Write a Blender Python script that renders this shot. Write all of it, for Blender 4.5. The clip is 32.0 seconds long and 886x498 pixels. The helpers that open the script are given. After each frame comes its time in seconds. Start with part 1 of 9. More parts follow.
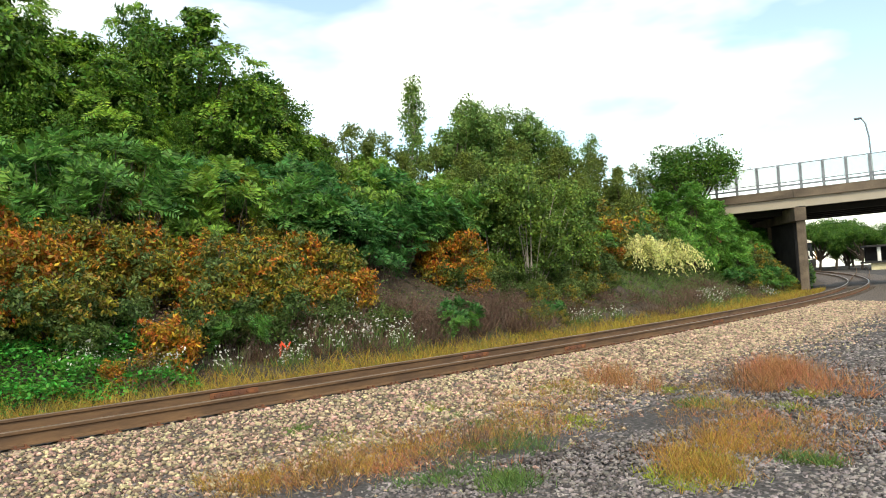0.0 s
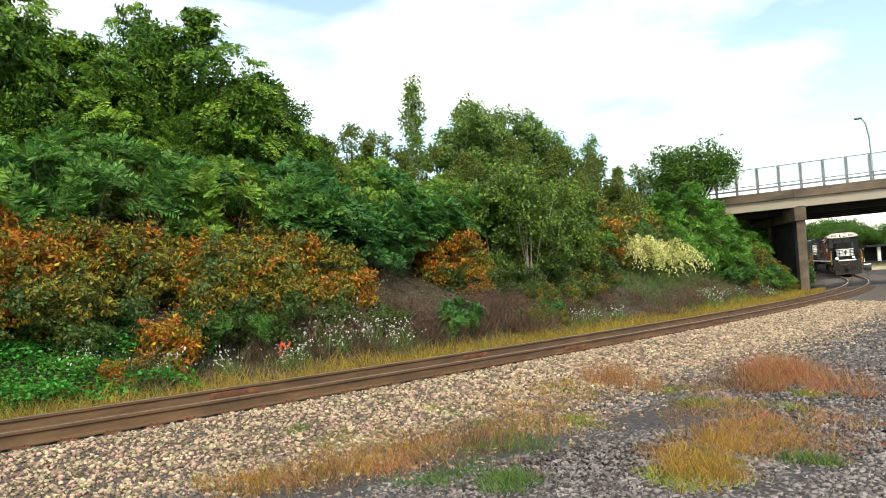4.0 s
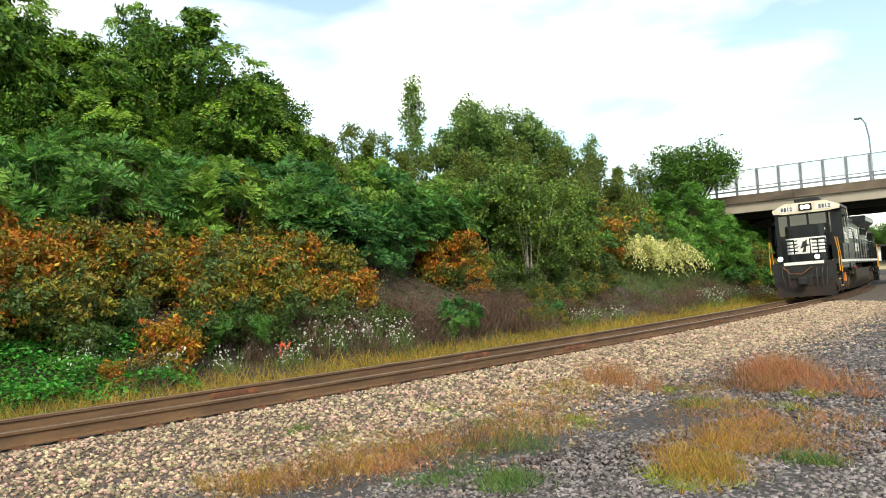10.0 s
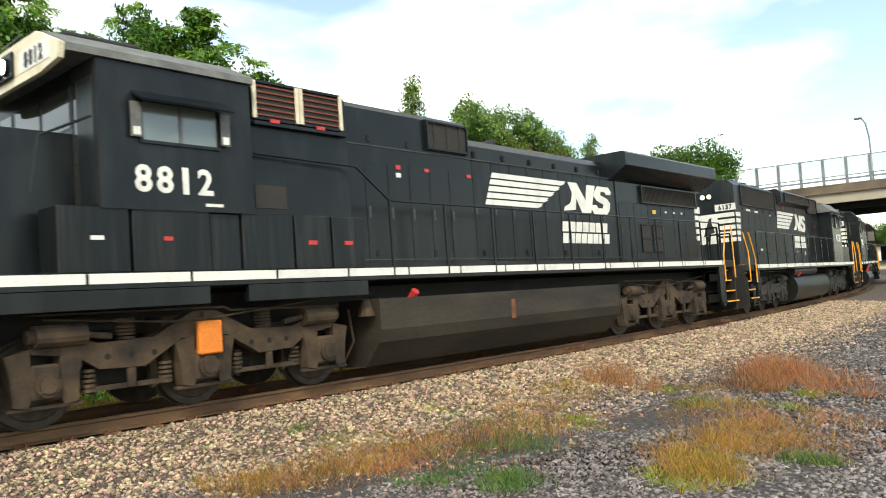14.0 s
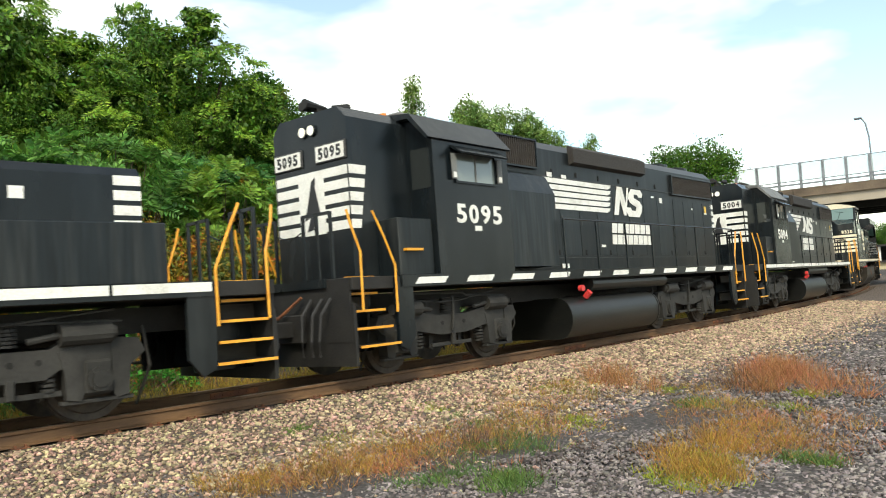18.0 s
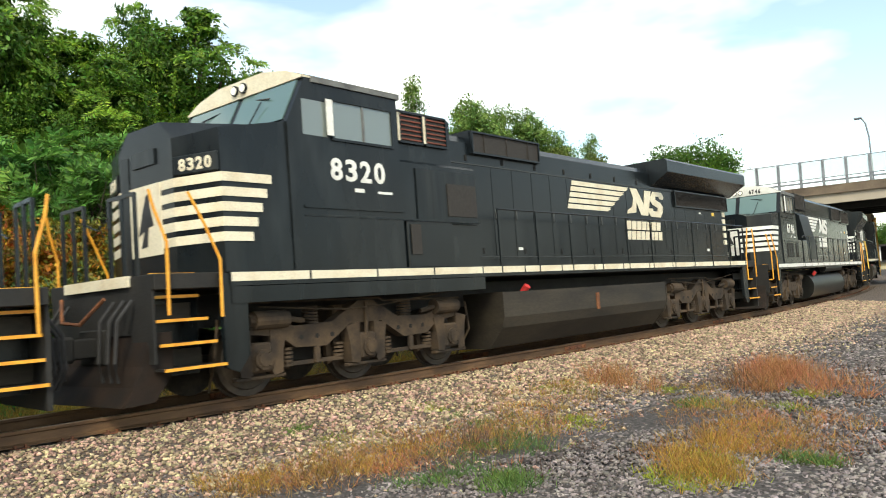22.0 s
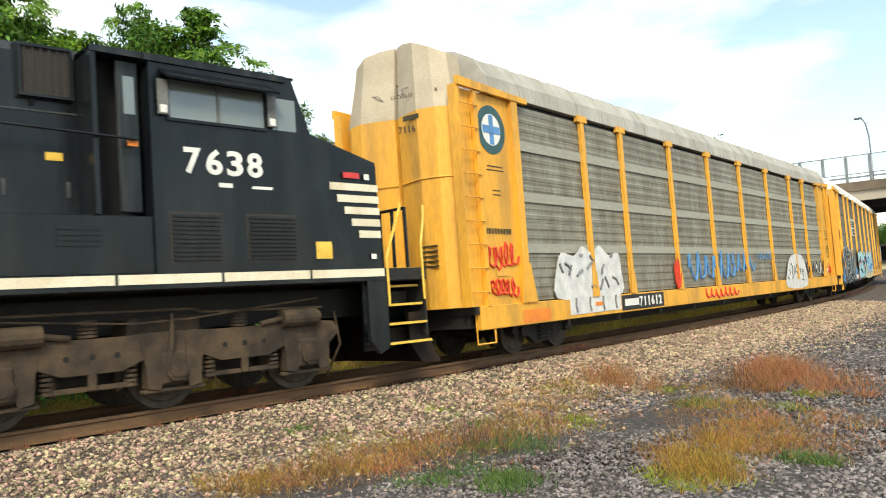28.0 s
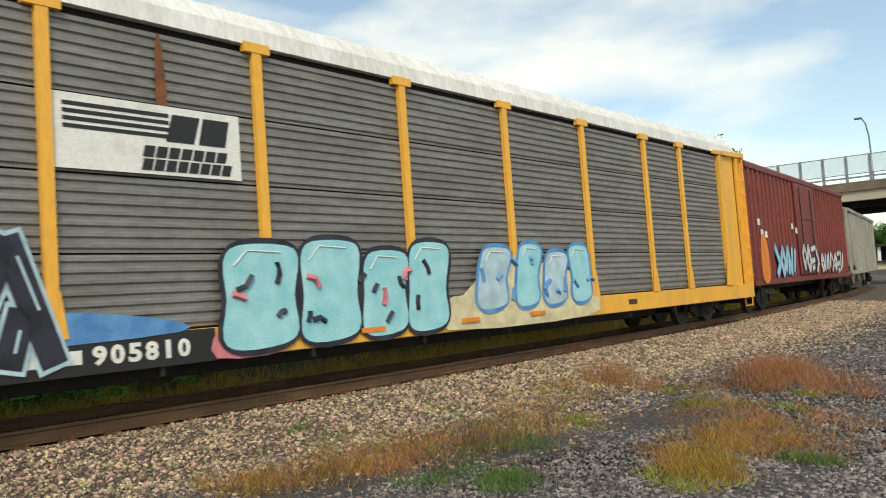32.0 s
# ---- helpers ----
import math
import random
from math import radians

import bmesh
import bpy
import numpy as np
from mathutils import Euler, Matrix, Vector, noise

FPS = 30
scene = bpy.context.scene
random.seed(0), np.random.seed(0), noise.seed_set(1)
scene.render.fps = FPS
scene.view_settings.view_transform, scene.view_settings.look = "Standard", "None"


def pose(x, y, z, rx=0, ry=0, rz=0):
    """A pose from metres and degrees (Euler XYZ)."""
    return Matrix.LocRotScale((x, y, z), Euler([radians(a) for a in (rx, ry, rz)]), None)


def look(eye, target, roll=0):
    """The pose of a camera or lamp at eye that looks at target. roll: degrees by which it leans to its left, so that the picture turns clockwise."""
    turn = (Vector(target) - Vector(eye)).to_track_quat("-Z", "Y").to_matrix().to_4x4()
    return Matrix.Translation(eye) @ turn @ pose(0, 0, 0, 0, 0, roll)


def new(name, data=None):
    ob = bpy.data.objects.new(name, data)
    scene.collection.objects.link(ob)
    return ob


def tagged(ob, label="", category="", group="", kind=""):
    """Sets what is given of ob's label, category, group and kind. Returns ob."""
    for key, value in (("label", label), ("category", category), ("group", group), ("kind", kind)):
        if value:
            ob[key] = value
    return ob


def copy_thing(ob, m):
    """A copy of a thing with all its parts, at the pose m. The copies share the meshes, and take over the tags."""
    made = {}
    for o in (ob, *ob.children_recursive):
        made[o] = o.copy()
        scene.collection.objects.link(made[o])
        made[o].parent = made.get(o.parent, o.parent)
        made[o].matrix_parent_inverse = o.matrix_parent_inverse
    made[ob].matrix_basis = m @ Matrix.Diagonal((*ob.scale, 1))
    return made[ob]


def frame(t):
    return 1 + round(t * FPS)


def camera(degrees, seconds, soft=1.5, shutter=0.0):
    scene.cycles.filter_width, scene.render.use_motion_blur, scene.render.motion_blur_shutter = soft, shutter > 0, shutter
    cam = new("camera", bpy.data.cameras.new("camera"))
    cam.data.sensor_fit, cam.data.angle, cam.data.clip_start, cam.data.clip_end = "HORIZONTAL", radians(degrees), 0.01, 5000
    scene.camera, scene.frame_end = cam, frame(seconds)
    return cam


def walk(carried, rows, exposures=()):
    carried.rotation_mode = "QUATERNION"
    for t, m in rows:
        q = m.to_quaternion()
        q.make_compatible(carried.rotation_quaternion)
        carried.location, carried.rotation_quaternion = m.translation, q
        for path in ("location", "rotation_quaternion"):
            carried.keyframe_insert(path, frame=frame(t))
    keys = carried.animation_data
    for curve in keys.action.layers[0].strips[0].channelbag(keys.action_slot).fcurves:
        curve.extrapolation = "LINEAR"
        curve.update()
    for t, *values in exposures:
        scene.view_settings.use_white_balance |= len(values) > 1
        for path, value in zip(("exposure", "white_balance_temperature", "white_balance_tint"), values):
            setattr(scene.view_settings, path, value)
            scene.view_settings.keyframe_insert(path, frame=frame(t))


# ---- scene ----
# ---- camera: a still stand beside the curve ----
SECONDS = 32.0
EYE_Z = 1.359
cam = camera(58.33, SECONDS, soft=1.0, shutter=0.1)
HEADING_UP = radians(3.077)
stand = look((0, 0, EYE_Z), (0, math.cos(HEADING_UP), EYE_Z + math.sin(HEADING_UP)), roll=-3.042)
walk(cam, [(0, stand), (SECONDS, stand)], exposures=[(0, 0.16, 7300, 2), (27.8, 0.18, 7300, 2), (28.6, -0.14, 7300, 2), (29.4, -0.38, 7300, 2), (SECONDS, -0.42, 7300, 2)])

# ---- light: a bright clouded sky and a weak, wide sun from behind the camera ----
SUN_ELEV, SUN_AZ = 44, 177
world = bpy.data.worlds.new("sky")
scene.world = world
world.use_nodes = True
wn, wl = world.node_tree.nodes, world.node_tree.links
wn.clear()
sky = wn.new("ShaderNodeTexSky")
sky.sky_type, sky.sun_disc = "NISHITA", False
sky.sun_elevation, sky.sun_rotation = radians(SUN_ELEV), radians(SUN_AZ)
sky_scale = wn.new("ShaderNodeVectorMath")
sky_scale.operation = "SCALE"
sky_scale.inputs["Scale"].default_value = 0.25
coord = wn.new("ShaderNodeTexCoord")
stretch = wn.new("ShaderNodeMapping")
stretch.inputs["Scale"].default_value = (1.2, 1.2, 3.2)
clouds = wn.new("ShaderNodeTexNoise")
clouds.inputs["Scale"].default_value = 2.1
clouds.inputs["Detail"].default_value = 5
clouds.inputs["Roughness"].default_value = 0.5
ramp = wn.new("ShaderNodeValToRGB")
ramp.color_ramp.elements[0].position, ramp.color_ramp.elements[0].color = 0.45, (0.0, 0.0, 0.0, 1)
ramp.color_ramp.elements[1].position, ramp.color_ramp.elements[1].color = 0.66, (1, 1, 1, 1)
mixer = wn.new("ShaderNodeMix")
mixer.data_type = "RGBA"
mixer.inputs["B"].default_value = (1.55, 1.55, 1.54, 1)
veil = wn.new("ShaderNodeMapRange")
veil.inputs["To Min"].default_value = 0.06
veil.inputs["To Max"].default_value = 1.0
back = wn.new("ShaderNodeBackground")
back.inputs["Strength"].default_value = 1.0
out = wn.new("ShaderNodeOutputWorld")
wl.new(coord.outputs["Generated"], stretch.inputs["Vector"])
wl.new(stretch.outputs["Vector"], clouds.inputs["Vector"])
wl.new(clouds.outputs["Fac"], ramp.inputs["Fac"])
wl.new(ramp.outputs["Color"], veil.inputs["Value"])
wl.new(veil.outputs["Result"], mixer.inputs["Factor"])
wl.new(sky.outputs["Color"], sky_scale.inputs[0])
wl.new(sky_scale.outputs["Vector"], mixer.inputs["A"])
wl.new(mixer.outputs["Result"], back.inputs["Color"])
wl.new(back.outputs["Background"], out.inputs["Surface"])

sun_data = bpy.data.lights.new("sun", "SUN")
sun_data.energy, sun_data.angle, sun_data.color = 2.9, radians(14), (1.0, 0.93, 0.82)
sun = new("sun", sun_data)
_el, _az = radians(SUN_ELEV), radians(SUN_AZ)
sun.matrix_world = look((0, 0, 40), Vector((0, 0, 40)) - Vector((math.sin(_az) * math.cos(_el), math.cos(_az) * math.cos(_el), math.sin(_el))))


# ---- materials ----
def mat(name, color, rough=0.6, metal=0.0, color2=None, scale=4.0, detail=6.0, lo=0.35, hi=0.65, bump=0.0, bump_scale=40.0,
        random_value=0.0, random_hue=0.0, island=False, emit=0.0, spec=0.5, fine=0.12, stretch_xyz=(1, 1, 1), sheen_back=0.0):
    """A procedural surface: two colours mixed by a broad noise, fine grain over it, and bump."""
    m = bpy.data.materials.new(name)
    m.use_nodes = True
    n, l = m.node_tree.nodes, m.node_tree.links
    b = n["Principled BSDF"]
    b.inputs["Roughness"].default_value = rough
    b.inputs["Metallic"].default_value = metal
    b.inputs["Specular IOR Level"].default_value = spec
    tc = n.new("ShaderNodeTexCoord")
    mp = n.new("ShaderNodeMapping")
    mp.inputs["Scale"].default_value = stretch_xyz
    l.new(tc.outputs["Object"], mp.inputs["Vector"])
    nz = n.new("ShaderNodeTexNoise")
    nz.inputs["Scale"].default_value, nz.inputs["Detail"].default_value = scale, detail
    l.new(mp.outputs["Vector"], nz.inputs["Vector"])
    mr = n.new("ShaderNodeMapRange")
    mr.inputs["From Min"].default_value, mr.inputs["From Max"].default_value = lo, hi
    l.new(nz.outputs["Fac"], mr.inputs["Value"])
    mx = n.new("ShaderNodeMix")
    mx.data_type = "RGBA"
    mx.inputs["A"].default_value = (*color, 1)
    mx.inputs["B"].default_value = (*(color2 or [c * 0.72 for c in color]), 1)
    l.new(mr.outputs["Result"], mx.inputs["Factor"])
    last = mx.outputs["Result"]
    gr = n.new("ShaderNodeTexNoise")
    gr.inputs["Scale"].default_value, gr.inputs["Detail"].default_value = bump_scale, 3
    l.new(mp.outputs["Vector"], gr.inputs["Vector"])
    hs = n.new("ShaderNodeHueSaturation")
    gm = n.new("ShaderNodeMapRange")
    gm.inputs["From Min"].default_value, gm.inputs["From Max"].default_value = 0.3, 0.7
    gm.inputs["To Min"].default_value, gm.inputs["To Max"].default_value = 1 - fine, 1 + fine
    l.new(gr.outputs["Fac"], gm.inputs["Value"])
    l.new(last, hs.inputs["Color"])
    val = gm.outputs["Result"]
    if random_value or random_hue:
        if island:
            src = n.new("ShaderNodeNewGeometry").outputs["Random Per Island"]
        else:
            src = n.new("ShaderNodeObjectInfo").outputs["Random"]
        r1 = n.new("ShaderNodeMapRange")
        r1.inputs["To Min"].default_value, r1.inputs["To Max"].default_value = 1 - random_value, 1 + random_value
        l.new(src, r1.inputs["Value"])
        mu = n.new("ShaderNodeMath")
        mu.operation = "MULTIPLY"
        l.new(val, mu.inputs[0])
        l.new(r1.outputs["Result"], mu.inputs[1])
        val = mu.outputs["Value"]
        if random_hue:
            fr = n.new("ShaderNodeMath")
            fr.operation = "MULTIPLY"
            fr.inputs[1].default_value = 7.31
            l.new(src, fr.inputs[0])
            f2 = n.new("ShaderNodeMath")
            f2.operation = "FRACT"
            l.new(fr.outputs["Value"], f2.inputs[0])
            r2 = n.new("ShaderNodeMapRange")
            r2.inputs["To Min"].default_value, r2.inputs["To Max"].default_value = 0.5 - random_hue, 0.5 + random_hue
            l.new(f2.outputs["Value"], r2.inputs["Value"])
            l.new(r2.outputs["Result"], hs.inputs["Hue"])
    l.new(val, hs.inputs["Value"])
    l.new(hs.outputs["Color"], b.inputs["Base Color"])
    if bump:
        bp = n.new("ShaderNodeBump")
        bp.inputs["Strength"].default_value = bump
        bp.inputs["Distance"].default_value = 0.02
        l.new(gr.outputs["Fac"], bp.inputs["Height"])
        l.new(bp.outputs["Normal"], b.inputs["Normal"])
    if sheen_back:
        b.inputs["Transmission Weight"].default_value = 0.0
        tr = n.new("ShaderNodeBsdfTranslucent")
        l.new(hs.outputs["Color"], tr.inputs["Color"])
        ms = n.new("ShaderNodeMixShader")
        ms.inputs["Fac"].default_value = sheen_back
        l.new(b.outputs["BSDF"], ms.inputs[1])
        l.new(tr.outputs["BSDF"], ms.inputs[2])
        l.new(ms.outputs["Shader"], n["Material Output"].inputs["Surface"])
    if emit:
        b.inputs["Emission Color"].default_value = (*color, 1)
        b.inputs["Emission Strength"].default_value = emit
    return m


def leaf_mat(name, color, color2, rv=0.35, rh=0.025):
    return mat(name, color, rough=0.5, color2=color2, scale=1.3, random_value=rv, random_hue=rh, island=True, spec=0.25, sheen_back=0.3)


M_BLACK = mat("black_paint", (0.006, 0.0090, 0.0115), rough=0.27, spec=0.32, color2=(0.022, 0.025, 0.026), scale=1.3, detail=9, lo=0.46, hi=0.86, bump=0.05, bump_scale=3, fine=0.3, stretch_xyz=(1.2, 1.2, 0.35))
M_BLACK_B = mat("worn_black_paint", (0.0075, 0.0110, 0.0135), rough=0.36, spec=0.32, color2=(0.034, 0.036, 0.035), scale=2.2, detail=9, lo=0.46, hi=0.86, fine=0.4, bump=0.06, bump_scale=7, random_value=0.35, stretch_xyz=(2.6, 2.6, 0.18))
# latches and hood seams, a step lighter than the hood paint
M_LATCH = mat("grey_black_fittings", (0.055, 0.06, 0.06), rough=0.55, color2=(0.03, 0.033, 0.034), scale=6)
M_DUST = mat("dusty_running_gear", (0.080, 0.052, 0.030), rough=0.85, color2=(0.024, 0.017, 0.012), scale=3, bump=0.25, bump_scale=25)
M_GEARGREY = mat("grimy_grey_running_gear", (0.034, 0.033, 0.031), rough=0.75, color2=(0.014, 0.014, 0.013), scale=3, bump=0.25, bump_scale=25)
M_PLOUGH = mat("rust_dusted_plough", (0.026, 0.015, 0.010), rough=0.7, color2=(0.010, 0.008, 0.007), scale=2.2, bump=0.1, bump_scale=12, spec=0.25)
M_DARKGEAR = mat("oily_running_gear", (0.017, 0.016, 0.015), rough=0.7, color2=(0.009, 0.009, 0.009), scale=3, bump=0.25, bump_scale=25)
M_TANK = mat("dusty_fuel_tank", (0.042, 0.034, 0.024), rough=0.7, color2=(0.018, 0.015, 0.012), scale=1.2, fine=0.18, bump_scale=15, stretch_xyz=(0.5, 1, 2))
M_TANKDARK = mat("dark_fuel_tank", (0.011, 0.012, 0.0115), rough=0.42, color2=(0.020, 0.020, 0.018), scale=1.2, fine=0.2, bump_scale=15, stretch_xyz=(0.5, 1, 2))
M_WHITE = mat("white_paint", (0.78, 0.78, 0.75), rough=0.5, color2=(0.60, 0.59, 0.55), scale=3, lo=0.5, hi=0.8)
M_CREAM = mat("aged_white_paint", (0.76, 0.70, 0.55), rough=0.55, color2=(0.62, 0.52, 0.36), scale=3, lo=0.45, hi=0.8)
M_YELLOWRAIL = mat("orange_yellow_rail_paint", (0.85, 0.42, 0.05), rough=0.5, color2=(0.7, 0.3, 0.03), scale=6)
M_YELLOWSTEP = mat("yellow_rail_paint", (0.85, 0.58, 0.10), rough=0.5, color2=(0.7, 0.42, 0.06), scale=6)
M_GRILLE = mat("brown_black_grille", (0.022, 0.018, 0.016), rough=0.7, color2=(0.035, 0.03, 0.026), scale=30, bump=0.3, bump_scale=60)
M_LOUVRE = mat("red_brown_shutter", (0.20, 0.05, 0.03), rough=0.6, color2=(0.13, 0.035, 0.02), scale=5)
M_GREYROOF = mat("grey_cab_roof_paint", (0.17, 0.175, 0.17), rough=0.6, color2=(0.1, 0.1, 0.1), scale=4)
M_RED = mat("red_paint", (0.65, 0.05, 0.05), rough=0.5)
M_ORANGE = mat("orange_paint", (0.85, 0.25, 0.03), rough=0.5, color2=(0.7, 0.2, 0.03))
M_RUST = mat("rust", (0.24, 0.09, 0.035), rough=0.9, color2=(0.12, 0.05, 0.03), scale=6, bump=0.3)
M_STEEL = mat("wheel_steel", (0.06, 0.048, 0.038), rough=0.55, metal=0.3, color2=(0.03, 0.024, 0.02), scale=8)
M_TREAD = mat("polished_tread", (0.55, 0.52, 0.48), rough=0.3, metal=1.0)
M_RUBBER = mat("rubber_hose", (0.03, 0.03, 0.032), rough=0.7)
M_LAMP = mat("lit_headlight", (1.0, 0.90, 0.76), emit=110.0)
M_MARKER = mat("lamp_lens", (0.8, 0.78, 0.7), rough=0.2, emit=0.6)
M_YELLOW = mat("autorack_yellow_paint", (0.80, 0.395, 0.045), rough=0.55, color2=(0.42, 0.23, 0.055), scale=1.5, detail=9, lo=0.44, hi=0.82, bump_scale=14, fine=0.1, stretch_xyz=(1.6, 1.6, 0.35))
M_YELLOW2 = mat("fresh_autorack_yellow_paint", (0.84, 0.43, 0.06), rough=0.5, color2=(0.58, 0.32, 0.07), scale=1.5, detail=9, lo=0.48, hi=0.85, bump_scale=14, fine=0.08, stretch_xyz=(1.6, 1.6, 0.35))
M_GALV = mat("weathered_galvanised_panel", (0.29, 0.285, 0.235), rough=0.6, metal=0.15, color2=(0.20, 0.18, 0.14), scale=1.6, detail=8, bump_scale=8, fine=0.2, stretch_xyz=(1.6, 1, 0.5))
M_GALVFLAT = mat("pale_galvanised_strip", (0.36, 0.36, 0.31), rough=0.6, metal=0.15, color2=(0.36, 0.34, 0.28), scale=1.1, bump_scale=8, fine=0.12, stretch_xyz=(0.6, 1, 2.2))
M_GALV2 = mat("dull_galvanised_panel", (0.25, 0.245, 0.235), rough=0.55, metal=0.3, color2=(0.20, 0.19, 0.175), scale=1.3, bump_scale=8, fine=0.14, stretch_xyz=(0.6, 1, 2.2))
# near-black for the shade in gaps, holes and recesses; also colours dark fittings
M_PANELDARK = mat("gap_shade_and_dark_parts", (0.012, 0.012, 0.012), rough=0.9)
M_ROOFGREY = mat("dirty_pale_roof", (0.46, 0.44, 0.40), rough=0.6, color2=(0.33, 0.31, 0.27), scale=0.9, bump_scale=10, stretch_xyz=(2, 0.5, 0.5))
M_ROOFWHITE = mat("white_roof", (0.80, 0.80, 0.79), rough=0.5, color2=(0.66, 0.65, 0.62), scale=0.9, bump_scale=10, stretch_xyz=(2, 0.5, 0.5))
M_BOXRED = mat("faded_oxide_red_paint", (0.22, 0.045, 0.035), rough=0.6, color2=(0.15, 0.035, 0.03), scale=1.2, bump_scale=12, stretch_xyz=(1, 1, 0.4))
M_HOPPER = mat("pale_grey_hopper_paint", (0.40, 0.38, 0.33), rough=0.6, color2=(0.30, 0.28, 0.23), scale=1.0, bump_scale=12)
M_FADEYELLOW = mat("dirty_pale_upper_paint", (0.50, 0.43, 0.33), rough=0.6, color2=(0.40, 0.33, 0.24), scale=1.5)
M_BLUE = mat("blue_emblem_paint", (0.10, 0.30, 0.62), rough=0.5)
M_DARKGREEN = mat("dark_emblem_paint", (0.03, 0.10, 0.11), rough=0.5)
M_INK = mat("dark_lettering_paint", (0.06, 0.045, 0.02), rough=0.6)
M_LETTERBLACK = mat("black_marking_paint", (0.02, 0.02, 0.022), rough=0.5)
M_TAGRED = mat("red_spray_paint", (0.72, 0.05, 0.02), rough=0.5)
M_TAGWHITE = mat("white_spray_paint", (0.72, 0.72, 0.72), rough=0.5, color2=(0.55, 0.55, 0.56), scale=5)
M_TAGGREY = mat("grey_spray_paint", (0.20, 0.20, 0.21), rough=0.5)
M_TAGAQUA = mat("aqua_spray_paint", (0.24, 0.58, 0.66), rough=0.5, color2=(0.38, 0.70, 0.76), scale=2.5)
M_TAGBLUE = mat("blue_spray_paint", (0.06, 0.20, 0.48), rough=0.5, color2=(0.12, 0.32, 0.6), scale=4)
M_TAGCREAM = mat("cream_spray_paint", (0.74, 0.66, 0.42), rough=0.5)
M_TAGPINK = mat("pink_spray_paint", (0.72, 0.24, 0.28), rough=0.5)
M_TAGBLACK = mat("black_spray_paint", (0.012, 0.012, 0.02), rough=0.5, color2=(0.03, 0.03, 0.05), scale=3)
M_TAGPALE = mat("pale_blue_spray_paint", (0.48, 0.66, 0.76), rough=0.5)


def punch_holes(m, px, pz, dark):
    """Rows of small round perforations, px apart along x and pz apart in z, darkening the base colour."""
    n, l = m.node_tree.nodes, m.node_tree.links
    b = n["Principled BSDF"]
    old = b.inputs["Base Color"].links[0].from_socket
    tc = n.new("ShaderNodeTexCoord")
    sp = n.new("ShaderNodeSeparateXYZ")
    l.new(tc.outputs["Object"], sp.inputs["Vector"])
    waves = []
    for axis, pitch in (("X", px), ("Z", pz)):
        k = n.new("ShaderNodeMath")
        k.operation = "MULTIPLY"
        k.inputs[1].default_value = 2 * math.pi / pitch
        l.new(sp.outputs[axis], k.inputs[0])
        w = n.new("ShaderNodeMath")
        w.operation = "SINE"
        l.new(k.outputs["Value"], w.inputs[0])
        waves.append(w)
    add = n.new("ShaderNodeMath")
    l.new(waves[0].outputs["Value"], add.inputs[0])
    l.new(waves[1].outputs["Value"], add.inputs[1])
    gt = n.new("ShaderNodeMath")
    gt.operation = "GREATER_THAN"
    gt.inputs[1].default_value = 1.25
    l.new(add.outputs["Value"], gt.inputs[0])
    mx = n.new("ShaderNodeMix")
    mx.data_type = "RGBA"
    mx.inputs["B"].default_value = (*dark, 1)
    l.new(gt.outputs["Value"], mx.inputs["Factor"])
    l.new(old, mx.inputs["A"])
    l.new(mx.outputs["Result"], b.inputs["Base Color"])


punch_holes(M_GALV, 0.085, 0.095, (0.12, 0.115, 0.095))


def glass_mat(name, tint, rough=0.05):
    m = bpy.data.materials.new(name)
    m.use_nodes = True
    b = m.node_tree.nodes["Principled BSDF"]
    b.inputs["Base Color"].default_value = (*tint, 1)
    b.inputs["Roughness"].default_value = rough
    b.inputs["Specular IOR Level"].default_value = 1.0
    b.inputs["Coat Weight"].default_value = 0.6
    b.inputs["Coat Roughness"].default_value = 0.03
    return m


# side panes: the pale grey-green reflection is put into the base colour
M_GLASS = glass_mat("reflection_pale_cab_glass", (0.17, 0.20, 0.19))
# front panes: the unlit cab interior is put into the near-black base colour
M_GLASSDARK = glass_mat("interior_dark_front_glass", (0.02, 0.024, 0.024))
M_GLASSGREEN = glass_mat("greenish_windshield_glass", (0.10, 0.17, 0.16))

M_RAIL = mat("rusty_rail_web", (0.150, 0.082, 0.038), rough=0.75, color2=(0.085, 0.046, 0.024), scale=6, bump=0.15, bump_scale=40, stretch_xyz=(0.2, 0.2, 1))
M_RAILTOP = mat("worn_rail_head", (0.34, 0.25, 0.19), rough=0.35, metal=0.6, color2=(0.24, 0.16, 0.11), scale=9)
M_TIE = mat("weathered_sleeper_wood", (0.075, 0.055, 0.040), rough=0.9, color2=(0.035, 0.026, 0.02), scale=5, bump=0.4, random_value=0.3)
M_BALLAST = mat("ballast_bed", (0.13, 0.10, 0.082), rough=0.9, color2=(0.06, 0.047, 0.04), scale=14, bump=1.0, bump_scale=26, fine=0.45)
M_GROUND = mat("grey_gravel_yard", (0.070, 0.062, 0.060), rough=0.92, color2=(0.030, 0.026, 0.025), scale=16, bump=1.0, bump_scale=28, fine=0.6)
M_STONE = mat("ballast_stones", (0.43, 0.315, 0.215), rough=0.85, color2=(0.24, 0.18, 0.125), scale=3, random_value=0.72, random_hue=0.055, island=True, fine=0.2, bump_scale=60)
M_STONEGREY = mat("grey_gravel_stones", (0.21, 0.182, 0.178), rough=0.85, color2=(0.10, 0.084, 0.082), scale=3, random_value=0.8, random_hue=0.07, island=True, fine=0.2, bump_scale=60)
M_EARTH = mat("leaf_litter_bank", (0.075, 0.050, 0.034), rough=0.95, color2=(0.030, 0.024, 0.015), scale=1.8, bump=0.8, bump_scale=14, fine=0.5)
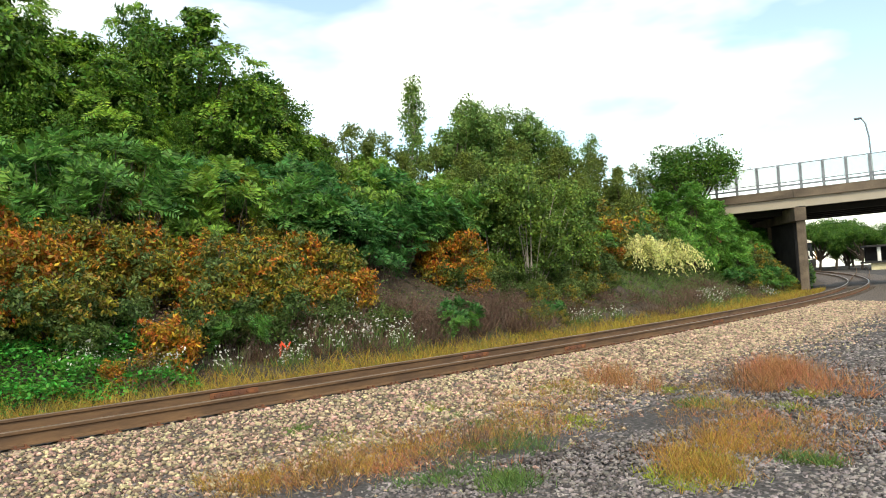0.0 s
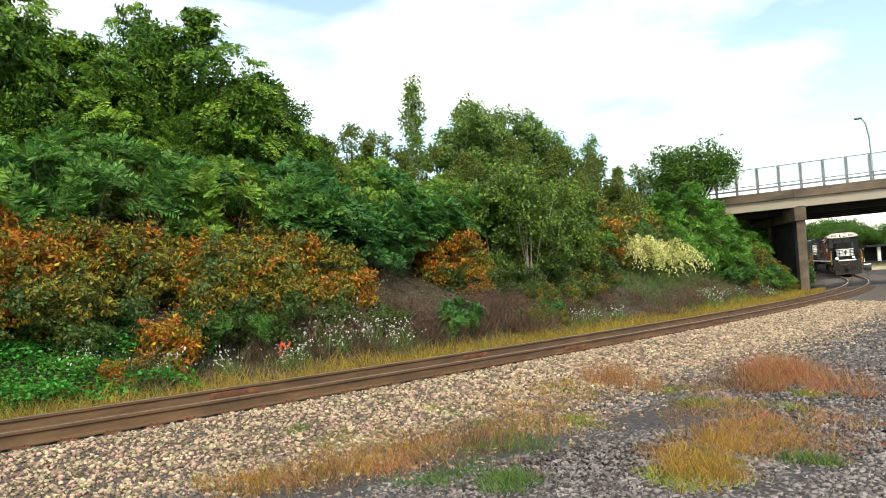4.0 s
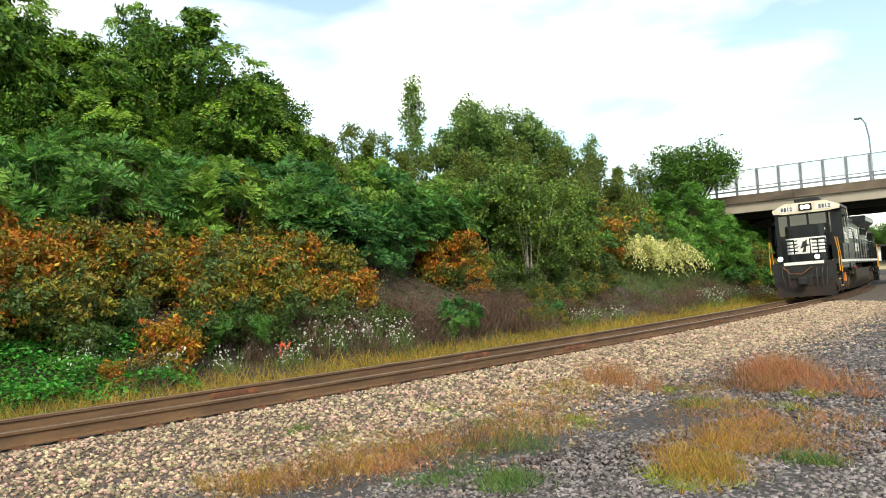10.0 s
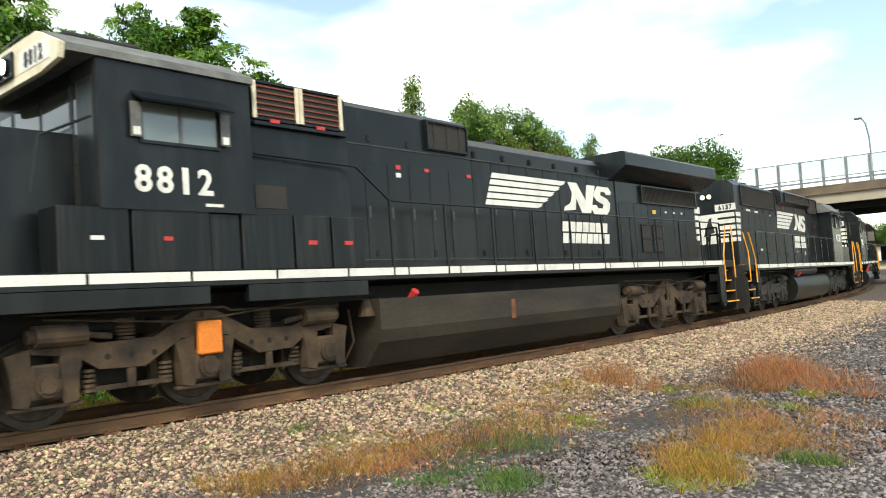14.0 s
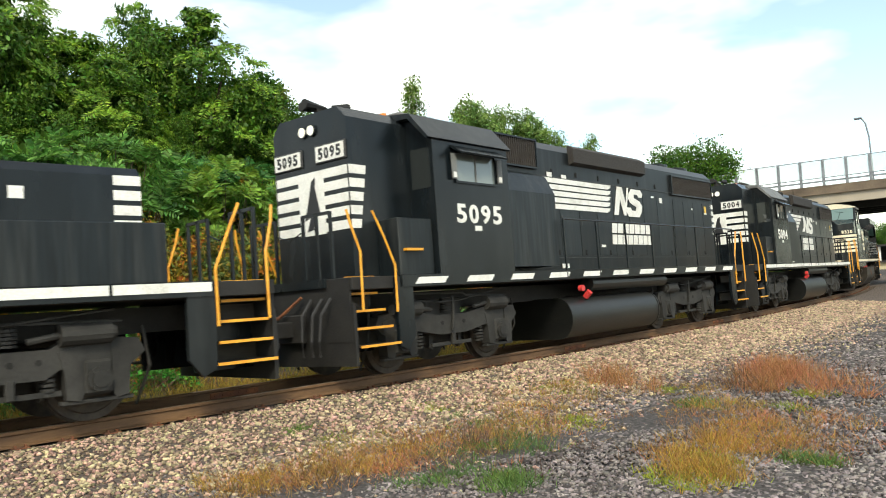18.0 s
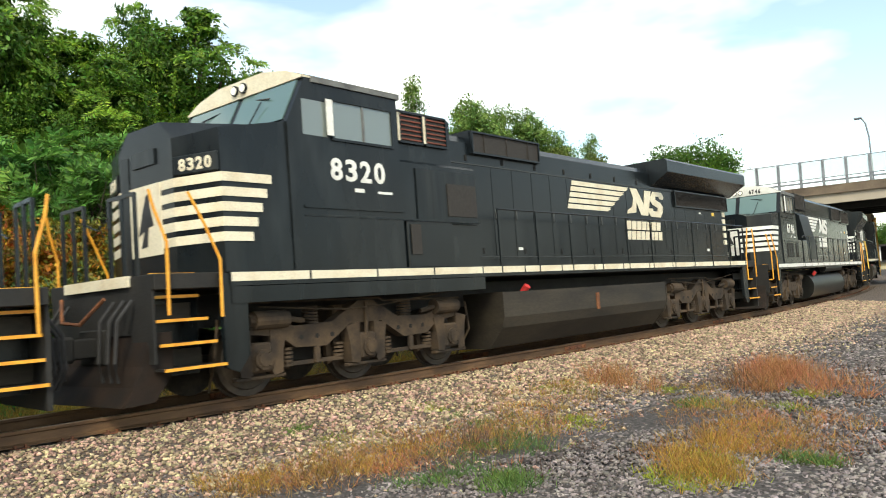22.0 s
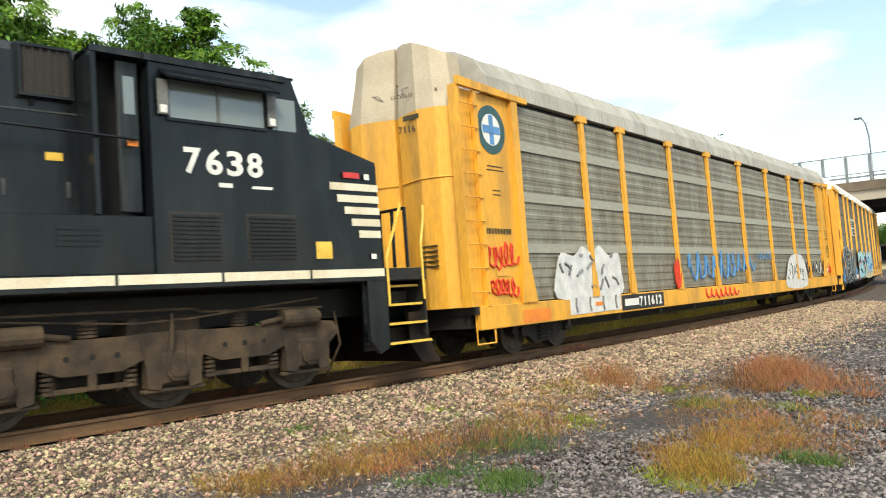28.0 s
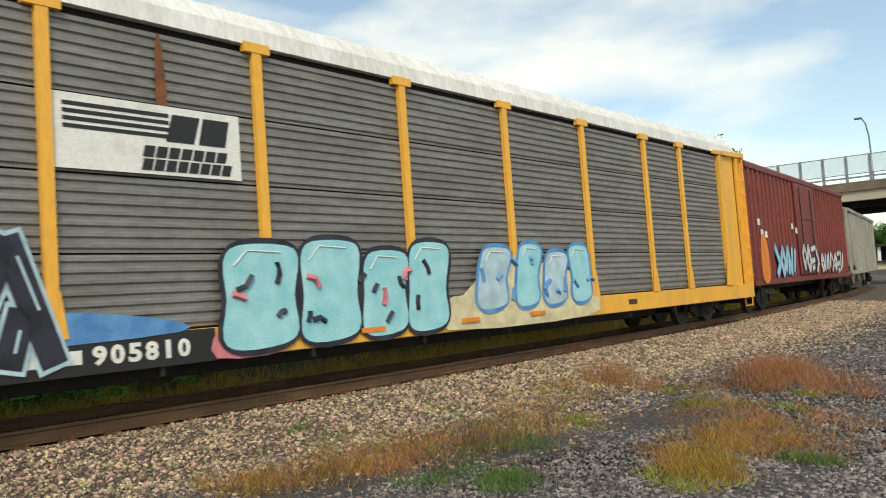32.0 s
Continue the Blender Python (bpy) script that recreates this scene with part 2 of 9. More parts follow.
M_CONCRETE = mat("aged_concrete", (0.19, 0.145, 0.105), rough=0.85, color2=(0.085, 0.064, 0.048), scale=1.1, bump=0.2, bump_scale=20, fine=0.25, stretch_xyz=(0.5, 1, 1))
M_CONCRETEPALE = mat("pale_concrete_girder", (0.40, 0.35, 0.29), rough=0.85, color2=(0.38, 0.33, 0.26), scale=0.7, bump=0.15, bump_scale=20)
M_STEELGREY = mat("galvanised_fence_steel", (0.24, 0.26, 0.29), rough=0.5, metal=0.4)
M_BARK = mat("grey_bark", (0.11, 0.085, 0.065), rough=0.9, color2=(0.06, 0.045, 0.035), scale=9, bump=0.4)
M_BIRCH = mat("pale_birch_bark", (0.30, 0.27, 0.23), rough=0.8, color2=(0.16, 0.13, 0.11), scale=9, lo=0.5, hi=0.7)
L_SUMAC = leaf_mat("sumac_leaves", (0.125, 0.275, 0.05), (0.058, 0.155, 0.036), rv=0.6, rh=0.02)
L_TREE = leaf_mat("tree_leaves", (0.105, 0.215, 0.026), (0.034, 0.095, 0.016), rv=0.6)
L_YTREE = leaf_mat("yellow_green_leaves", (0.175, 0.225, 0.045), (0.105, 0.155, 0.036), rv=0.5)
L_POPLAR = leaf_mat("poplar_leaves", (0.20, 0.31, 0.075), (0.11, 0.20, 0.05), rv=0.5)
L_BIRCH = leaf_mat("small_green_leaves", (0.13, 0.175, 0.045), (0.065, 0.115, 0.035), rv=0.5)
L_ORANGE = leaf_mat("orange_autumn_leaves", (0.50, 0.21, 0.028), (0.30, 0.15, 0.026), rv=0.55, rh=0.04)
L_OLIVE = leaf_mat("olive_turning_leaves", (0.30, 0.235, 0.030), (0.14, 0.14, 0.026), rv=0.6, rh=0.05)
L_BROWN = leaf_mat("brown_dry_stems", (0.16, 0.10, 0.068), (0.10, 0.066, 0.052), rv=0.5)
L_GROUND = leaf_mat("bright_ground_cover", (0.09, 0.34, 0.045), (0.055, 0.22, 0.035), rv=0.45)
L_BLOSSOM = leaf_mat("cream_blossom", (0.80, 0.76, 0.36), (0.50, 0.54, 0.16))
L_FLOWER = leaf_mat("white_flower_heads", (0.74, 0.74, 0.70), (0.55, 0.53, 0.48))
L_GRASSY = leaf_mat("yellow_verge_grass", (0.42, 0.27, 0.045), (0.25, 0.22, 0.04), rv=0.5, rh=0.03)
L_GRASSR = leaf_mat("red_dry_grass", (0.44, 0.18, 0.09), (0.31, 0.17, 0.07), rv=0.55, rh=0.025)
L_GRASSO = leaf_mat("gold_dry_grass", (0.43, 0.26, 0.055), (0.28, 0.17, 0.05), rv=0.55, rh=0.03)
L_GRASSG = leaf_mat("green_weeds", (0.14, 0.22, 0.05), (0.08, 0.15, 0.05), rv=0.5, rh=0.03)


# ---- mesh helpers ----
def part(name, bm, material, parent=None, label="", smooth=False):
    """Links a bmesh, or a ready mesh, as one mesh object under a thing or a part."""
    if isinstance(bm, bmesh.types.BMesh):
        me = bpy.data.meshes.new(name)
        bm.to_mesh(me)
        bm.free()
    else:
        me = bm
    if not me.materials:
        me.materials.append(material)
    if smooth:
        me.polygons.foreach_set("use_smooth", [True] * len(me.polygons))
    ob = new(name, me)
    if parent is not None:
        ob.parent = parent
    if label:
        tagged(ob, label)
    return ob


def share(name, ob, parent, m=None, label=""):
    """Another object on the mesh of ob."""
    o = new(name, ob.data)
    o.parent = parent
    if m is not None:
        o.matrix_basis = m
    if label:
        tagged(o, label)
    return o


def mesh_of(name, verts, faces):
    me = bpy.data.meshes.new(name)
    me.from_pydata([tuple(v) for v in verts], [], [tuple(f) for f in faces])
    me.update()
    return me


def fast_mesh(name, verts, quads, tri=False):
    """A mesh from numpy arrays: verts (n, 3), faces (m, 4) or (m, 3)."""
    me = bpy.data.meshes.new(name)
    k = 3 if tri else 4
    me.vertices.add(len(verts))
    me.vertices.foreach_set("co", np.asarray(verts, dtype=np.float32).ravel())
    me.loops.add(len(quads) * k)
    me.loops.foreach_set("vertex_index", np.asarray(quads, dtype=np.int32).ravel())
    me.polygons.add(len(quads))
    me.polygons.foreach_set("loop_start", np.arange(0, len(quads) * k, k, dtype=np.int32))
    me.update(calc_edges=True)
    return me


def box(bm, x0, x1, y0, y1, z0, z1, bevel=0.0):
    x0, x1 = min(x0, x1), max(x0, x1)
    y0, y1 = min(y0, y1), max(y0, y1)
    z0, z1 = min(z0, z1), max(z0, z1)
    v = [bm.verts.new(p) for p in ((x0, y0, z0), (x1, y0, z0), (x1, y1, z0), (x0, y1, z0), (x0, y0, z1), (x1, y0, z1), (x1, y1, z1), (x0, y1, z1))]
    fs = [bm.faces.new([v[i] for i in f]) for f in ((3, 2, 1, 0), (4, 5, 6, 7), (0, 1, 5, 4), (1, 2, 6, 5), (2, 3, 7, 6), (3, 0, 4, 7))]
    if bevel:
        es = list({e for f in fs for e in f.edges})
        bmesh.ops.bevel(bm, geom=es, offset=bevel, segments=1, affect="EDGES", profile=0.5)
    return bm


def bx(x0, x1, y0, y1, z0, z1, bevel=0.0):
    return box(bmesh.new(), x0, x1, y0, y1, z0, z1, bevel)


def prism(bm, pts, a0, a1, axis="y"):
    """A flat outline pts, drawn out from a0 to a1 along axis. axis y: pts are (x, z); x: (y, z); z: (x, y)."""
    def put(p, a):
        return {"y": (p[0], a, p[1]), "x": (a, p[0], p[1]), "z": (p[0], p[1], a)}[axis]
    lo = [bm.verts.new(put(p, a0)) for p in pts]
    hi = [bm.verts.new(put(p, a1)) for p in pts]
    n = len(pts)
    bm.faces.new(lo)
    bm.faces.new(hi[::-1])
    for i in range(n):
        bm.faces.new((lo[i], hi[i], hi[(i + 1) % n], lo[(i + 1) % n]))
    bmesh.ops.recalc_face_normals(bm, faces=bm.faces[-(n + 2):] if False else list(bm.faces))
    return bm


def pr(pts, a0, a1, axis="y"):
    return prism(bmesh.new(), pts, a0, a1, axis)


def cyl(bm, p0, p1, r, n=12, r1=None, caps=True):
    p0, p1 = Vector(p0), Vector(p1)
    r1 = r if r1 is None else r1
    d = (p1 - p0).normalized()
    u = d.orthogonal().normalized()
    w = d.cross(u)
    a = [bm.verts.new(p0 + r * (math.cos(t) * u + math.sin(t) * w)) for t in (2 * math.pi * i / n for i in range(n))]
    b = [bm.verts.new(p1 + r1 * (math.cos(t) * u + math.sin(t) * w)) for t in (2 * math.pi * i / n for i in range(n))]
    for i in range(n):
        bm.faces.new((a[i], a[(i + 1) % n], b[(i + 1) % n], b[i]))
    if caps:
        bm.faces.new(a[::-1])
        bm.faces.new(b)
    return bm


def cy(p0, p1, r, n=12, r1=None):
    return cyl(bmesh.new(), p0, p1, r, n, r1)


def tube(bm, pts, r, n=6):
    pts = [Vector(p) for p in pts]
    rings = []
    for i, p in enumerate(pts):
        d = (pts[min(i + 1, len(pts) - 1)] - pts[max(i - 1, 0)]).normalized()
        u = d.cross(Vector((0.13, 0.21, 0.97)))
        if u.length < 1e-3:
            u = d.orthogonal()
        u.normalize()
        w = d.cross(u)
        rings.append([bm.verts.new(p + r * (math.cos(t) * u + math.sin(t) * w)) for t in (2 * math.pi * k / n for k in range(n))])
    for a, b in zip(rings, rings[1:]):
        for k in range(n):
            bm.faces.new((a[k], a[(k + 1) % n], b[(k + 1) % n], b[k]))
    bm.faces.new(rings[0][::-1])
    bm.faces.new(rings[-1])
    return bm


def tb(pts, r, n=6):
    return tube(bmesh.new(), pts, r, n)


def letters(text, height, depth=0.004, shear=0.0, bold=0.0, spacing=1.0):
    """Raised characters in Blender's built-in font as a mesh, flat in xz, centred, facing -y."""
    cu = bpy.data.curves.new("lettering", "FONT")
    cu.body, cu.size, cu.extrude, cu.shear, cu.offset = text, height * 1.38, depth, shear, bold
    cu.align_x, cu.align_y, cu.resolution_u, cu.space_character = "CENTER", "CENTER", 3, spacing
    ob = bpy.data.objects.new("lettering", cu)
    me = bpy.data.meshes.new_from_object(ob)
    bpy.data.objects.remove(ob)
    me.transform(Euler((math.pi / 2, 0, 0)).to_matrix().to_4x4())
    return me


# ---- the line of the track: a long bend to the left that climbs gently ----
BEND_S = (-200, -40, -10, 10, 30, 50, 70, 110, 150, 175, 420)
BEND_K = (0.0030, 0.0040, 0.0063, 0.0053, 0.0029, 0.0044, 0.0041, 0.0038, 0.0036, 0.0, 0.0)
CANT = -0.034 / 1.5
LINE_S = np.arange(-215, 410.01, 0.5)
_k = np.interp(LINE_S, BEND_S, BEND_K)
LINE_A = np.concatenate([[0], np.cumsum((_k[1:] + _k[:-1]) * 0.25)])
LINE_A += 0.788 - np.interp(0, LINE_S, LINE_A)
LINE_X = np.concatenate([[0], np.cumsum(np.cos((LINE_A[1:] + LINE_A[:-1]) / 2) * 0.5)])
LINE_Y = np.concatenate([[0], np.cumsum(np.sin((LINE_A[1:] + LINE_A[:-1]) / 2) * 0.5)])
LINE_X += -8.0 - np.interp(0, LINE_S, LINE_X)
LINE_Y += 7.204 - np.interp(0, LINE_S, LINE_Y)


def rail_z(s):
    return 0.0031 * np.maximum(s, -40) + 0.00012 * np.clip(s - 30, 0, 130) ** 2


def on_line(s, off=0.0, z=0.0):
    """World place of a point off metres towards the camera's side of the track's middle and z over the rails, banked with the track."""
    x, y, a = np.interp(s, LINE_S, LINE_X), np.interp(s, LINE_S, LINE_Y), np.interp(s, LINE_S, LINE_A)
    o = off + CANT * z
    return Vector((x + math.sin(a) * o, y - math.cos(a) * o, float(rail_z(s)) + z - CANT * off))


def near_line(x, y):
    """Track coordinates (s, off) of world points, as arrays."""
    x, y = np.atleast_1d(x), np.atleast_1d(y)
    i = np.empty(len(x), dtype=int)
    for k in range(0, len(x), 4000):
        i[k:k + 4000] = np.argmin((LINE_X[None, :] - x[k:k + 4000, None]) ** 2 + (LINE_Y[None, :] - y[k:k + 4000, None]) ** 2, axis=1)
    off = (x - LINE_X[i]) * np.sin(LINE_A[i]) - (y - LINE_Y[i]) * np.cos(LINE_A[i])
    return LINE_S[i], off


def land_z(s, off):
    """Height of the ground: gravel yard on the camera's side, verge and wooded bank on the other."""
    s, off = np.asarray(s, dtype=float), np.asarray(off, dtype=float)
    base = rail_z(s)
    a = np.abs(off)
    right = -0.42 + 0.14 * np.clip((a - 3.2) / 3.0, 0, 1)
    bank = np.clip((a - 3.6) / 10.5, 0, 1)
    high = 5.0 * np.interp(s, (-60, -10, 10, 52, 66, 85), (2.5, 4.2, 4.6, 4.6, 4.2, 0.3)) / 4.6
    left = -0.42 + high * (bank * 0.6 + 0.4 * bank * bank * (3 - 2 * bank)) + 0.03 * np.clip(a - 14, 0, 40) * np.interp(s, (48, 85), (1, 0))
    return base + np.where(off > 0, right, left)


def land(s, off, lift=0.0):
    p = on_line(s, off)
    p.z = float(land_z(s, off)) + lift
    return p


def heading(s):
    return float(np.interp(s, LINE_S, LINE_A))
# ---- ground: one sheet to the horizon ----
def axis_steps(lo, hi, step, far):
    v = list(np.arange(lo, hi + 1e-6, step))
    g, d = step, []
    while (d[-1] if d else 0) < far:
        g *= 1.35
        d.append((d[-1] if d else 0) + g)
    return np.array([lo - q for q in reversed(d)] + v + [hi + q for q in d])


gx, gy = axis_steps(-32, 60, 0.6, 1800), axis_steps(-12, 100, 0.6, 1800)
GX, GY = np.meshgrid(gx, gy)
gs, goff = near_line(GX.ravel(), GY.ravel())
gz = land_z(gs, goff)
rough = np.array([noise.noise((x * 0.9, y * 0.9, 0.3)) for x, y in zip(GX.ravel(), GY.ravel())])
gz = gz + rough * np.where(goff < -3.6, 0.22, 0.05)
far_flat = np.clip((np.hypot(GX.ravel(), GY.ravel()) - 260) / 300, 0, 1)
gz = gz * (1 - far_flat) + 1.5 * far_flat
nx, ny = len(gx), len(gy)
idx = np.arange(nx * ny).reshape(ny, nx)
quads = np.stack([idx[:-1, :-1], idx[:-1, 1:], idx[1:, 1:], idx[1:, :-1]], -1).reshape(-1, 4)
g_me = fast_mesh("ground", np.stack([GX.ravel(), GY.ravel(), gz], 1), quads)
g_me.materials.append(M_GROUND)
g_me.materials.append(M_EARTH)
mid_off = goff[quads].mean(1)
g_me.polygons.foreach_set("material_index", (mid_off < -2.6).astype(np.int32))
g_me.polygons.foreach_set("use_smooth", [True] * len(quads))
ground = new("ground", g_me)
tagged(ground, "grey gravel yard rising into a littered earth bank", "ground", kind="structure")


# ---- ballast bed, sleepers and rails ----
def strip(profile, s0, s1, step):
    """A band along the track: profile is a list of (off, z over the rails)."""
    ss = np.arange(s0, s1 + 1e-6, step)
    n = len(profile)
    v = [on_line(s, o, z) for s in ss for o, z in profile]
    f = [(i * n + j, i * n + j + 1, (i + 1) * n + j + 1, (i + 1) * n + j) for i in range(len(ss) - 1) for j in range(n - 1)]
    return v, f


bed_v, bed_f = strip([(-3.3, -0.46), (-2.1, -0.30), (-1.45, -0.215), (0, -0.21), (1.45, -0.215), (2.2, -0.29), (3.6, -0.40), (4.4, -0.47)], -40, 170, 0.6)
bed_me = mesh_of("ballast_bed", bed_v, bed_f)
bed_me.materials.append(M_BALLAST)
tagged(new("ballast_bed", bed_me), "pinkish broken-stone ballast bed under the track", "ballast", kind="structure")

RAIL_SECTION = [(-0.07, -0.185), (0.07, -0.185), (0.07, -0.172), (0.018, -0.150), (0.010, -0.055), (0.036, -0.040), (0.037, -0.008), (0.028, 0.0),
                (-0.028, 0.0), (-0.037, -0.008), (-0.036, -0.040), (-0.010, -0.055), (-0.018, -0.150), (-0.07, -0.172)]


def rail(off, s0, s1, label):
    ss = np.arange(s0, s1 + 1e-6, 0.75)
    n = len(RAIL_SECTION)
    v = [on_line(s, off + o, z) for s in ss for o, z in RAIL_SECTION]
    f = [(i * n + j, i * n + (j + 1) % n, (i + 1) * n + (j + 1) % n, (i + 1) * n + j) for i in range(len(ss) - 1) for j in range(n)]
    me = mesh_of("rail", v, f)
    me.materials.append(M_RAIL)
    me.materials.append(M_RAILTOP)
    me.polygons.foreach_set("material_index", [1 if i % n in (6, 7, 8) else 0 for i in range(len(f))])
    return part("rail", me, M_RAIL, track_thing, label)


track_thing = tagged(new("railway_track"), "single railway track with rusty rails on wooden sleepers", "railway track", kind="structure")
rail(0.755, -40, 190, "rusty brown rail with a worn head")
rail(-0.755, -40, 190, "rusty brown rail with a worn head")

# sleepers with rail plates and spikes
tie_proto = part("sleeper", bx(-0.115, 0.115, -1.32, 1.32, -0.36, -0.2, 0.012), M_TIE, track_thing)
plate_bm = bmesh.new()
box(plate_bm, -0.09, 0.09, -0.17, 0.17, -0.2, -0.187)
for px in (-0.055, 0.055):
    for py in (-0.105, 0.105):
        box(plate_bm, px - 0.012, px + 0.012, py - 0.02, py + 0.02, -0.187, -0.155)
plate_proto = part("rail_plate", plate_bm, M_RUST, tie_proto)
plate_proto.matrix_basis = pose(0, 0.755, 0)
share("rail_plate", plate_proto, tie_proto, pose(0, -0.755, 0))


def line_pose(s, lift=0.0):
    p, q = on_line(s - 0.1), on_line(s + 0.1)
    fx = (p - q).normalized()
    side = (on_line(s, 0.5) - on_line(s, -0.5)).normalized()
    up = fx.cross(side).normalized()
    m = Matrix((fx, side, up)).transposed().to_4x4()
    m.translation = on_line(s, 0, lift)
    return m


tie_proto.matrix_basis = line_pose(-6)
_s = -5.5
while _s < 62:
    t_ = share("sleeper", tie_proto, track_thing, line_pose(_s + random.uniform(-0.02, 0.02)))
    for py in (0.755, -0.755):
        share("rail_plate", plate_proto, t_, pose(random.uniform(-0.01, 0.01), py, 0))
    _s += 0.53
# joint bars and bolts on the rails
for s_, o_ in ((7.3, -0.755), (13.5, -0.755), (15.2, 0.755), (24.0, 0.755)):
    jb = bmesh.new()
    box(jb, -0.45, 0.45, 0.014, 0.034, -0.15, -0.06, 0.006)
    for k in range(6):
        cyl(jb, (-0.375 + 0.15 * k, 0.03, -0.105), (-0.375 + 0.15 * k, 0.055, -0.105), 0.016, 6)
    j = part("joint_bar", jb, M_RUST, track_thing)
    j.matrix_basis = line_pose(s_) @ pose(0, o_, 0)


# ---- loose stones: one scatter of broken stone on the shoulder and one of grey yard gravel ----
def stones(name, places, sizes, material):
    base = np.array([(1, 0, 0), (-1, 0, 0), (0, 1, 0), (0, -1, 0), (0, 0, 1), (0, 0, -1)], dtype=float)
    tris = np.array([(0, 2, 4), (2, 1, 4), (1, 3, 4), (3, 0, 4), (2, 0, 5), (1, 2, 5), (3, 1, 5), (0, 3, 5)])
    n = len(places)
    rng = np.random.default_rng(7)
    q = rng.normal(size=(n, 3, 3))
    q, _ = np.linalg.qr(q)
    sc = sizes[:, None] * rng.uniform(0.55, 1.25, size=(n, 3))
    v = base[None] * sc[:, None, :] + rng.normal(scale=0.18, size=(n, 6, 3)) * sizes[:, None, None]
    v = np.einsum("nij,nkj->nki", q, v)
    v[:, :, 2] *= 0.75
    v += places[:, None, :]
    f = (tris[None] + 6 * np.arange(n)[:, None, None]).reshape(-1, 3)
    me = fast_mesh(name, v.reshape(-1, 3), f, tri=True)
    me.materials.append(material)
    return new(name, me)


def line_points(s, off):
    x, y, a = np.interp(s, LINE_S, LINE_X), np.interp(s, LINE_S, LINE_Y), np.interp(s, LINE_S, LINE_A)
    return x + np.sin(a) * off, y - np.cos(a) * off


BED_O = (-4.5, -3.3, -2.1, -1.45, 0, 1.45, 2.2, 3.6, 4.4)
BED_Z = (-0.5, -0.46, -0.30, -0.215, -0.21, -0.215, -0.29, -0.40, -0.47)


def top_z(s, off):
    bed = rail_z(s) - CANT * off + np.interp(off, BED_O, BED_Z)
    return np.where((off > -3.3) & (off < 4.3), np.maximum(bed, land_z(s, off)), land_z(s, off))


rng = np.random.default_rng(11)
n_ = 68000
s_ = -4 + 44 * rng.random(n_) ** 1.5
o_ = np.where(rng.random(n_) < 0.8, rng.uniform(0.95, 4.0, n_), 3.4 + np.abs(rng.normal(scale=1.1, size=n_)))
keep = np.abs(o_ - 0.755) > 0.12
s_, o_ = s_[keep], o_[keep]
x_, y_ = line_points(s_, o_)
sz = 0.014 + 0.026 * rng.random(len(s_)) ** 1.3
sz = sz * np.interp(s_, (0, 35), (1.0, 1.5))
st = stones("ballast_stones", np.stack([x_, y_, top_z(s_, o_) + 0.004 + sz * 0.2], 1), sz, M_STONE)
tagged(st, "loose pink and buff broken ballast stones beside the rail", "ballast stones", kind="stuff")
n_ = 4500
s_, o_ = rng.uniform(-4, 30, n_), rng.choice([-1, 1], n_) * rng.uniform(0.0, 0.62, n_)
o2 = np.where(rng.random(n_) < 0.4, -rng.uniform(0.95, 2.6, n_), o_)
x_, y_ = line_points(s_, o2)
sz = rng.uniform(0.018, 0.036, n_)
st = stones("track_stones", np.stack([x_, y_, top_z(s_, o2) + 0.004], 1), sz, M_STONE)
tagged(st, "loose broken stones between the sleepers", "ballast stones", kind="stuff")
n_ = 150000
d_ = 5.2 + 30 * rng.random(n_) ** 1.5
az = rng.uniform(-0.62, 0.62, n_)
x_, y_ = d_ * np.tan(az), d_
s_, o_ = near_line(x_, y_)
keep = o_ > 3.2 + 0.7 * rng.random(len(o_))
x_, y_, s_, o_, d_ = x_[keep], y_[keep], s_[keep], o_[keep], d_[keep]
sz = 0.011 + 0.024 * rng.random(len(s_)) ** 1.6
sz = sz * np.interp(d_, (5, 30), (1.0, 1.8))
st = stones("yard_gravel", np.stack([x_, y_, top_z(s_, o_) + 0.003], 1), sz, M_STONEGREY)
tagged(st, "loose grey crushed stone on the yard floor", "gravel", kind="stuff")


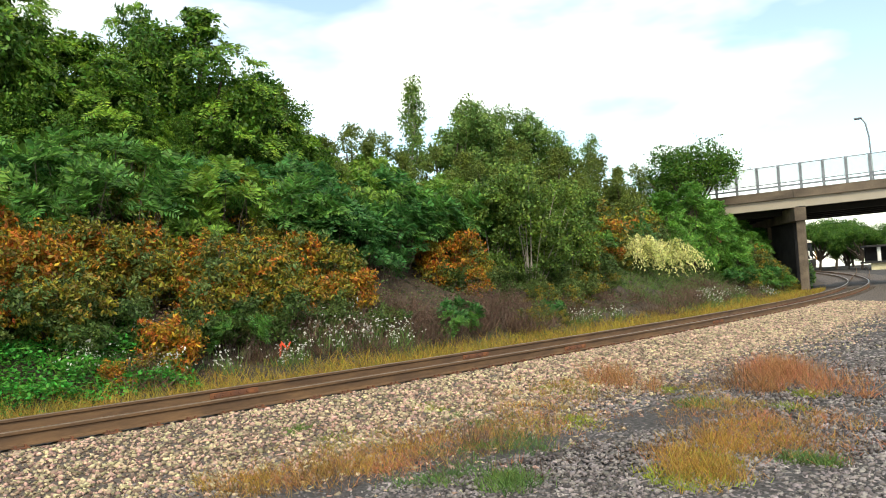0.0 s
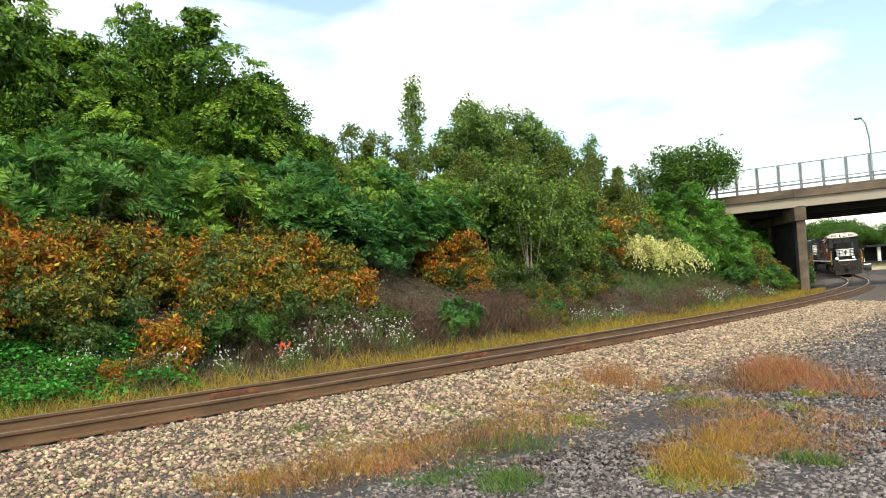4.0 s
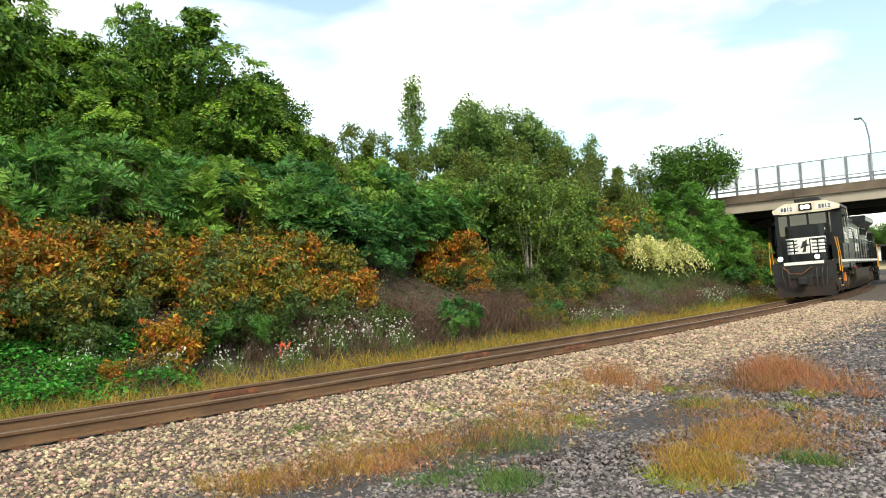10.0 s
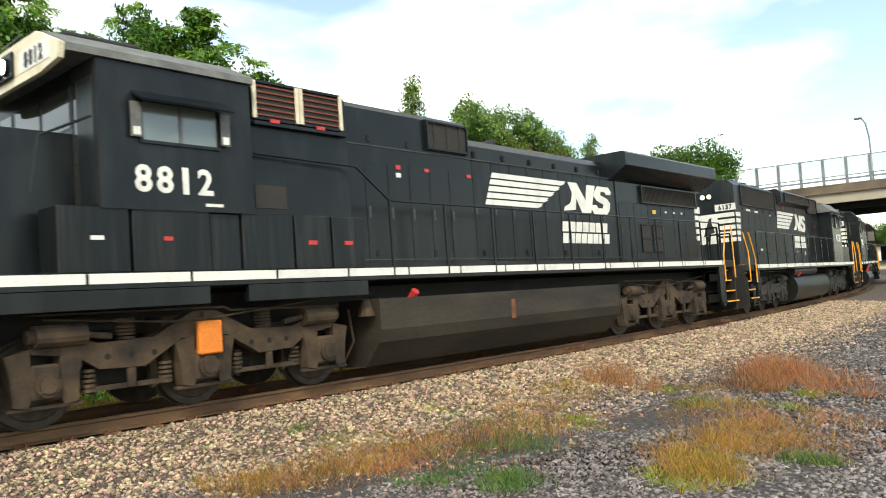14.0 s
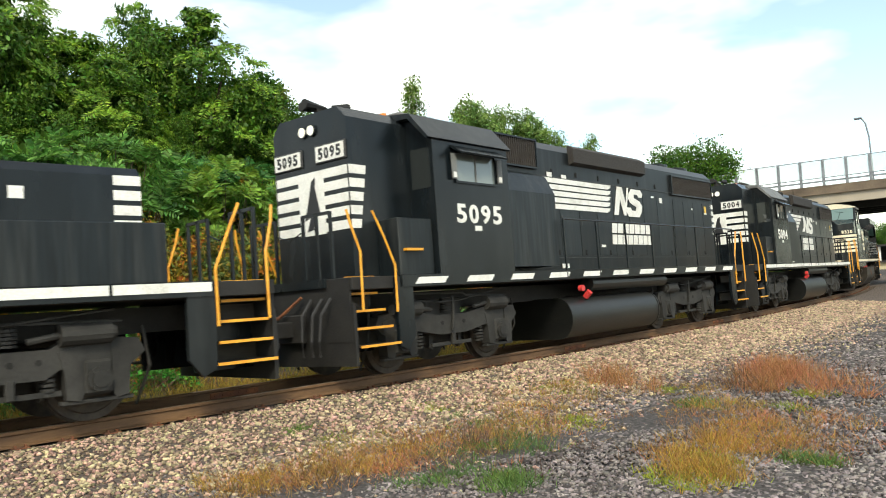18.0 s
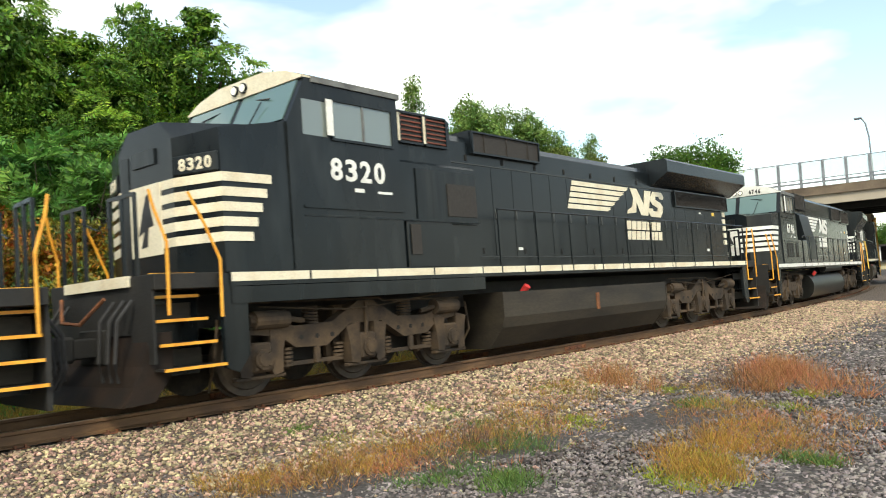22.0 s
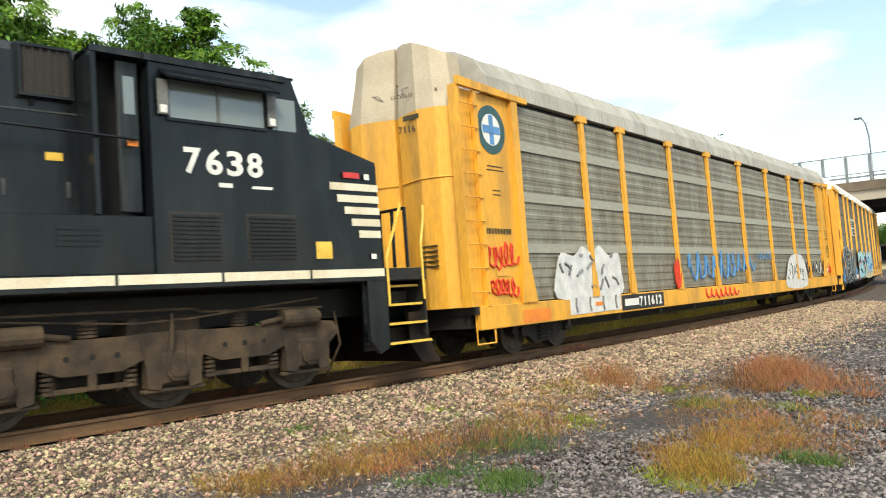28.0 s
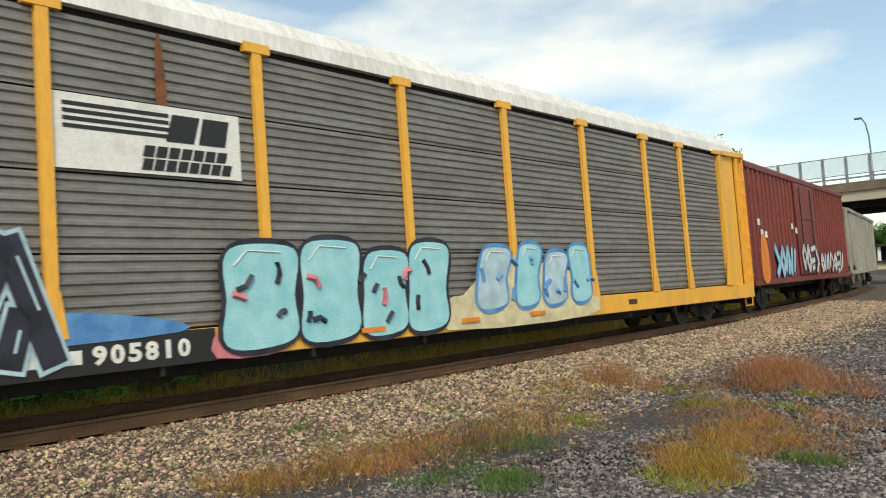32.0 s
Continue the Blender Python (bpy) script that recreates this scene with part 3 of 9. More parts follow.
# ---- road bridge over the track ----
def bridge():
    b = tagged(new("road_bridge"), "concrete road overbridge on stained concrete piers with a mesh safety fence", "bridge", kind="structure")
    b.matrix_basis = pose(26.75, 57.55, 0, 0, 0, math.degrees(math.atan2(-5.0, 8.3)))
    x0, x1 = -14.0, 42.0

    def zl(x, z):
        return z + 0.015 * (x + 4)
    def slab(name, y0, y1, z0, z1, m, label=""):
        part(name, pr([(x0, zl(x0, z0)), (x1, zl(x1, z0)), (x1, zl(x1, z1)), (x0, zl(x0, z1))], y0, y1), m, b, label)
    slab("deck", -0.1, 12.0, 6.95, 7.15, M_CONCRETE)
    slab("parapet", -0.25, 0.1, 6.82, 7.45, M_CONCRETE, "weathered brownish concrete parapet band")
    slab("far_parapet", 11.8, 12.15, 6.82, 7.45, M_CONCRETE)
    slab("fascia_girder", -0.05, 0.35, 6.12, 6.82, M_CONCRETEPALE, "pale stained edge girder")
    slab("far_girder", 11.5, 11.9, 6.12, 6.82, M_CONCRETEPALE)
    for k in range(5):
        y = 2.0 + 2.0 * k
        slab("inner_girder", y, y + 0.4, 5.75, 6.95, M_DARKGEAR)
    slab("guard_rail", -0.02, 0.03, 7.72, 7.84, M_STEELGREY)
    slab("guard_rail", -0.02, 0.03, 8.0, 8.06, M_STEELGREY)
    slab("top_rail", -0.02, 0.03, 9.30, 9.36, M_STEELGREY)
    post = part("fence_post", bx(-0.095, 0.095, -0.07, 0.07, 7.45, 9.36), M_STEELGREY, b)
    post.matrix_basis = pose(-12.4, 0, -0.126)
    pane = part("fence_mesh", bx(-0.70, 0.70, 0.0, 0.012, 8.08, 9.28), M_PANE, b, "pale translucent fence panel")
    pane.matrix_basis = pose(-11.65, 0, -0.115)
    k = 1
    while -12.4 + 1.5 * k < 40:
        share("fence_post", post, b, pose(-12.4 + 1.5 * k, 0, 0.015 * (-8.4 + 1.5 * k)))
        share("fence_mesh", pane, b, pose(-11.65 + 1.5 * k, 0, 0.015 * (-7.65 + 1.5 * k)))
        k += 1
    for x in (-0.6, 22.0):
        for y in (0.15, 5.9, 11.4):
            part("pier", bx(x - 0.5 * y - 0.26, x - 0.5 * y + 0.30, y - 0.35, y + 0.35, -1.0, 5.7, 0.04), M_CONCRETE, b, "stained brown concrete pier column")
        part("pier_cap", pr([(x - 0.36, -0.40), (x + 0.42, -0.40), (x - 5.5, 12.1), (x - 6.4, 12.1)], 5.15, 6.12, "z"), M_CONCRETE, b)
        # concrete wall coloured near-black: the shade under the deck is in its colour
        part("pier_wall", pr([(x - 0.75, 1.6), (x - 0.3, 1.6), (x - 5.3, 11.0), (x - 5.9, 11.0)], -1.0, 5.15, "z"), M_DARKWALL, b, "pier wall with the under-deck shade in its dark colour")
        part("bearing", bx(x - 0.3, x + 0.35, -0.2, 0.5, 6.12, 6.2), M_PANELDARK, b)
    part("abutment", bx(-14.2, -10.4, -0.3, 12.3, -1, 6.12), M_CONCRETE, b)
    part("abutment", bx(38.0, 42.0, -0.3, 12.3, -1, 6.12), M_CONCRETE, b)
    part("expansion_joint", bx(-0.99, -0.95, -0.262, -0.24, 6.85, 7.46), M_PANELDARK, b)
    lamp = tagged(new("street_lamp"), "tall grey street lamp with a curved arm on the bridge", "street lamp")
    lamp.matrix_basis = b.matrix_basis @ pose(4.15, 3.0, 7.1)
    part("pole", tb([(0, 0, 0), (-0.03, 0, 2.0), (-0.10, 0, 4.0), (-0.26, 0, 5.0), (-0.5, 0, 5.42)], 0.055, 7), M_STEELGREY, lamp)
    part("lamp_head", bx(-1.0, -0.45, -0.13, 0.13, 5.36, 5.5, 0.05), M_STEELGREY, lamp)


# near-black wall colour; on the pier walls it holds the shade below the deck
M_DARKWALL = mat("near_black_wall", (0.035, 0.032, 0.034), rough=0.9, color2=(0.018, 0.017, 0.018), scale=1.5)
M_PANE = mat("fence_mesh_panel", (0.62, 0.72, 0.76), rough=0.3, color2=(0.55, 0.66, 0.70))
M_PANE.node_tree.nodes["Principled BSDF"].inputs["Alpha"].default_value = 0.35
bridge()


# ---- beyond the bridge: a low platform shed, a red shed, a heap of old rails, and far trees ----
def platform():
    q = tagged(new("platform_building"), "low cream-walled building with white columns beyond the bridge", "building")
    q.matrix_basis = pose(61.0, 113.5, 1.0, 0, 0, -20)
    part("wall", bx(0, 24, 0, 0.3, -1.0, 1.2), M_CREAMWALL, q, "pale cream wall")
    part("floor_edge", bx(-0.6, 24.5, -0.5, 6.0, 1.2, 1.45), M_DARKGEAR, q, "dark platform edge")
    part("back_wall", bx(-0.2, 24, 4.0, 4.3, 1.45, 3.6), M_DARKWALL, q)
    for k in range(8):
        part("column", bx(0.9 + 1.9 * k, 1.35 + 1.9 * k, 0.2, 0.55, 1.45, 3.5, 0.03), M_WHITE, q, "white column")
    part("roof", bx(-0.6, 24.5, -0.4, 5, 3.5, 3.75), M_DARKWALL, q)


def red_shed():
    q = tagged(new("red_shed"), "flat red-roofed shed beyond the bridge", "building")
    q.matrix_basis = pose(42.6, 108, -0.6, 0, 0, 12)
    part("wall", bx(-1.5, 5, 0, 8, 0, 7.9), M_SHEDRED, q, "red painted wall")
    part("roof", bx(-1.8, 5.3, -0.3, 8.3, 7.9, 8.4), M_CONCRETEPALE, q)
    for k in range(2):
        part("door", bx(-1.0 + 3.2 * k, 1.4 + 3.2 * k, -0.06, 0.0, 0, 3.4), M_DARKWALL, q)


def rail_heap():
    q = tagged(new("scrap_rail_heap"), "heap of dark scrap rails and sleepers on the gravel", "scrap rails")
    q.matrix_basis = Matrix.Translation(land(47.5, 5.2, 0.02)) @ pose(0, 0, 0, 0, 0, math.degrees(heading(47.5)))
    rr = random.Random(3)
    for k in range(9):
        a = rr.uniform(-14, 14)
        z = 0.10 + 0.09 * (k // 3)
        o = part("old_sleeper", bx(-1.25, 1.25, -0.12, 0.12, -0.1, 0.08, 0.015), M_TIE, q)
        o.matrix_basis = pose(rr.uniform(-1.6, 1.2), rr.uniform(-0.8, 0.9), z, 0, rr.uniform(-3, 3), a)
    for k in range(5):
        pts = [(-3.6 + 1.2 * i, -0.9 + 0.4 * k + 0.05 * i * i * (0.6 + 0.1 * k), 0.42 + 0.05 * (k % 2)) for i in range(7)]
        part("bent_rail", tb(pts, 0.055, 6), M_RAIL, q)


M_CREAMWALL = mat("cream_wall", (0.62, 0.56, 0.36), rough=0.8, color2=(0.5, 0.44, 0.28), scale=0.8)
M_SHEDRED = mat("red_shed_paint", (0.50, 0.05, 0.04), rough=0.7, color2=(0.38, 0.05, 0.04), scale=0.6)
platform()
red_shed()
rail_heap()

# the second track that joins beyond the bridge
side_v, side_f = [], []
for o in (-0.75, 0.75):
    n0 = len(side_v)
    for i in range(24):
        t = i / 23
        c = on_line(78 + 60 * t, 0)
        a = heading(78 + 60 * t)
        push = 0.2 + 9.0 * t ** 1.6
        for du, dz in ((-0.035, -0.16), (-0.035, 0.0), (0.035, 0.0), (0.035, -0.16)):
            side_v.append((c.x + math.sin(a) * (push + o + du), c.y - math.cos(a) * (push + o + du), c.z + dz - 0.02))
    for i in range(23):
        for j in range(3):
            side_f.append((n0 + 4 * i + j, n0 + 4 * i + j + 1, n0 + 4 * i + j + 5, n0 + 4 * i + j + 4))
joining = mesh_of("joining_track", side_v, side_f)
joining.materials.append(M_RAIL)
tagged(new("joining_track", joining), "rusty rails of a second track joining beyond the bridge", "railway track", kind="structure")
# ---- the train: every vehicle is built about its own middle, front towards +x, rails at z = 0 ----
# Places along the train are given as metres behind a mark at the train's head ("run" metres).
MOVERS = []      # (thing, run of its middle, half distance between its trucks)
AXLES = []       # (wheelset, rolling radius)
WHEEL_CACHE = {}


def begin(name, label, category, r0, r1, half):
    root = tagged(new(name), label, category, group="the train")
    mid = (r0 + r1) / 2
    MOVERS.append((root, mid, half))
    return root, (lambda r: mid - r)


def wheelset(parent, x, radius):
    """Two flanged wheels on an axle, turning about its own y axis."""
    if radius not in WHEEL_CACHE:
        bm = bmesh.new()
        cyl(bm, (0, -0.85, 0), (0, 0.85, 0), 0.085, 10)
        for sgn in (1, -1):
            cyl(bm, (0, sgn * 0.70, 0), (0, sgn * 0.82, 0), radius, 28)
            cyl(bm, (0, sgn * 0.67, 0), (0, sgn * 0.70, 0), radius + 0.028, 28)
            cyl(bm, (0, sgn * 0.80, 0), (0, sgn * 0.836, 0), radius * 0.88, 28, radius * 0.8)
            cyl(bm, (0, sgn * 0.80, 0), (0, sgn * 0.90, 0), radius * 0.3, 12)
            for k in range(4):
                t = math.pi / 2 * k
                c, s = math.cos(t) * radius * 0.58, math.sin(t) * radius * 0.58
                cyl(bm, (c, sgn * 0.83, s), (c, sgn * 0.842, s), radius * 0.11, 8)
        me = bpy.data.meshes.new("wheelset")
        bm.to_mesh(me)
        bm.free()
        me.materials.append(M_STEEL)
        WHEEL_CACHE[radius] = me
    ob = new("wheelset", WHEEL_CACHE[radius])
    ob.parent = parent
    ob.matrix_basis = pose(x, 0, radius)
    AXLES.append((ob, radius, x))
    return ob


def locomotive_truck(root, x, axles, m, radius=0.51, style="wave"):
    """A truck: wheelsets, cast side frames with pedestals, axle boxes, springs and brake gear."""
    half = axles[-1]
    for a in axles:
        wheelset(root, x + a, radius)
    for sgn in (1, -1):
        y0, y1 = 0.97, 1.16
        if style == "gull" and len(axles) == 3:
            # low between the axles, humped over the middle one
            pts = [(-half - 0.15, 0.98), (-half + 0.40, 1.0), (-half + 0.62, 0.93), (-0.72, 0.95), (-0.16, 1.24), (0.16, 1.24), (0.72, 0.95), (half - 0.62, 0.93), (half - 0.40, 1.0), (half + 0.15, 0.98),
                   (half + 0.15, 0.86), (half - 0.35, 0.80), (half - 0.62, 0.62), (0.85, 0.60), (0.34, 0.90), (-0.34, 0.90), (-0.85, 0.60), (-half + 0.62, 0.62), (-half + 0.35, 0.80), (-half - 0.15, 0.86)]
            beam_low = 0.62
        else:
            pts = [(-half - 0.58, 0.80), (-half - 0.5, 0.96), (-half - 0.12, 1.0)]
            for a, b in zip(axles, axles[1:]):
                m_ = (a + b) / 2
                dip = 0.90 if style == "wave" else 0.98
                pts += [(a + 0.34, 1.0), (m_ - 0.42, dip), (m_ + 0.42, dip), (b - 0.34, 1.0)]
            pts += [(half + 0.12, 1.0), (half + 0.5, 0.96), (half + 0.58, 0.80)]
            low = [(half + 0.42, 0.66)]
            for a, b in list(zip(axles, axles[1:]))[::-1]:
                m_ = (a + b) / 2
                low += [(b - 0.42, 0.66), (m_ + 0.36, 0.56), (m_ - 0.36, 0.56), (a + 0.42, 0.66)]
            pts += low + [(-half - 0.42, 0.66)]
        fr = part("side_frame", pr([(x + p, q) for p, q in pts], sgn * y0, sgn * y1), m, root, "cast steel truck side frame")
        for a in axles:
            # pedestal legs either side of a big journal box, tied across the foot
            for e in (-1, 1):
                leg = [(a + e * 0.16, 0.92), (a + e * 0.44, 0.86), (a + e * 0.38, 0.60), (a + e * 0.36, 0.30), (a + e * 0.20, 0.27), (a + e * 0.17, 0.34)]
                part("pedestal", pr([(x + p, q) for p, q in leg], sgn * 0.98, sgn * 1.175), m, fr)
            bm = box(bmesh.new(), x + a - 0.165, x + a + 0.165, sgn * 0.95, sgn * 1.20, 0.33, 0.74, 0.03)
            cyl(bm, (x + a, sgn * 1.19, radius), (x + a, sgn * 1.245, radius), 0.145, 16)
            cyl(bm, (x + a, sgn * 1.24, radius), (x + a, sgn * 1.265, radius), 0.10, 12)
            for k in range(4):
                t = math.pi / 4 + k * math.pi / 2
                cyl(bm, (x + a + 0.115 * math.cos(t), sgn * 1.24, radius + 0.115 * math.sin(t)), (x + a + 0.115 * math.cos(t), sgn * 1.26, radius + 0.115 * math.sin(t)), 0.016, 6)
            part("axle_box", bm, m, fr)
            part("pedestal_tie", bx(x + a - 0.42, x + a + 0.42, sgn * 1.03, sgn * 1.15, 0.235, 0.285, 0.01), m, fr)
            for dx in (-0.53, 0.53):
                if abs(a + dx) > half + 0.2:
                    continue
                bm = bmesh.new()
                for k in range(5):
                    cyl(bm, (x + a + dx, sgn * 1.05, 0.36 + 0.058 * k), (x + a + dx, sgn * 1.05, 0.395 + 0.058 * k), 0.085, 10)
                part("coil_spring", bm, m, fr)
        for i, (a, b) in enumerate(zip(axles, axles[1:])):
            m_ = (a + b) / 2
            for e in (-0.30, 0.0, 0.30):
                part("frame_hole", cy((x + m_ + e, sgn * 1.15, 0.76), (x + m_ + e, sgn * 1.165, 0.76), 0.038, 10), M_PANELDARK, fr)
            bm = bmesh.new()
            for k in range(6):
                cyl(bm, (x + m_, sgn * 1.02, 0.95 + 0.045 * k), (x + m_, sgn * 1.02, 0.98 + 0.045 * k), 0.12, 12)
            part("bolster_spring", bm, m, fr)
            bm = box(bmesh.new(), x + m_ - 0.05, x + m_ + 0.05, sgn * 1.1, sgn * 1.17, 0.36, 0.60, 0.015)
            box(bm, x + m_ - 0.55, x + m_ + 0.55, sgn * 1.06, sgn * 1.11, 0.36, 0.42)
            for e in (-1, 1):
                prism(bm, [(x + m_ + e * 0.36, 0.30), (x + m_ + e * 0.46, 0.34), (x + m_ + e * 0.44, 0.66), (x + m_ + e * 0.34, 0.66)], sgn * 0.86, sgn * 0.95)
            part("brake_rigging", bm, m, fr)
        for e in (-1, 1):
            c = x + e * (half - 0.15)
            bm = cyl(bmesh.new(), (c - 0.30, sgn * 1.18, 1.05), (c + 0.28, sgn * 1.18, 1.05), 0.13, 14)
            cyl(bm, (c - e * 0.28, sgn * 1.18, 1.05), (c - e * 0.62, sgn * 1.17, 1.0), 0.04, 8)
            cyl(bm, (c + e * 0.28, sgn * 1.18, 1.05), (c + e * 0.36, sgn * 1.18, 1.05), 0.085, 12)
            part("brake_cylinder", bm, m, fr)
        part("brake_lever", tb([(x + 0.02, sgn * 1.19, 1.22), (x + 0.03, sgn * 1.2, 0.9), (x + 0.06, sgn * 1.19, 0.62)], 0.03, 6), m, fr)
        part("air_pipe", tb([(x - half - 0.3, sgn * 1.16, 1.18), (x - 0.4, sgn * 1.17, 1.22), (x - 0.3, sgn * 1.17, 1.27), (x + half + 0.2, sgn * 1.16, 1.30)], 0.018, 5), m, fr)
        part("air_pipe", tb([(x - half - 0.2, sgn * 1.2, 1.32), (x - 0.2, sgn * 1.2, 1.14), (x + 0.5, sgn * 1.2, 1.12), (x + half, sgn * 1.16, 1.24)], 0.014, 5), m, fr)
        for dx in (-half - 0.6, half + 0.6):
            part("sand_pipe", tb([(x + dx, sgn * 1.05, 1.1), (x + dx * 1.03, sgn * 1.05, 0.6), (x + dx, sgn * 0.76, 0.12)], 0.022, 5), m, fr)
    part("bolster", bx(x - 0.5, x + 0.5, -0.95, 0.95, 0.55, 1.2, 0.03), m, root)
    part("motor_case", bx(x - half * 0.95, x + half * 0.95, -0.6, 0.6, 0.35, 0.9, 0.05), M_DARKGEAR, root)


def section(hw, z0, z1, ch, x0, x1, bev=0.0):
    """A long hood section with chamfered roof edges."""
    return pr([(-hw, z0), (hw, z0), (hw, z1 - ch), (hw - ch, z1), (-hw + ch, z1), (-hw, z1 - ch)], x0, x1, "x")


def doors(root, X, r0, r1, n, hw, z0, z1, m):
    """A row of hood doors, both sides, each with its latch."""
    w = (r1 - r0) / n
    first = None
    for i in range(n):
        for sgn in (1, -1):
            p = pose(X(r0 + w * (i + 0.5)), sgn * hw, 0)
            if first is None:
                bm = box(bmesh.new(), -w / 2 + 0.012, w / 2 - 0.012, -0.008, 0.008, z0, z1)
                first = part("hood_door", bm, m, root)
                first.matrix_basis = p
                bm = box(bmesh.new(), w / 2 - 0.10, w / 2 - 0.055, -0.022, 0.022, z0 + 0.5 * (z1 - z0) - 0.1, z0 + 0.5 * (z1 - z0) + 0.1, 0.006)
                lat = part("latch", bm, M_LATCH, first)
            else:
                share("latch", lat, share("hood_door", first, root, p))


def lugs(root, X, r0, r1, n, hw, z):
    """A row of small lifting lugs and vents along a hood side."""
    for sgn in (1, -1):
        part("hood_seam", bx(X(r1 + 0.3), X(r0 - 0.3), sgn * hw, sgn * (hw + 0.014), z - 0.125, z - 0.105), M_LATCH, root)
    first = None
    for i in range(n):
        for sgn in (1, -1):
            p = pose(X(r0 + (r1 - r0) * (i + 0.5) / n), sgn * hw, z)
            if first is None:
                bm = box(bmesh.new(), -0.03, 0.03, -0.02, 0.02, -0.06, 0.06, 0.008)
                first = part("lifting_lug", bm, M_PANELDARK, root)
                first.matrix_basis = p
            else:
                share("lifting_lug", first, root, p)


def grille(root, X, r0, r1, y, z0, z1, m, upright=True, n=None, name="grille", deep=0.05):
    """A framed grille with its slats."""
    x0, x1 = X(r1), X(r0)
    bm = box(bmesh.new(), x0, x1, y - 0.02, y + 0.012, z0, z1)
    g = part(name, bm, M_GRILLE, root)
    bm = bmesh.new()
    for q in ((x0 - 0.03, x1 + 0.03, z1, z1 + 0.035), (x0 - 0.03, x1 + 0.03, z0 - 0.035, z0), (x0 - 0.03, x0, z0, z1), (x1, x1 + 0.03, z0, z1)):
        box(bm, q[0], q[1], y - 0.02, y + deep, q[2], q[3])
    part("grille_frame", bm, M_BLACK, g)
    if upright:
        n = n or max(4, int((x1 - x0) / 0.075))
        spots, size = [(x0 + (x1 - x0) * (i + 0.5) / n, 0.0) for i in range(n)], (-0.012, 0.012, y, y + deep * 0.7, z0, z1)
    else:
        n = n or max(3, int((z1 - z0) / 0.07))
        spots, size = [(0.0, z0 + (z1 - z0) * (i + 0.5) / n) for i in range(n)], (x0, x1, y, y + deep * 0.7, -0.012, 0.012)
    first = part("slat", bx(*size), m, g)
    first.matrix_basis = pose(spots[0][0], 0, spots[0][1])
    for px, pz in spots[1:]:
        share("slat", first, g, pose(px, 0, pz))
    return g


def flat_shape(pts, y, thick=0.006):
    """A painted shape: an outline in (x, z), lying on the side at y."""
    return pr(pts, y, y + thick)


def emblem(root, X, r0, r1, z0, z1, y, m, stripes=5, jag=True):
    """Stripes that run into two slanted blocks: the railway's mark in plain shapes. r1 is the last block's far edge."""
    h = z1 - z0
    pitch = h / stripes
    for i in range(stripes):
        zt = z1 - pitch * i
        zb = zt - pitch * 0.76
        k = i / (stripes - 1)
        a = r0 + (0.24 * (1 - k) if jag else 0.0)
        e = r1 - 2.02 - (0.98 * k if jag else -0.35 + 0.1 * k)
        pts = [(X(a), zt), (X(e), zt), (X(e - 0.10), zt - pitch * 0.3), (X(e - 0.03), zt - pitch * 0.36), (X(e - 0.2), zb), (X(a - 0.05), zb)]
        part("mark_stripe", flat_shape(pts, y), m, root, "white painted stripe")
    # first block: a slanted bar, a wedge and a second bar; a dark throat is left towards the stripes
    a, b = r1 - 2.18, r1 - 0.98
    w = b - a
    if jag:
        pts = [(a + 0.24, z1), (a + 0.62, z1), (a + 0.98, z0 + 0.42 * h), (a + 1.06, z1 - 0.02), (b + 0.24, z1 - 0.02), (b - 0.02, z0), (a + 0.78, z0), (a + 0.56, z0 + 0.48 * h), (a + 0.50, z0 + 0.08 * h), (a, z0 + 0.02), (a + 0.05, z0 + 0.16 * h), (a + 0.30, z0 + 0.30 * h), (a + 0.40, z0 + 0.62 * h)]
    else:
        a = r1 - 1.62
        pts = [(a + 0.24, z1), (a + 0.50, z1), (a + 0.66, z0 + 0.42 * h), (a + 0.78, z1), (b + 0.22, z1), (b, z0), (a + 0.52, z0), (a + 0.36, z0 + 0.55 * h), (a + 0.22, z0), (a, z0)]
    part("mark_block", flat_shape([(X(p), q) for p, q in pts], y), m, root, "slanted white painted block")
    # second block: rounded, with a notch cut in from either side
    a, c = r1 - 0.92, r1
    pts = [(a + 0.30, z1 - 0.02), (c - 0.10, z1 - 0.02), (c + 0.02, z1 - 0.12), (c - 0.02, z1 - 0.30 * h), (c - 0.22, z1 - 0.30 * h), (c - 0.28, z1 - 0.21 * h), (a + 0.44, z1 - 0.21 * h), (a + 0.42, z1 - 0.34 * h), (c - 0.18, z1 - 0.45 * h), (c - 0.06, z1 - 0.60 * h),
           (c - 0.10, z0 + 0.12), (c - 0.26, z0 - 0.02), (a + 0.08, z0 - 0.02), (a - 0.03, z0 + 0.10), (a, z0 + 0.30 * h), (a + 0.22, z0 + 0.30 * h), (a + 0.26, z0 + 0.20 * h), (c - 0.42, z0 + 0.20 * h), (c - 0.38, z0 + 0.34 * h), (a + 0.22, z0 + 0.46 * h), (a + 0.10, z0 + 0.62 * h), (a + 0.16, z1 - 0.14)]
    part("mark_block", flat_shape([(X(p), q) for p, q in pts], y), m, root, "rounded white painted block")


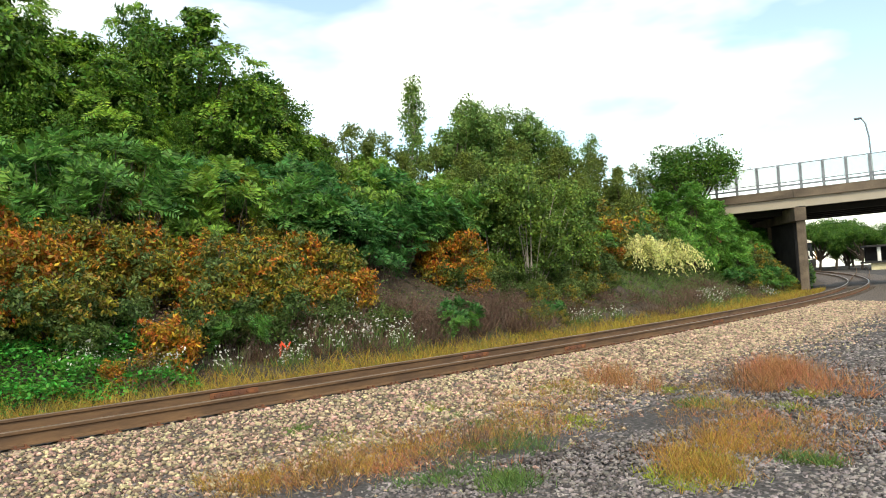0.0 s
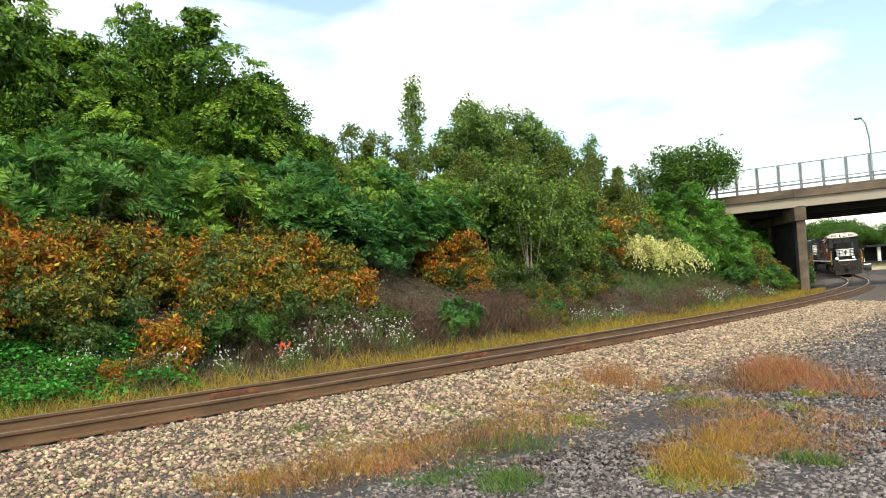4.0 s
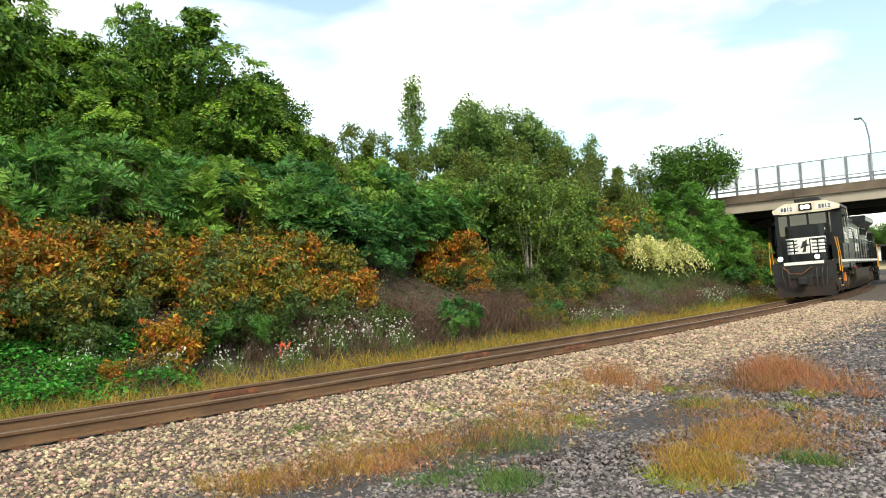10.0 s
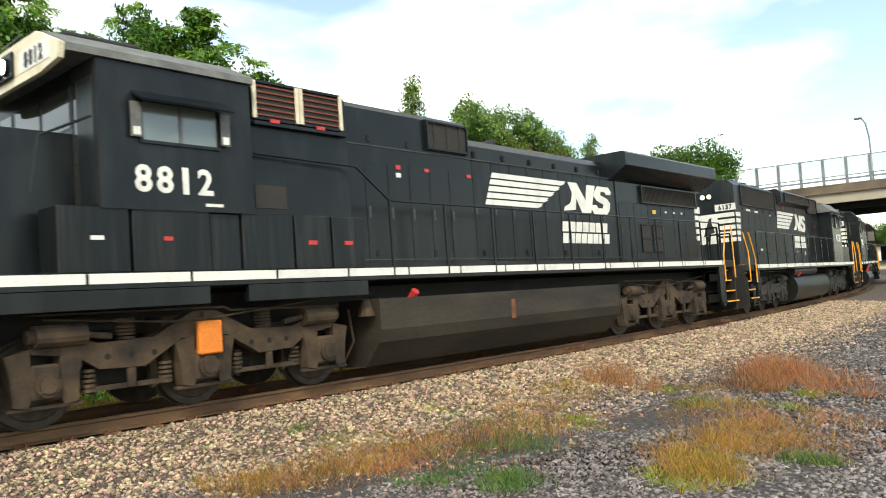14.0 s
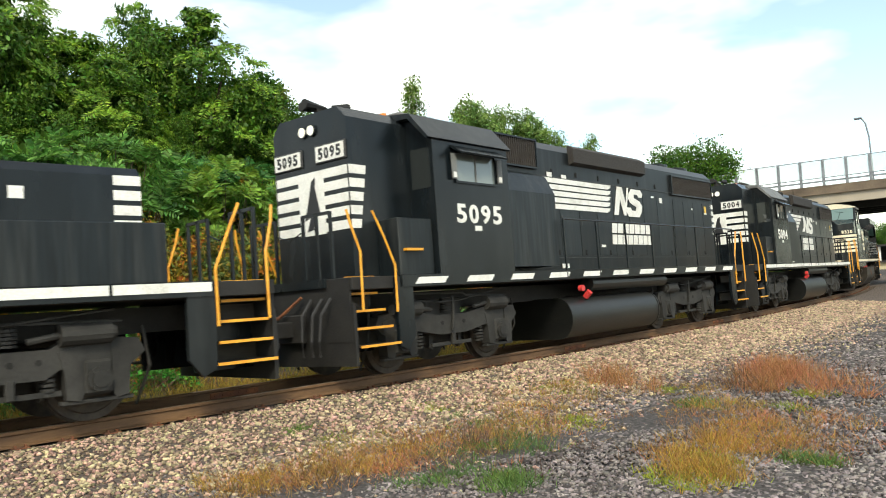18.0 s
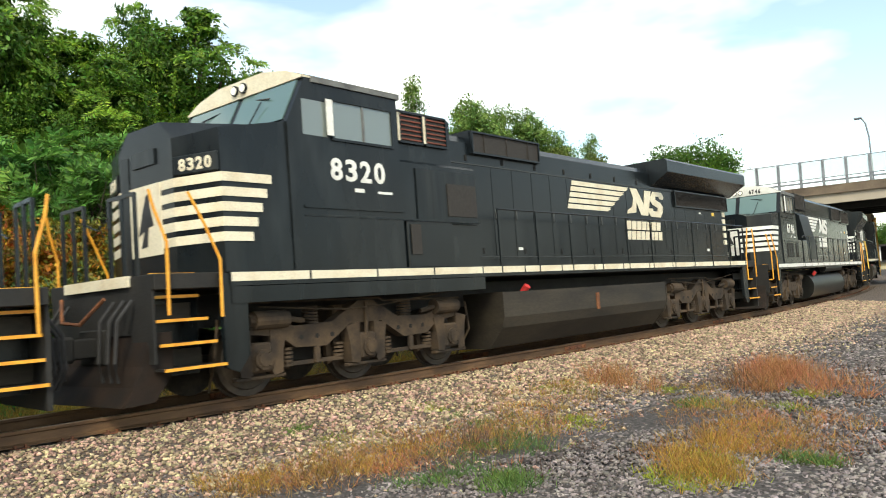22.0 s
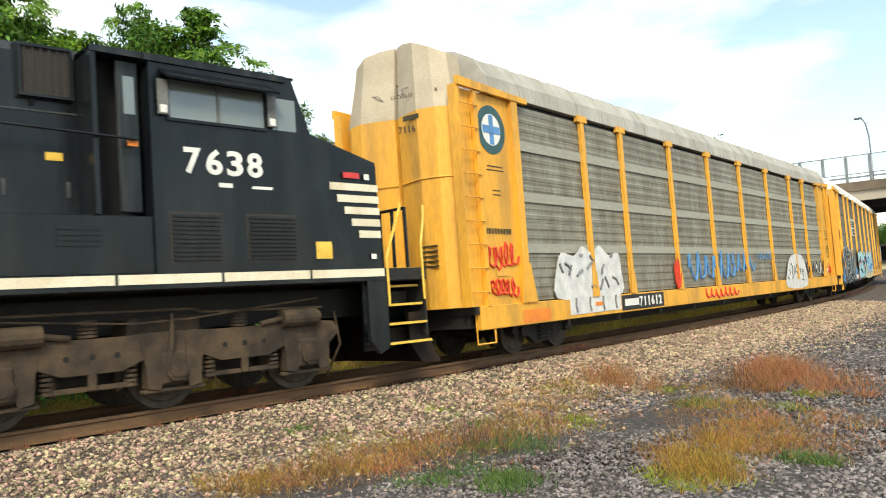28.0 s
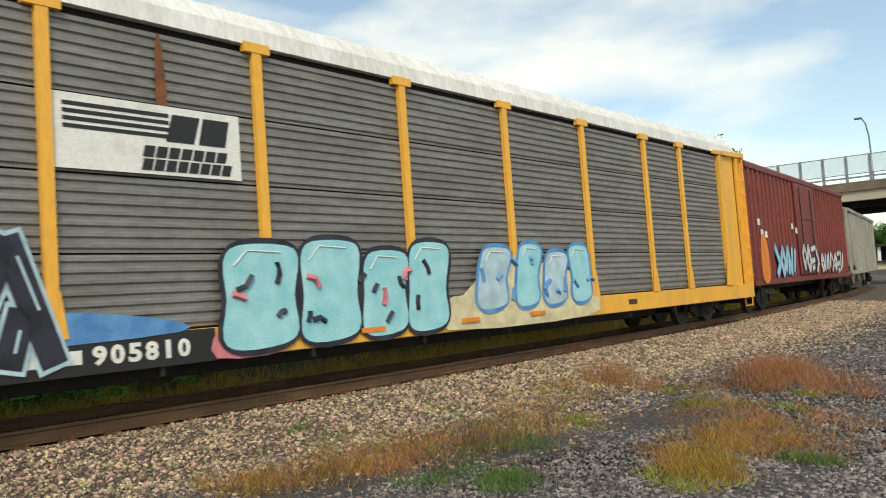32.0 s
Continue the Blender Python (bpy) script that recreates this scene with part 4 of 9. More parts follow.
def word_bars(root, X, r0, r1, z0, z1, y, m, counts=(7, 8), shift=(0.02, 0.0)):
    """Two rows of plain slanted bars where the owner's words stand."""
    h = (z1 - z0) / len(counts)
    for k, n in enumerate(counts):
        zb = z1 - h * (k + 1) + 0.05 * h
        zt = zb + 0.86 * h
        w = (r1 - r0 - abs(shift[k]) * 4) / n
        for i in range(n):
            a = r0 + shift[k] + w * i
            part("word_bar", pr([(X(a), zb), (X(a + w * 0.84), zb), (X(a + w * 0.84 + 0.04), zt), (X(a + 0.04), zt)], y, y + 0.006), m, root, "white painted bar")


def number_sign(root, text, x, y, z, height, m, rz=180.0, bold=0.012, name="numeral", spacing=1.05, width=None):
    """Numerals side by side, each a part, centred at (x, y, z) and facing -y turned by rz."""
    width = width or len(text) * height * 0.66 * spacing
    face = pose(x, y, z, 0, 0, rz)
    step = width / len(text)
    made = []
    for i, ch in enumerate(text):
        me = letters(ch, height, 0.004, 0.0, bold)
        co = np.empty(len(me.vertices) * 3, dtype=np.float32)
        me.vertices.foreach_get("co", co)
        co = co.reshape(-1, 3)
        lo, hi = co.min(0), co.max(0)
        wide = step * (0.78 if ch != "1" else 0.30)
        co[:, 0] = (co[:, 0] - (lo[0] + hi[0]) / 2) * wide / (hi[0] - lo[0])
        co[:, 2] = (co[:, 2] - (lo[2] + hi[2]) / 2) * height / (hi[2] - lo[2])
        me.vertices.foreach_set("co", co.ravel())
        ob = part(name, me, m, root)
        ob.matrix_basis = face @ pose(step * (i + 0.5) - width / 2, 0, 0)
        made.append(ob)
    return made


def cab_number(root, text, x, z, y=1.503, width=1.22, height=0.345):
    """The road number in broad numerals on both sides of the cab."""
    number_sign(root, text, x, y, z, height, M_WHITE, bold=0.013, width=width, spacing=1.25)
    number_sign(root, text, x, -y, z, height, M_WHITE, rz=0, bold=0.013, width=width, spacing=1.25)


def steps(root, X, r, way, zd, m_edge, z_low=0.52):
    """Step well at a deck corner, both sides: walls, treads with painted edges, each tread further in than the one below."""
    n = 4
    for sgn in (1, -1):
        well = part("step_well", bx(X(r + way * 0.02), X(r + way * 0.92), sgn * 0.80, sgn * 0.86, z_low - 0.1, zd), M_BLACK, root)
        part("well_side", pr([(X(r + way * 0.90), zd - 0.02), (X(r + way * 1.30), zd - 0.02), (X(r + way * 1.30), z_low + 0.1), (X(r + way * 1.12), z_low - 0.12), (X(r + way * 0.93), z_low - 0.04)], sgn * 1.40, sgn * 1.475), M_BLACK, well)
        part("well_side", bx(X(r - way * 0.01), X(r + way * 0.03), sgn * 0.84, sgn * 1.36, z_low + 0.1, zd - 0.02), M_DARKGEAR, well)
        for i in range(n):
            z = z_low + (zd - z_low) * i / n
            yo = 1.48 - 0.085 * i
            e = 0.92 - 0.07 * i
            st_ = part("step", bx(X(r + way * 0.05), X(r + way * e), sgn * 0.86, sgn * yo, z, z + 0.03), M_DARKGEAR, root)
            part("step_edge", bx(X(r + way * 0.05), X(r + way * e), sgn * yo, sgn * (yo + 0.02), z - 0.004, z + 0.034), m_edge, st_, "orange-painted step edge")
            if i in (0, 2):
                part("step_riser", bx(X(r + way * 0.06), X(r + way * (e - 0.02)), sgn * 0.92, sgn * 0.95, z + 0.03, z + 0.24), M_TANK, st_)
        part("step_edge", bx(X(r + way * 0.05), X(r + way * 0.68), sgn * 1.20, sgn * 1.225, zd - 0.03, zd + 0.015), m_edge, root, "orange-painted deck edge")
        part("step_lamp", bx(X(r + way * 0.06), X(r + way * 0.24), sgn * 1.23, sgn * 1.24, zd - 0.15, zd - 0.08), m_edge, root)


def grab_rails(root, X, r, way, zd, m, tall=1.03):
    for sgn in (1, -1):
        y = sgn * 1.49
        part("grab_rail", tb([(X(r + way * 0.14), y, zd - 0.52), (X(r + way * 0.15), y, zd + 0.38), (X(r + way * 0.02), y * 0.97, zd + 0.80), (X(r - way * 0.02), y * 0.95, zd + tall)], 0.021, 6), m, root, "bent orange grab rail")
        part("grab_rail", tb([(X(r + way * 0.89), y, zd - 0.58), (X(r + way * 0.90), y, zd + 0.16), (X(r + way * 0.70), y * 0.99, zd + 0.62), (X(r + way * 0.50), y * 0.97, zd + tall)], 0.021, 6), m, root, "bent orange grab rail")


def end_gear(root, X, r, way, zd, plow=True, edge=None):
    """Pilot plate or plough, coupler, hoses and end railing."""
    bm = bmesh.new()
    if plow:
        # a curved blade, swept forwards at its foot
        prof = [(0.02, 1.0), (-0.03, 0.82), (-0.10, 0.60), (-0.22, 0.36), (-0.38, 0.14), (-0.34, 0.14), (-0.18, 0.36), (-0.06, 0.60), (0.01, 0.82), (0.06, 1.0)]
        prism(bm, [(X(r + way * p), q) for p, q in prof], -1.22, 1.22, "y")
        for e in (-1, 1):
            prism(bm, [(X(r + way * p), q) for p, q in ((0.04, 1.0), (-0.10, 0.60), (-0.36, 0.14), (0.05, 0.16), (0.30, 0.5), (0.30, 1.0))], e * 1.22, e * 1.25, "y")
        part("snow_plough", bm, M_PLOUGH, root, "dusty brown-black snow plough")
    else:
        box(bm, X(r), X(r + way * 0.06), -1.42, 1.42, 0.25, 1.2)
        part("pilot_plate", bm, M_DARKGEAR, root)
    part("end_sill", bx(X(r - way * 0.01), X(r + way * 0.25), -0.84, 0.84, 0.98, zd - 0.12), M_DARKGEAR, root)
    part("deck_edge", bx(X(r - way * 0.06), X(r), -0.86, 0.86, zd - 0.13, zd + 0.01), edge or M_WHITE, root, "white-painted deck end plate")
    bm = box(bmesh.new(), X(r - way * 0.45), X(r), -0.12, 0.12, 0.72, 0.98, 0.02)
    box(bm, X(r - way * 0.68), X(r - way * 0.42), -0.20, 0.14, 0.68, 1.02, 0.04)
    box(bm, X(r - way * 0.02), X(r - way * 0.12), -0.34, 0.34, 0.62, 1.08, 0.02)
    part("coupler", bm, M_DARKGEAR, root)
    for y in (-0.95, -0.7, 0.55, 0.8, 1.0):
        x = X(r - way * 0.07)
        part("air_hose", tb([(x, y, zd - 0.3), (X(r - way * 0.26), y * 0.97, zd - 0.55), (X(r - way * 0.30), y * 0.9 + 0.05, 0.66), (X(r - way * 0.22), y * 0.86, 0.42)], 0.024, 6), M_RUBBER, root)
    part("jumper_cable", tb([(X(r - way * 0.08), -0.9, zd - 0.2), (X(r - way * 0.22), -0.6, zd - 0.52), (X(r - way * 0.22), -0.1, zd - 0.56), (X(r - way * 0.1), 0.35, zd - 0.25)], 0.026, 6), M_RUST, root)
    for y0, y1 in ((-1.0, -0.35), (0.35, 1.0)):
        bm = bmesh.new()
        x = X(r + way * 0.02)
        for y in (y0, (y0 + y1) / 2, y1):
            box(bm, x - 0.02, x + 0.02, y - 0.025, y + 0.025, zd, zd + 1.05)
        box(bm, x - 0.02, x + 0.02, y0, y1, zd + 1.01, zd + 1.06)
        part("end_railing", bm, M_BLACK, root)
    part("end_chain", tb([(X(r + way * 0.02), -0.35, zd + 0.8), (X(r + way * 0.02), 0, zd + 0.68), (X(r + way * 0.02), 0.35, zd + 0.8)], 0.012, 5), M_BLACK, root)


def side_rail(root, X, r0, r1, zd, tall=1.08, gap=1.25, ramp=None):
    """Handrail along the walkway on posts, both sides."""
    for sgn in (1, -1):
        y = sgn * 1.49
        pts = []
        if ramp:
            pts += [(X(ramp), y * 0.95, zd + tall + 0.55), (X(r0 - 0.7), y, zd + tall + 0.5)]
        pts += [(X(r0), y, zd + tall), (X(r1), y, zd + tall)]
        part("handrail", tb(pts, 0.02, 6), M_BLACK, root)
        n = max(2, int((r1 - r0) / gap))
        first = None
        for i in range(n + 1):
            r = r0 + (r1 - r0) * i / n
            if first is None:
                first = part("handrail_post", bx(-0.022, 0.022, -0.015, 0.015, zd - 0.18, zd + tall), M_BLACK, root)
                first.matrix_basis = pose(X(r), y, 0)
            else:
                share("handrail_post", first, root, pose(X(r), y, 0))


def fuel_tank(root, X, r0, r1, m, style="angled", z0=0.22, z1=1.2):
    if style == "angled":
        pts = [(-1.38, 0.55), (-1.05, z0), (1.05, z0), (1.38, 0.55), (1.45, 0.75), (1.45, z1), (-1.45, z1), (-1.45, 0.75)]
    else:
        pts = [(-1.1 - 0.36 * math.cos(t), z0 + (z1 - z0) / 2 - (z1 - z0) / 2 * math.sin(t)) for t in np.linspace(-math.pi / 2, math.pi / 2, 37)]
        pts += [(-p, q) for p, q in pts[::-1]]
    t_ = part("fuel_tank", pr(pts, X(r1), X(r0), "x"), m, root, "dusty fuel tank" if style == "angled" else "dark rounded fuel tank")
    for r in (r0 + 0.02, r1 - 0.02):
        part("tank_end", pr([(p * 1.012, 0.72 + (q - 0.72) * 1.02) for p, q in pts], X(r) - 0.02, X(r) + 0.02, "x"), m, t_)
    for sgn in (1, -1):
        part("fuel_filler", cy((X(r0 + 0.9), sgn * 1.3, z1 - 0.02), (X(r0 + 0.9), sgn * 1.42, z1 + 0.1), 0.07, 10), M_RED, t_, "red fuel filler cap")
        if style == "angled":
            part("sight_gauge", bx(X(r0 + 3.5), X(r0 + 3.62), sgn * 1.45, sgn * 1.47, 0.72, 1.08), M_RUST, t_)
    return t_


def chassis(root, X, r0, r1, zd, stripe_m, gaps, slanted=False, drop=None, stripe_h=0.12):
    part("frame", bx(X(r1), X(r0), -1.42, 1.42, zd - 0.2, zd - 0.001, 0.01), M_DARKGEAR, root)
    part("centre_sill", bx(X(r1 - 0.4), X(r0 + 0.4), -0.5, 0.5, 1.0, zd - 0.26), M_DARKGEAR, root)
    a, b = r0 + 1.03, r1 - 0.95
    n = gaps
    w = (b - a) / n
    for sgn in (1, -1):
        part("side_sill", bx(X(b), X(a), sgn * 1.42, sgn * 1.50, zd - 0.19, zd + 0.005), M_BLACK, root)
        for i in range(n):
            p, q = a + w * i + 0.02, a + w * (i + 1) - 0.02
            if slanted:
                p, q = p + w * 0.22, q - w * 0.12
                pts = [(X(p), zd - 0.15), (X(q - 0.1), zd - 0.15), (X(q), zd - 0.15 + stripe_h), (X(p + 0.1), zd - 0.15 + stripe_h)]
            else:
                pts = [(X(p), zd - 0.13), (X(q), zd - 0.13), (X(q), zd - 0.13 + stripe_h), (X(p), zd - 0.13 + stripe_h)]
            y = sgn * 1.5
            part("sill_stripe", pr(pts, y - 0.004, y + 0.004), stripe_m, root, "white sill stripe")
    if drop:
        for sgn in (1, -1):
            for p, q in drop:
                part("skirt", bx(X(q), X(p), sgn * 1.38, sgn * 1.5 - sgn * 0.006, zd - 0.42, zd - 0.2), M_BLACK, root)


def window(root, X, r0, r1, y, z0, z1, panes=2, visor=True, frame_m=None, glass=None):
    """A cab side window: frame, sliding panes, visor and wind wings."""
    sgn = 1 if y > 0 else -1
    w_ = part("cab_window", bx(X(r1), X(r0), y - sgn * 0.03, y + sgn * 0.004, z0, z1), glass or M_GLASS, root)
    bm = bmesh.new()
    for q in ((r0 - 0.04, r0, z0 - 0.04, z1 + 0.04), (r1, r1 + 0.04, z0 - 0.04, z1 + 0.04), (r0, r1, z1, z1 + 0.04), (r0, r1, z0 - 0.04, z0)):
        box(bm, X(q[1]), X(q[0]), y - sgn * 0.02, y + sgn * 0.03, q[2], q[3])
    part("window_frame", bm, M_BLACK, w_)
    for k in range(1, panes):
        r = r0 + (r1 - r0) * k / panes
        part("window_bar", bx(X(r + 0.02), X(r - 0.02), y, y + sgn * 0.02, z0, z1), frame_m or M_GREYROOF, w_)
    if visor:
        part("window_visor", pr([(y, z1 + 0.09), (y + sgn * 0.26, z1 - 0.06), (y + sgn * 0.27, z1 - 0.03), (y, z1 + 0.13)], X(r1 + 0.12), X(r0 - 0.12), "x"), M_BLACK, w_)
        for r in (r0 - 0.1, r1 + 0.1):
            part("wind_wing", bx(X(r + 0.07), X(r - 0.07), y + sgn * 0.05, y + sgn * 0.07, z0 + 0.02, z1 - 0.03), M_GREYROOF, w_)
            part("wing_mark", bx(X(r + 0.045), X(r - 0.045), y + sgn * 0.07, y + sgn * 0.078, z0 + 0.04, z0 + 0.14), M_WHITE, w_)


def placards(root, X, spots, y, m=None):
    """Small warning stickers."""
    for r, z, w, h, red in spots:
        part("sticker", bx(X(r + w / 2), X(r - w / 2), y, y + 0.006, z - h / 2, z + h / 2), M_RED if red == 1 else (M_YELLOWSTEP if red == 2 else M_WHITE), root, "small warning sticker")


def nose_stripes(root, X, r, way, hw_f, z0, z1, m, n=5, side_r=None, side_y=None, centre=True, slant=0.10):
    """White bands across the nose, with a pale centre block and a dark plain figure."""
    pitch = (z1 - z0) / n
    x = X(r)
    out_ = way
    for i in range(n):
        zt = z1 - pitch * i
        zb = zt - pitch * 0.66
        part("nose_band", bx(x, x + out_ * 0.006, -hw_f, hw_f, zb, zt), m, root, "white nose band")
        if side_r:
            for sgn in (1, -1):
                e = side_r - way * 0 - slant * i * way
                pts = [(X(r), zt), (X(e), zt), (X(e - way * slant * 0.66), zb), (X(r), zb)]
                part("nose_band", pr(pts, sgn * side_y, sgn * (side_y + 0.006)), m, root, "white nose band")
    if centre:
        part("nose_block", bx(x, x + out_ * 0.010, -0.32, 0.32, z0 + 0.05, z1), m, root, "white nose block")
        pts = [(-0.14, z0 + 0.12), (-0.04, z0 + 0.36), (-0.2, z0 + 0.30), (-0.08, z0 + 0.62), (0.02, z1 - 0.16), (0.12, z1 - 0.10), (0.10, z1 - 0.28), (0.2, z0 + 0.42), (0.06, z0 + 0.40), (0.02, z0 + 0.14)]
        part("nose_figure", pr([(p * way, q) for p, q in pts], x + out_ * 0.010, x + out_ * 0.016, "x"), M_LETTERBLACK, root, "black plain figure")


def headlights(root, x, way, z, lit=True, y=0.0, r=0.085, pair="y"):
    for k in (-1, 1):
        dy, dz = (k * 0.11, 0) if pair == "y" else (0, k * 0.11)
        h = part("headlight", cy((x, y + dy, z + dz), (x + way * 0.04, y + dy, z + dz), r + 0.02, 14), M_BLACK, root)
        part("lens", cy((x + way * 0.04, y + dy, z + dz), (x + way * 0.05, y + dy, z + dz), r, 14), M_LAMP if lit else M_MARKER, h)


def stack_fans(root, X, places, z, r=0.55):
    for q in places:
        bm = cyl(bmesh.new(), (X(q), 0, z - 0.02), (X(q), 0, z + 0.13), r, 20)
        cyl(bm, (X(q), 0, z + 0.12), (X(q), 0, z + 0.16), r * 0.86, 20)
        part("roof_fan", bm, M_BLACK_B, root)


def horn(root, X, r, z, way=1):
    bm = bmesh.new()
    box(bm, X(r) - 0.25, X(r) + 0.25, -0.05, 0.05, z, z + 0.12)
    for k, (y, ln) in enumerate(((-0.16, 0.42), (0.0, 0.5), (0.16, 0.36))):
        w = way if k != 2 else -way
        cyl(bm, (X(r), y, z + 0.16), (X(r) + w * ln, y, z + 0.18), 0.03, 8, 0.09)
    part("horn", bm, M_DARKGEAR, root)


# ---- first locomotive: standard-cab six-axle diesel ----
def lead_locomotive():
    r0, r1, zd = 0.8, 22.75, 1.74
    root, X = begin("locomotive", "black six-axle diesel locomotive with white nose bands and lit headlights", "locomotive", r0, r1, 6.7)
    chassis(root, X, r0, r1, zd, M_WHITE, 15, drop=[(r0 + 1.05, 4.75), (5.35, 7.55)])
    steps(root, X, r0, 1, zd, M_YELLOWRAIL)
    steps(root, X, r1, -1, zd, M_YELLOWRAIL)
    grab_rails(root, X, r0, 1, zd, M_YELLOWRAIL)
    grab_rails(root, X, r1, -1, zd, M_YELLOWRAIL)
    end_gear(root, X, r0, 1, zd)
    end_gear(root, X, r1, -1, zd, plow=False, edge=M_BLACK)
    for y in (-0.98, 0.62):
        d_ = part("ditch_light", cy((X(r0 - 0.02), y, zd + 0.2), (X(r0 - 0.12), y, zd + 0.2), 0.14, 14), M_BLACK, root)
        part("lens", cy((X(r0 - 0.12), y, zd + 0.2), (X(r0 - 0.13), y, zd + 0.2), 0.10, 14), M_LAMP, d_, "lit ditch light")
    # short nose
    plan = [(X(1.62), -0.66), (X(1.62), 0.66), (X(1.90), 0.86), (X(3.35), 0.86), (X(3.35), -0.86), (X(1.90), -0.86)]
    part("nose", pr(plan, zd, 3.42, "z"), M_BLACK, root, "black short nose")
    part("nose_lid", pr([(p * 1.0, q * 0.97) for p, q in plan], 3.42, 3.50, "z"), M_BLACK, root)
    nose_stripes(root, X, 1.62, 1, 0.66, zd + 0.34, zd + 1.16, M_WHITE, 5)
    for i in range(5):
        zt = zd + 1.16 - 0.164 * i
        for sgn in (1, -1):
            pts = [(X(1.62), sgn * 0.664), (X(1.90), sgn * 0.865), (X(2.32 - 0.06 * i), sgn * 0.866), (X(2.32 - 0.06 * i), sgn * 0.85), (X(1.91), sgn * 0.85), (X(1.64), sgn * 0.64)]
            part("nose_band", pr(pts, zt - 0.108, zt, "z"), M_WHITE, root, "white nose band")
    part("sticker", bx(X(2.35), X(2.2), 0.86, 0.866, 3.2, 3.32), M_WHITE, root)
    # flat near-black plate: the doorway's recess shade is in its colour
    part("cab_front", bx(X(3.36), X(3.345), 0.88, 1.5, 2.5, 4.28), M_PANELDARK, root, "cab doorway with its recess shade as a near-black plate")
    for sgn in (1, -1):
        part("door_handrail", tb([(X(2.6), sgn * 1.46, zd + 0.9), (X(2.7), sgn * 1.46, zd + 1.55), (X(3.3), sgn * 1.46, zd + 1.85)], 0.018, 6), M_BLACK, root)
    # cab
    cab = part("cab", pr([(-1.52, 2.5), (1.52, 2.5), (1.52, 4.32), (-1.52, 4.32)], X(5.5), X(3.35), "x"), M_BLACK, root, "black operator cab")
    part("cab_roof", pr([(-1.57, 4.30), (1.57, 4.30), (1.55, 4.40), (0.95, 4.70), (-0.95, 4.70), (-1.55, 4.40)], X(5.55), X(3.0), "x"), M_GREYROOF, root, "grey arched cab roof")
    part("number_board", pr([(-1.5, 4.22), (-1.0, 4.16), (1.0, 4.16), (1.5, 4.22), (1.54, 4.40), (0.94, 4.68), (-0.94, 4.68), (-1.54, 4.40)], X(3.0), X(2.93), "x"), M_CREAM, root, "cream number board band")
    for y in (-0.86, 0.86):
        b_ = part("board_panel", bx(X(2.93), X(2.922), y - 0.44, y + 0.44, 4.27, 4.53), M_WHITE, root)
        number_sign(root, "8812", X(2.92), y, 4.40, 0.20, M_LETTERBLACK, rz=90)
    part("headlight_housing", bx(X(2.93), X(2.88), -0.30, 0.30, 4.26, 4.60, 0.02), M_BLACK, root)
    headlights(root, X(2.88), 1, 4.43, True, r=0.095)
    part("roof_cooler", bx(X(4.5), X(3.4), -0.55, 0.55, 4.70, 4.92, 0.04), M_DARKGEAR, root)
    part("antenna_rail", tb([(X(3.1), -0.9, 4.66), (X(3.1), -0.9, 4.85), (X(3.1), 0.1, 4.9)], 0.012, 5), M_GREYROOF, root)
    for y0, y1 in ((-1.35, -0.95), (-0.82, -0.05), (0.05, 0.82), (0.95, 1.35)):
        part("front_window", bx(X(3.35), X(3.34), y0, y1, 3.58 if abs(y0 + y1) < 1.5 else 3.1, 4.1), M_GLASSDARK, root)
    part("front_door", bx(X(3.35), X(3.335), 1.02, 1.45, 2.55, 4.1), M_BLACK_B, root)
    for y in (1.52, -1.52):
        window(root, X, 3.9, 4.95, y, 3.36, 3.84)
    cab_number(root, "8812", X(4.32), 2.885, y=1.523, width=1.14)
    part("word_bar", bx(X(5.0), X(4.74), 1.52, 1.526, 2.57, 2.61), M_WHITE, root)
    # equipment boxes below the cab
    for p, q in ((2.85, 3.7), (3.74, 4.8), (5.3, 6.15), (6.19, 6.85), (6.89, 7.55)):
        for sgn in (1, -1):
            part("equipment_box", bx(X(q), X(p), sgn * 1.0, sgn * 1.5, zd, 2.52, 0.012), M_BLACK_B, root)
    for sgn in (1, -1):
        part("equipment_box", bx(X(5.28), X(4.82), sgn * 1.0, sgn * 1.46, zd, 2.5, 0.012), M_BLACK_B, root)
    placards(root, X, [(3.3, 2.15, 0.16, 0.05, 0), (4.2, 2.15, 0.12, 0.05, 1), (6.5, 2.12, 0.16, 0.06, 1), (7.2, 2.12, 0.16, 0.06, 1)], 1.5)
    # aft cab with red shutters
    part("aft_cab", section(1.32, 2.5, 4.52, 0.12, X(7.45), X(5.55)), M_BLACK, root)
    for p, q in ((5.72, 6.42), (6.56, 7.28)):
        for y in (1.33, -1.33):
            g = grille(root, X, p, q, y, 3.92, 4.42, M_LOUVRE, upright=False, n=6, name="shutter") if y > 0 else None
            if g:
                for e in (p - 0.03, q + 0.03):
                    part("shutter_edge", bx(X(e + 0.03), X(e - 0.03), y + 0.03, y + 0.06, 3.9, 4.44), M_CREAM, g)
    part("shelf", bx(X(7.4), X(5.65), 1.32, 1.42, 3.80, 3.85), M_BLACK, root)
    part("hatch", bx(X(6.2), X(5.65), 1.32, 1.335, 2.62, 2.95), M_GRILLE, root)
    placards(root, X, [(6.0, 3.87, 0.16, 0.05, 1), (6.85, 3.87, 0.16, 0.05, 1)], 1.42)
    # long hood
    part("long_hood", section(0.95, zd, 4.56, 0.10, X(10.95), X(7.45)), M_BLACK, root, "black long hood")
    part("long_hood", section(0.93, zd, 4.28, 0.16, X(16.7), X(10.95)), M_BLACK, root, "black long hood")
    part("long_hood", section(0.95, zd, 4.15, 0.1, X(21.55), X(16.7)), M_BLACK, root, "black long hood")
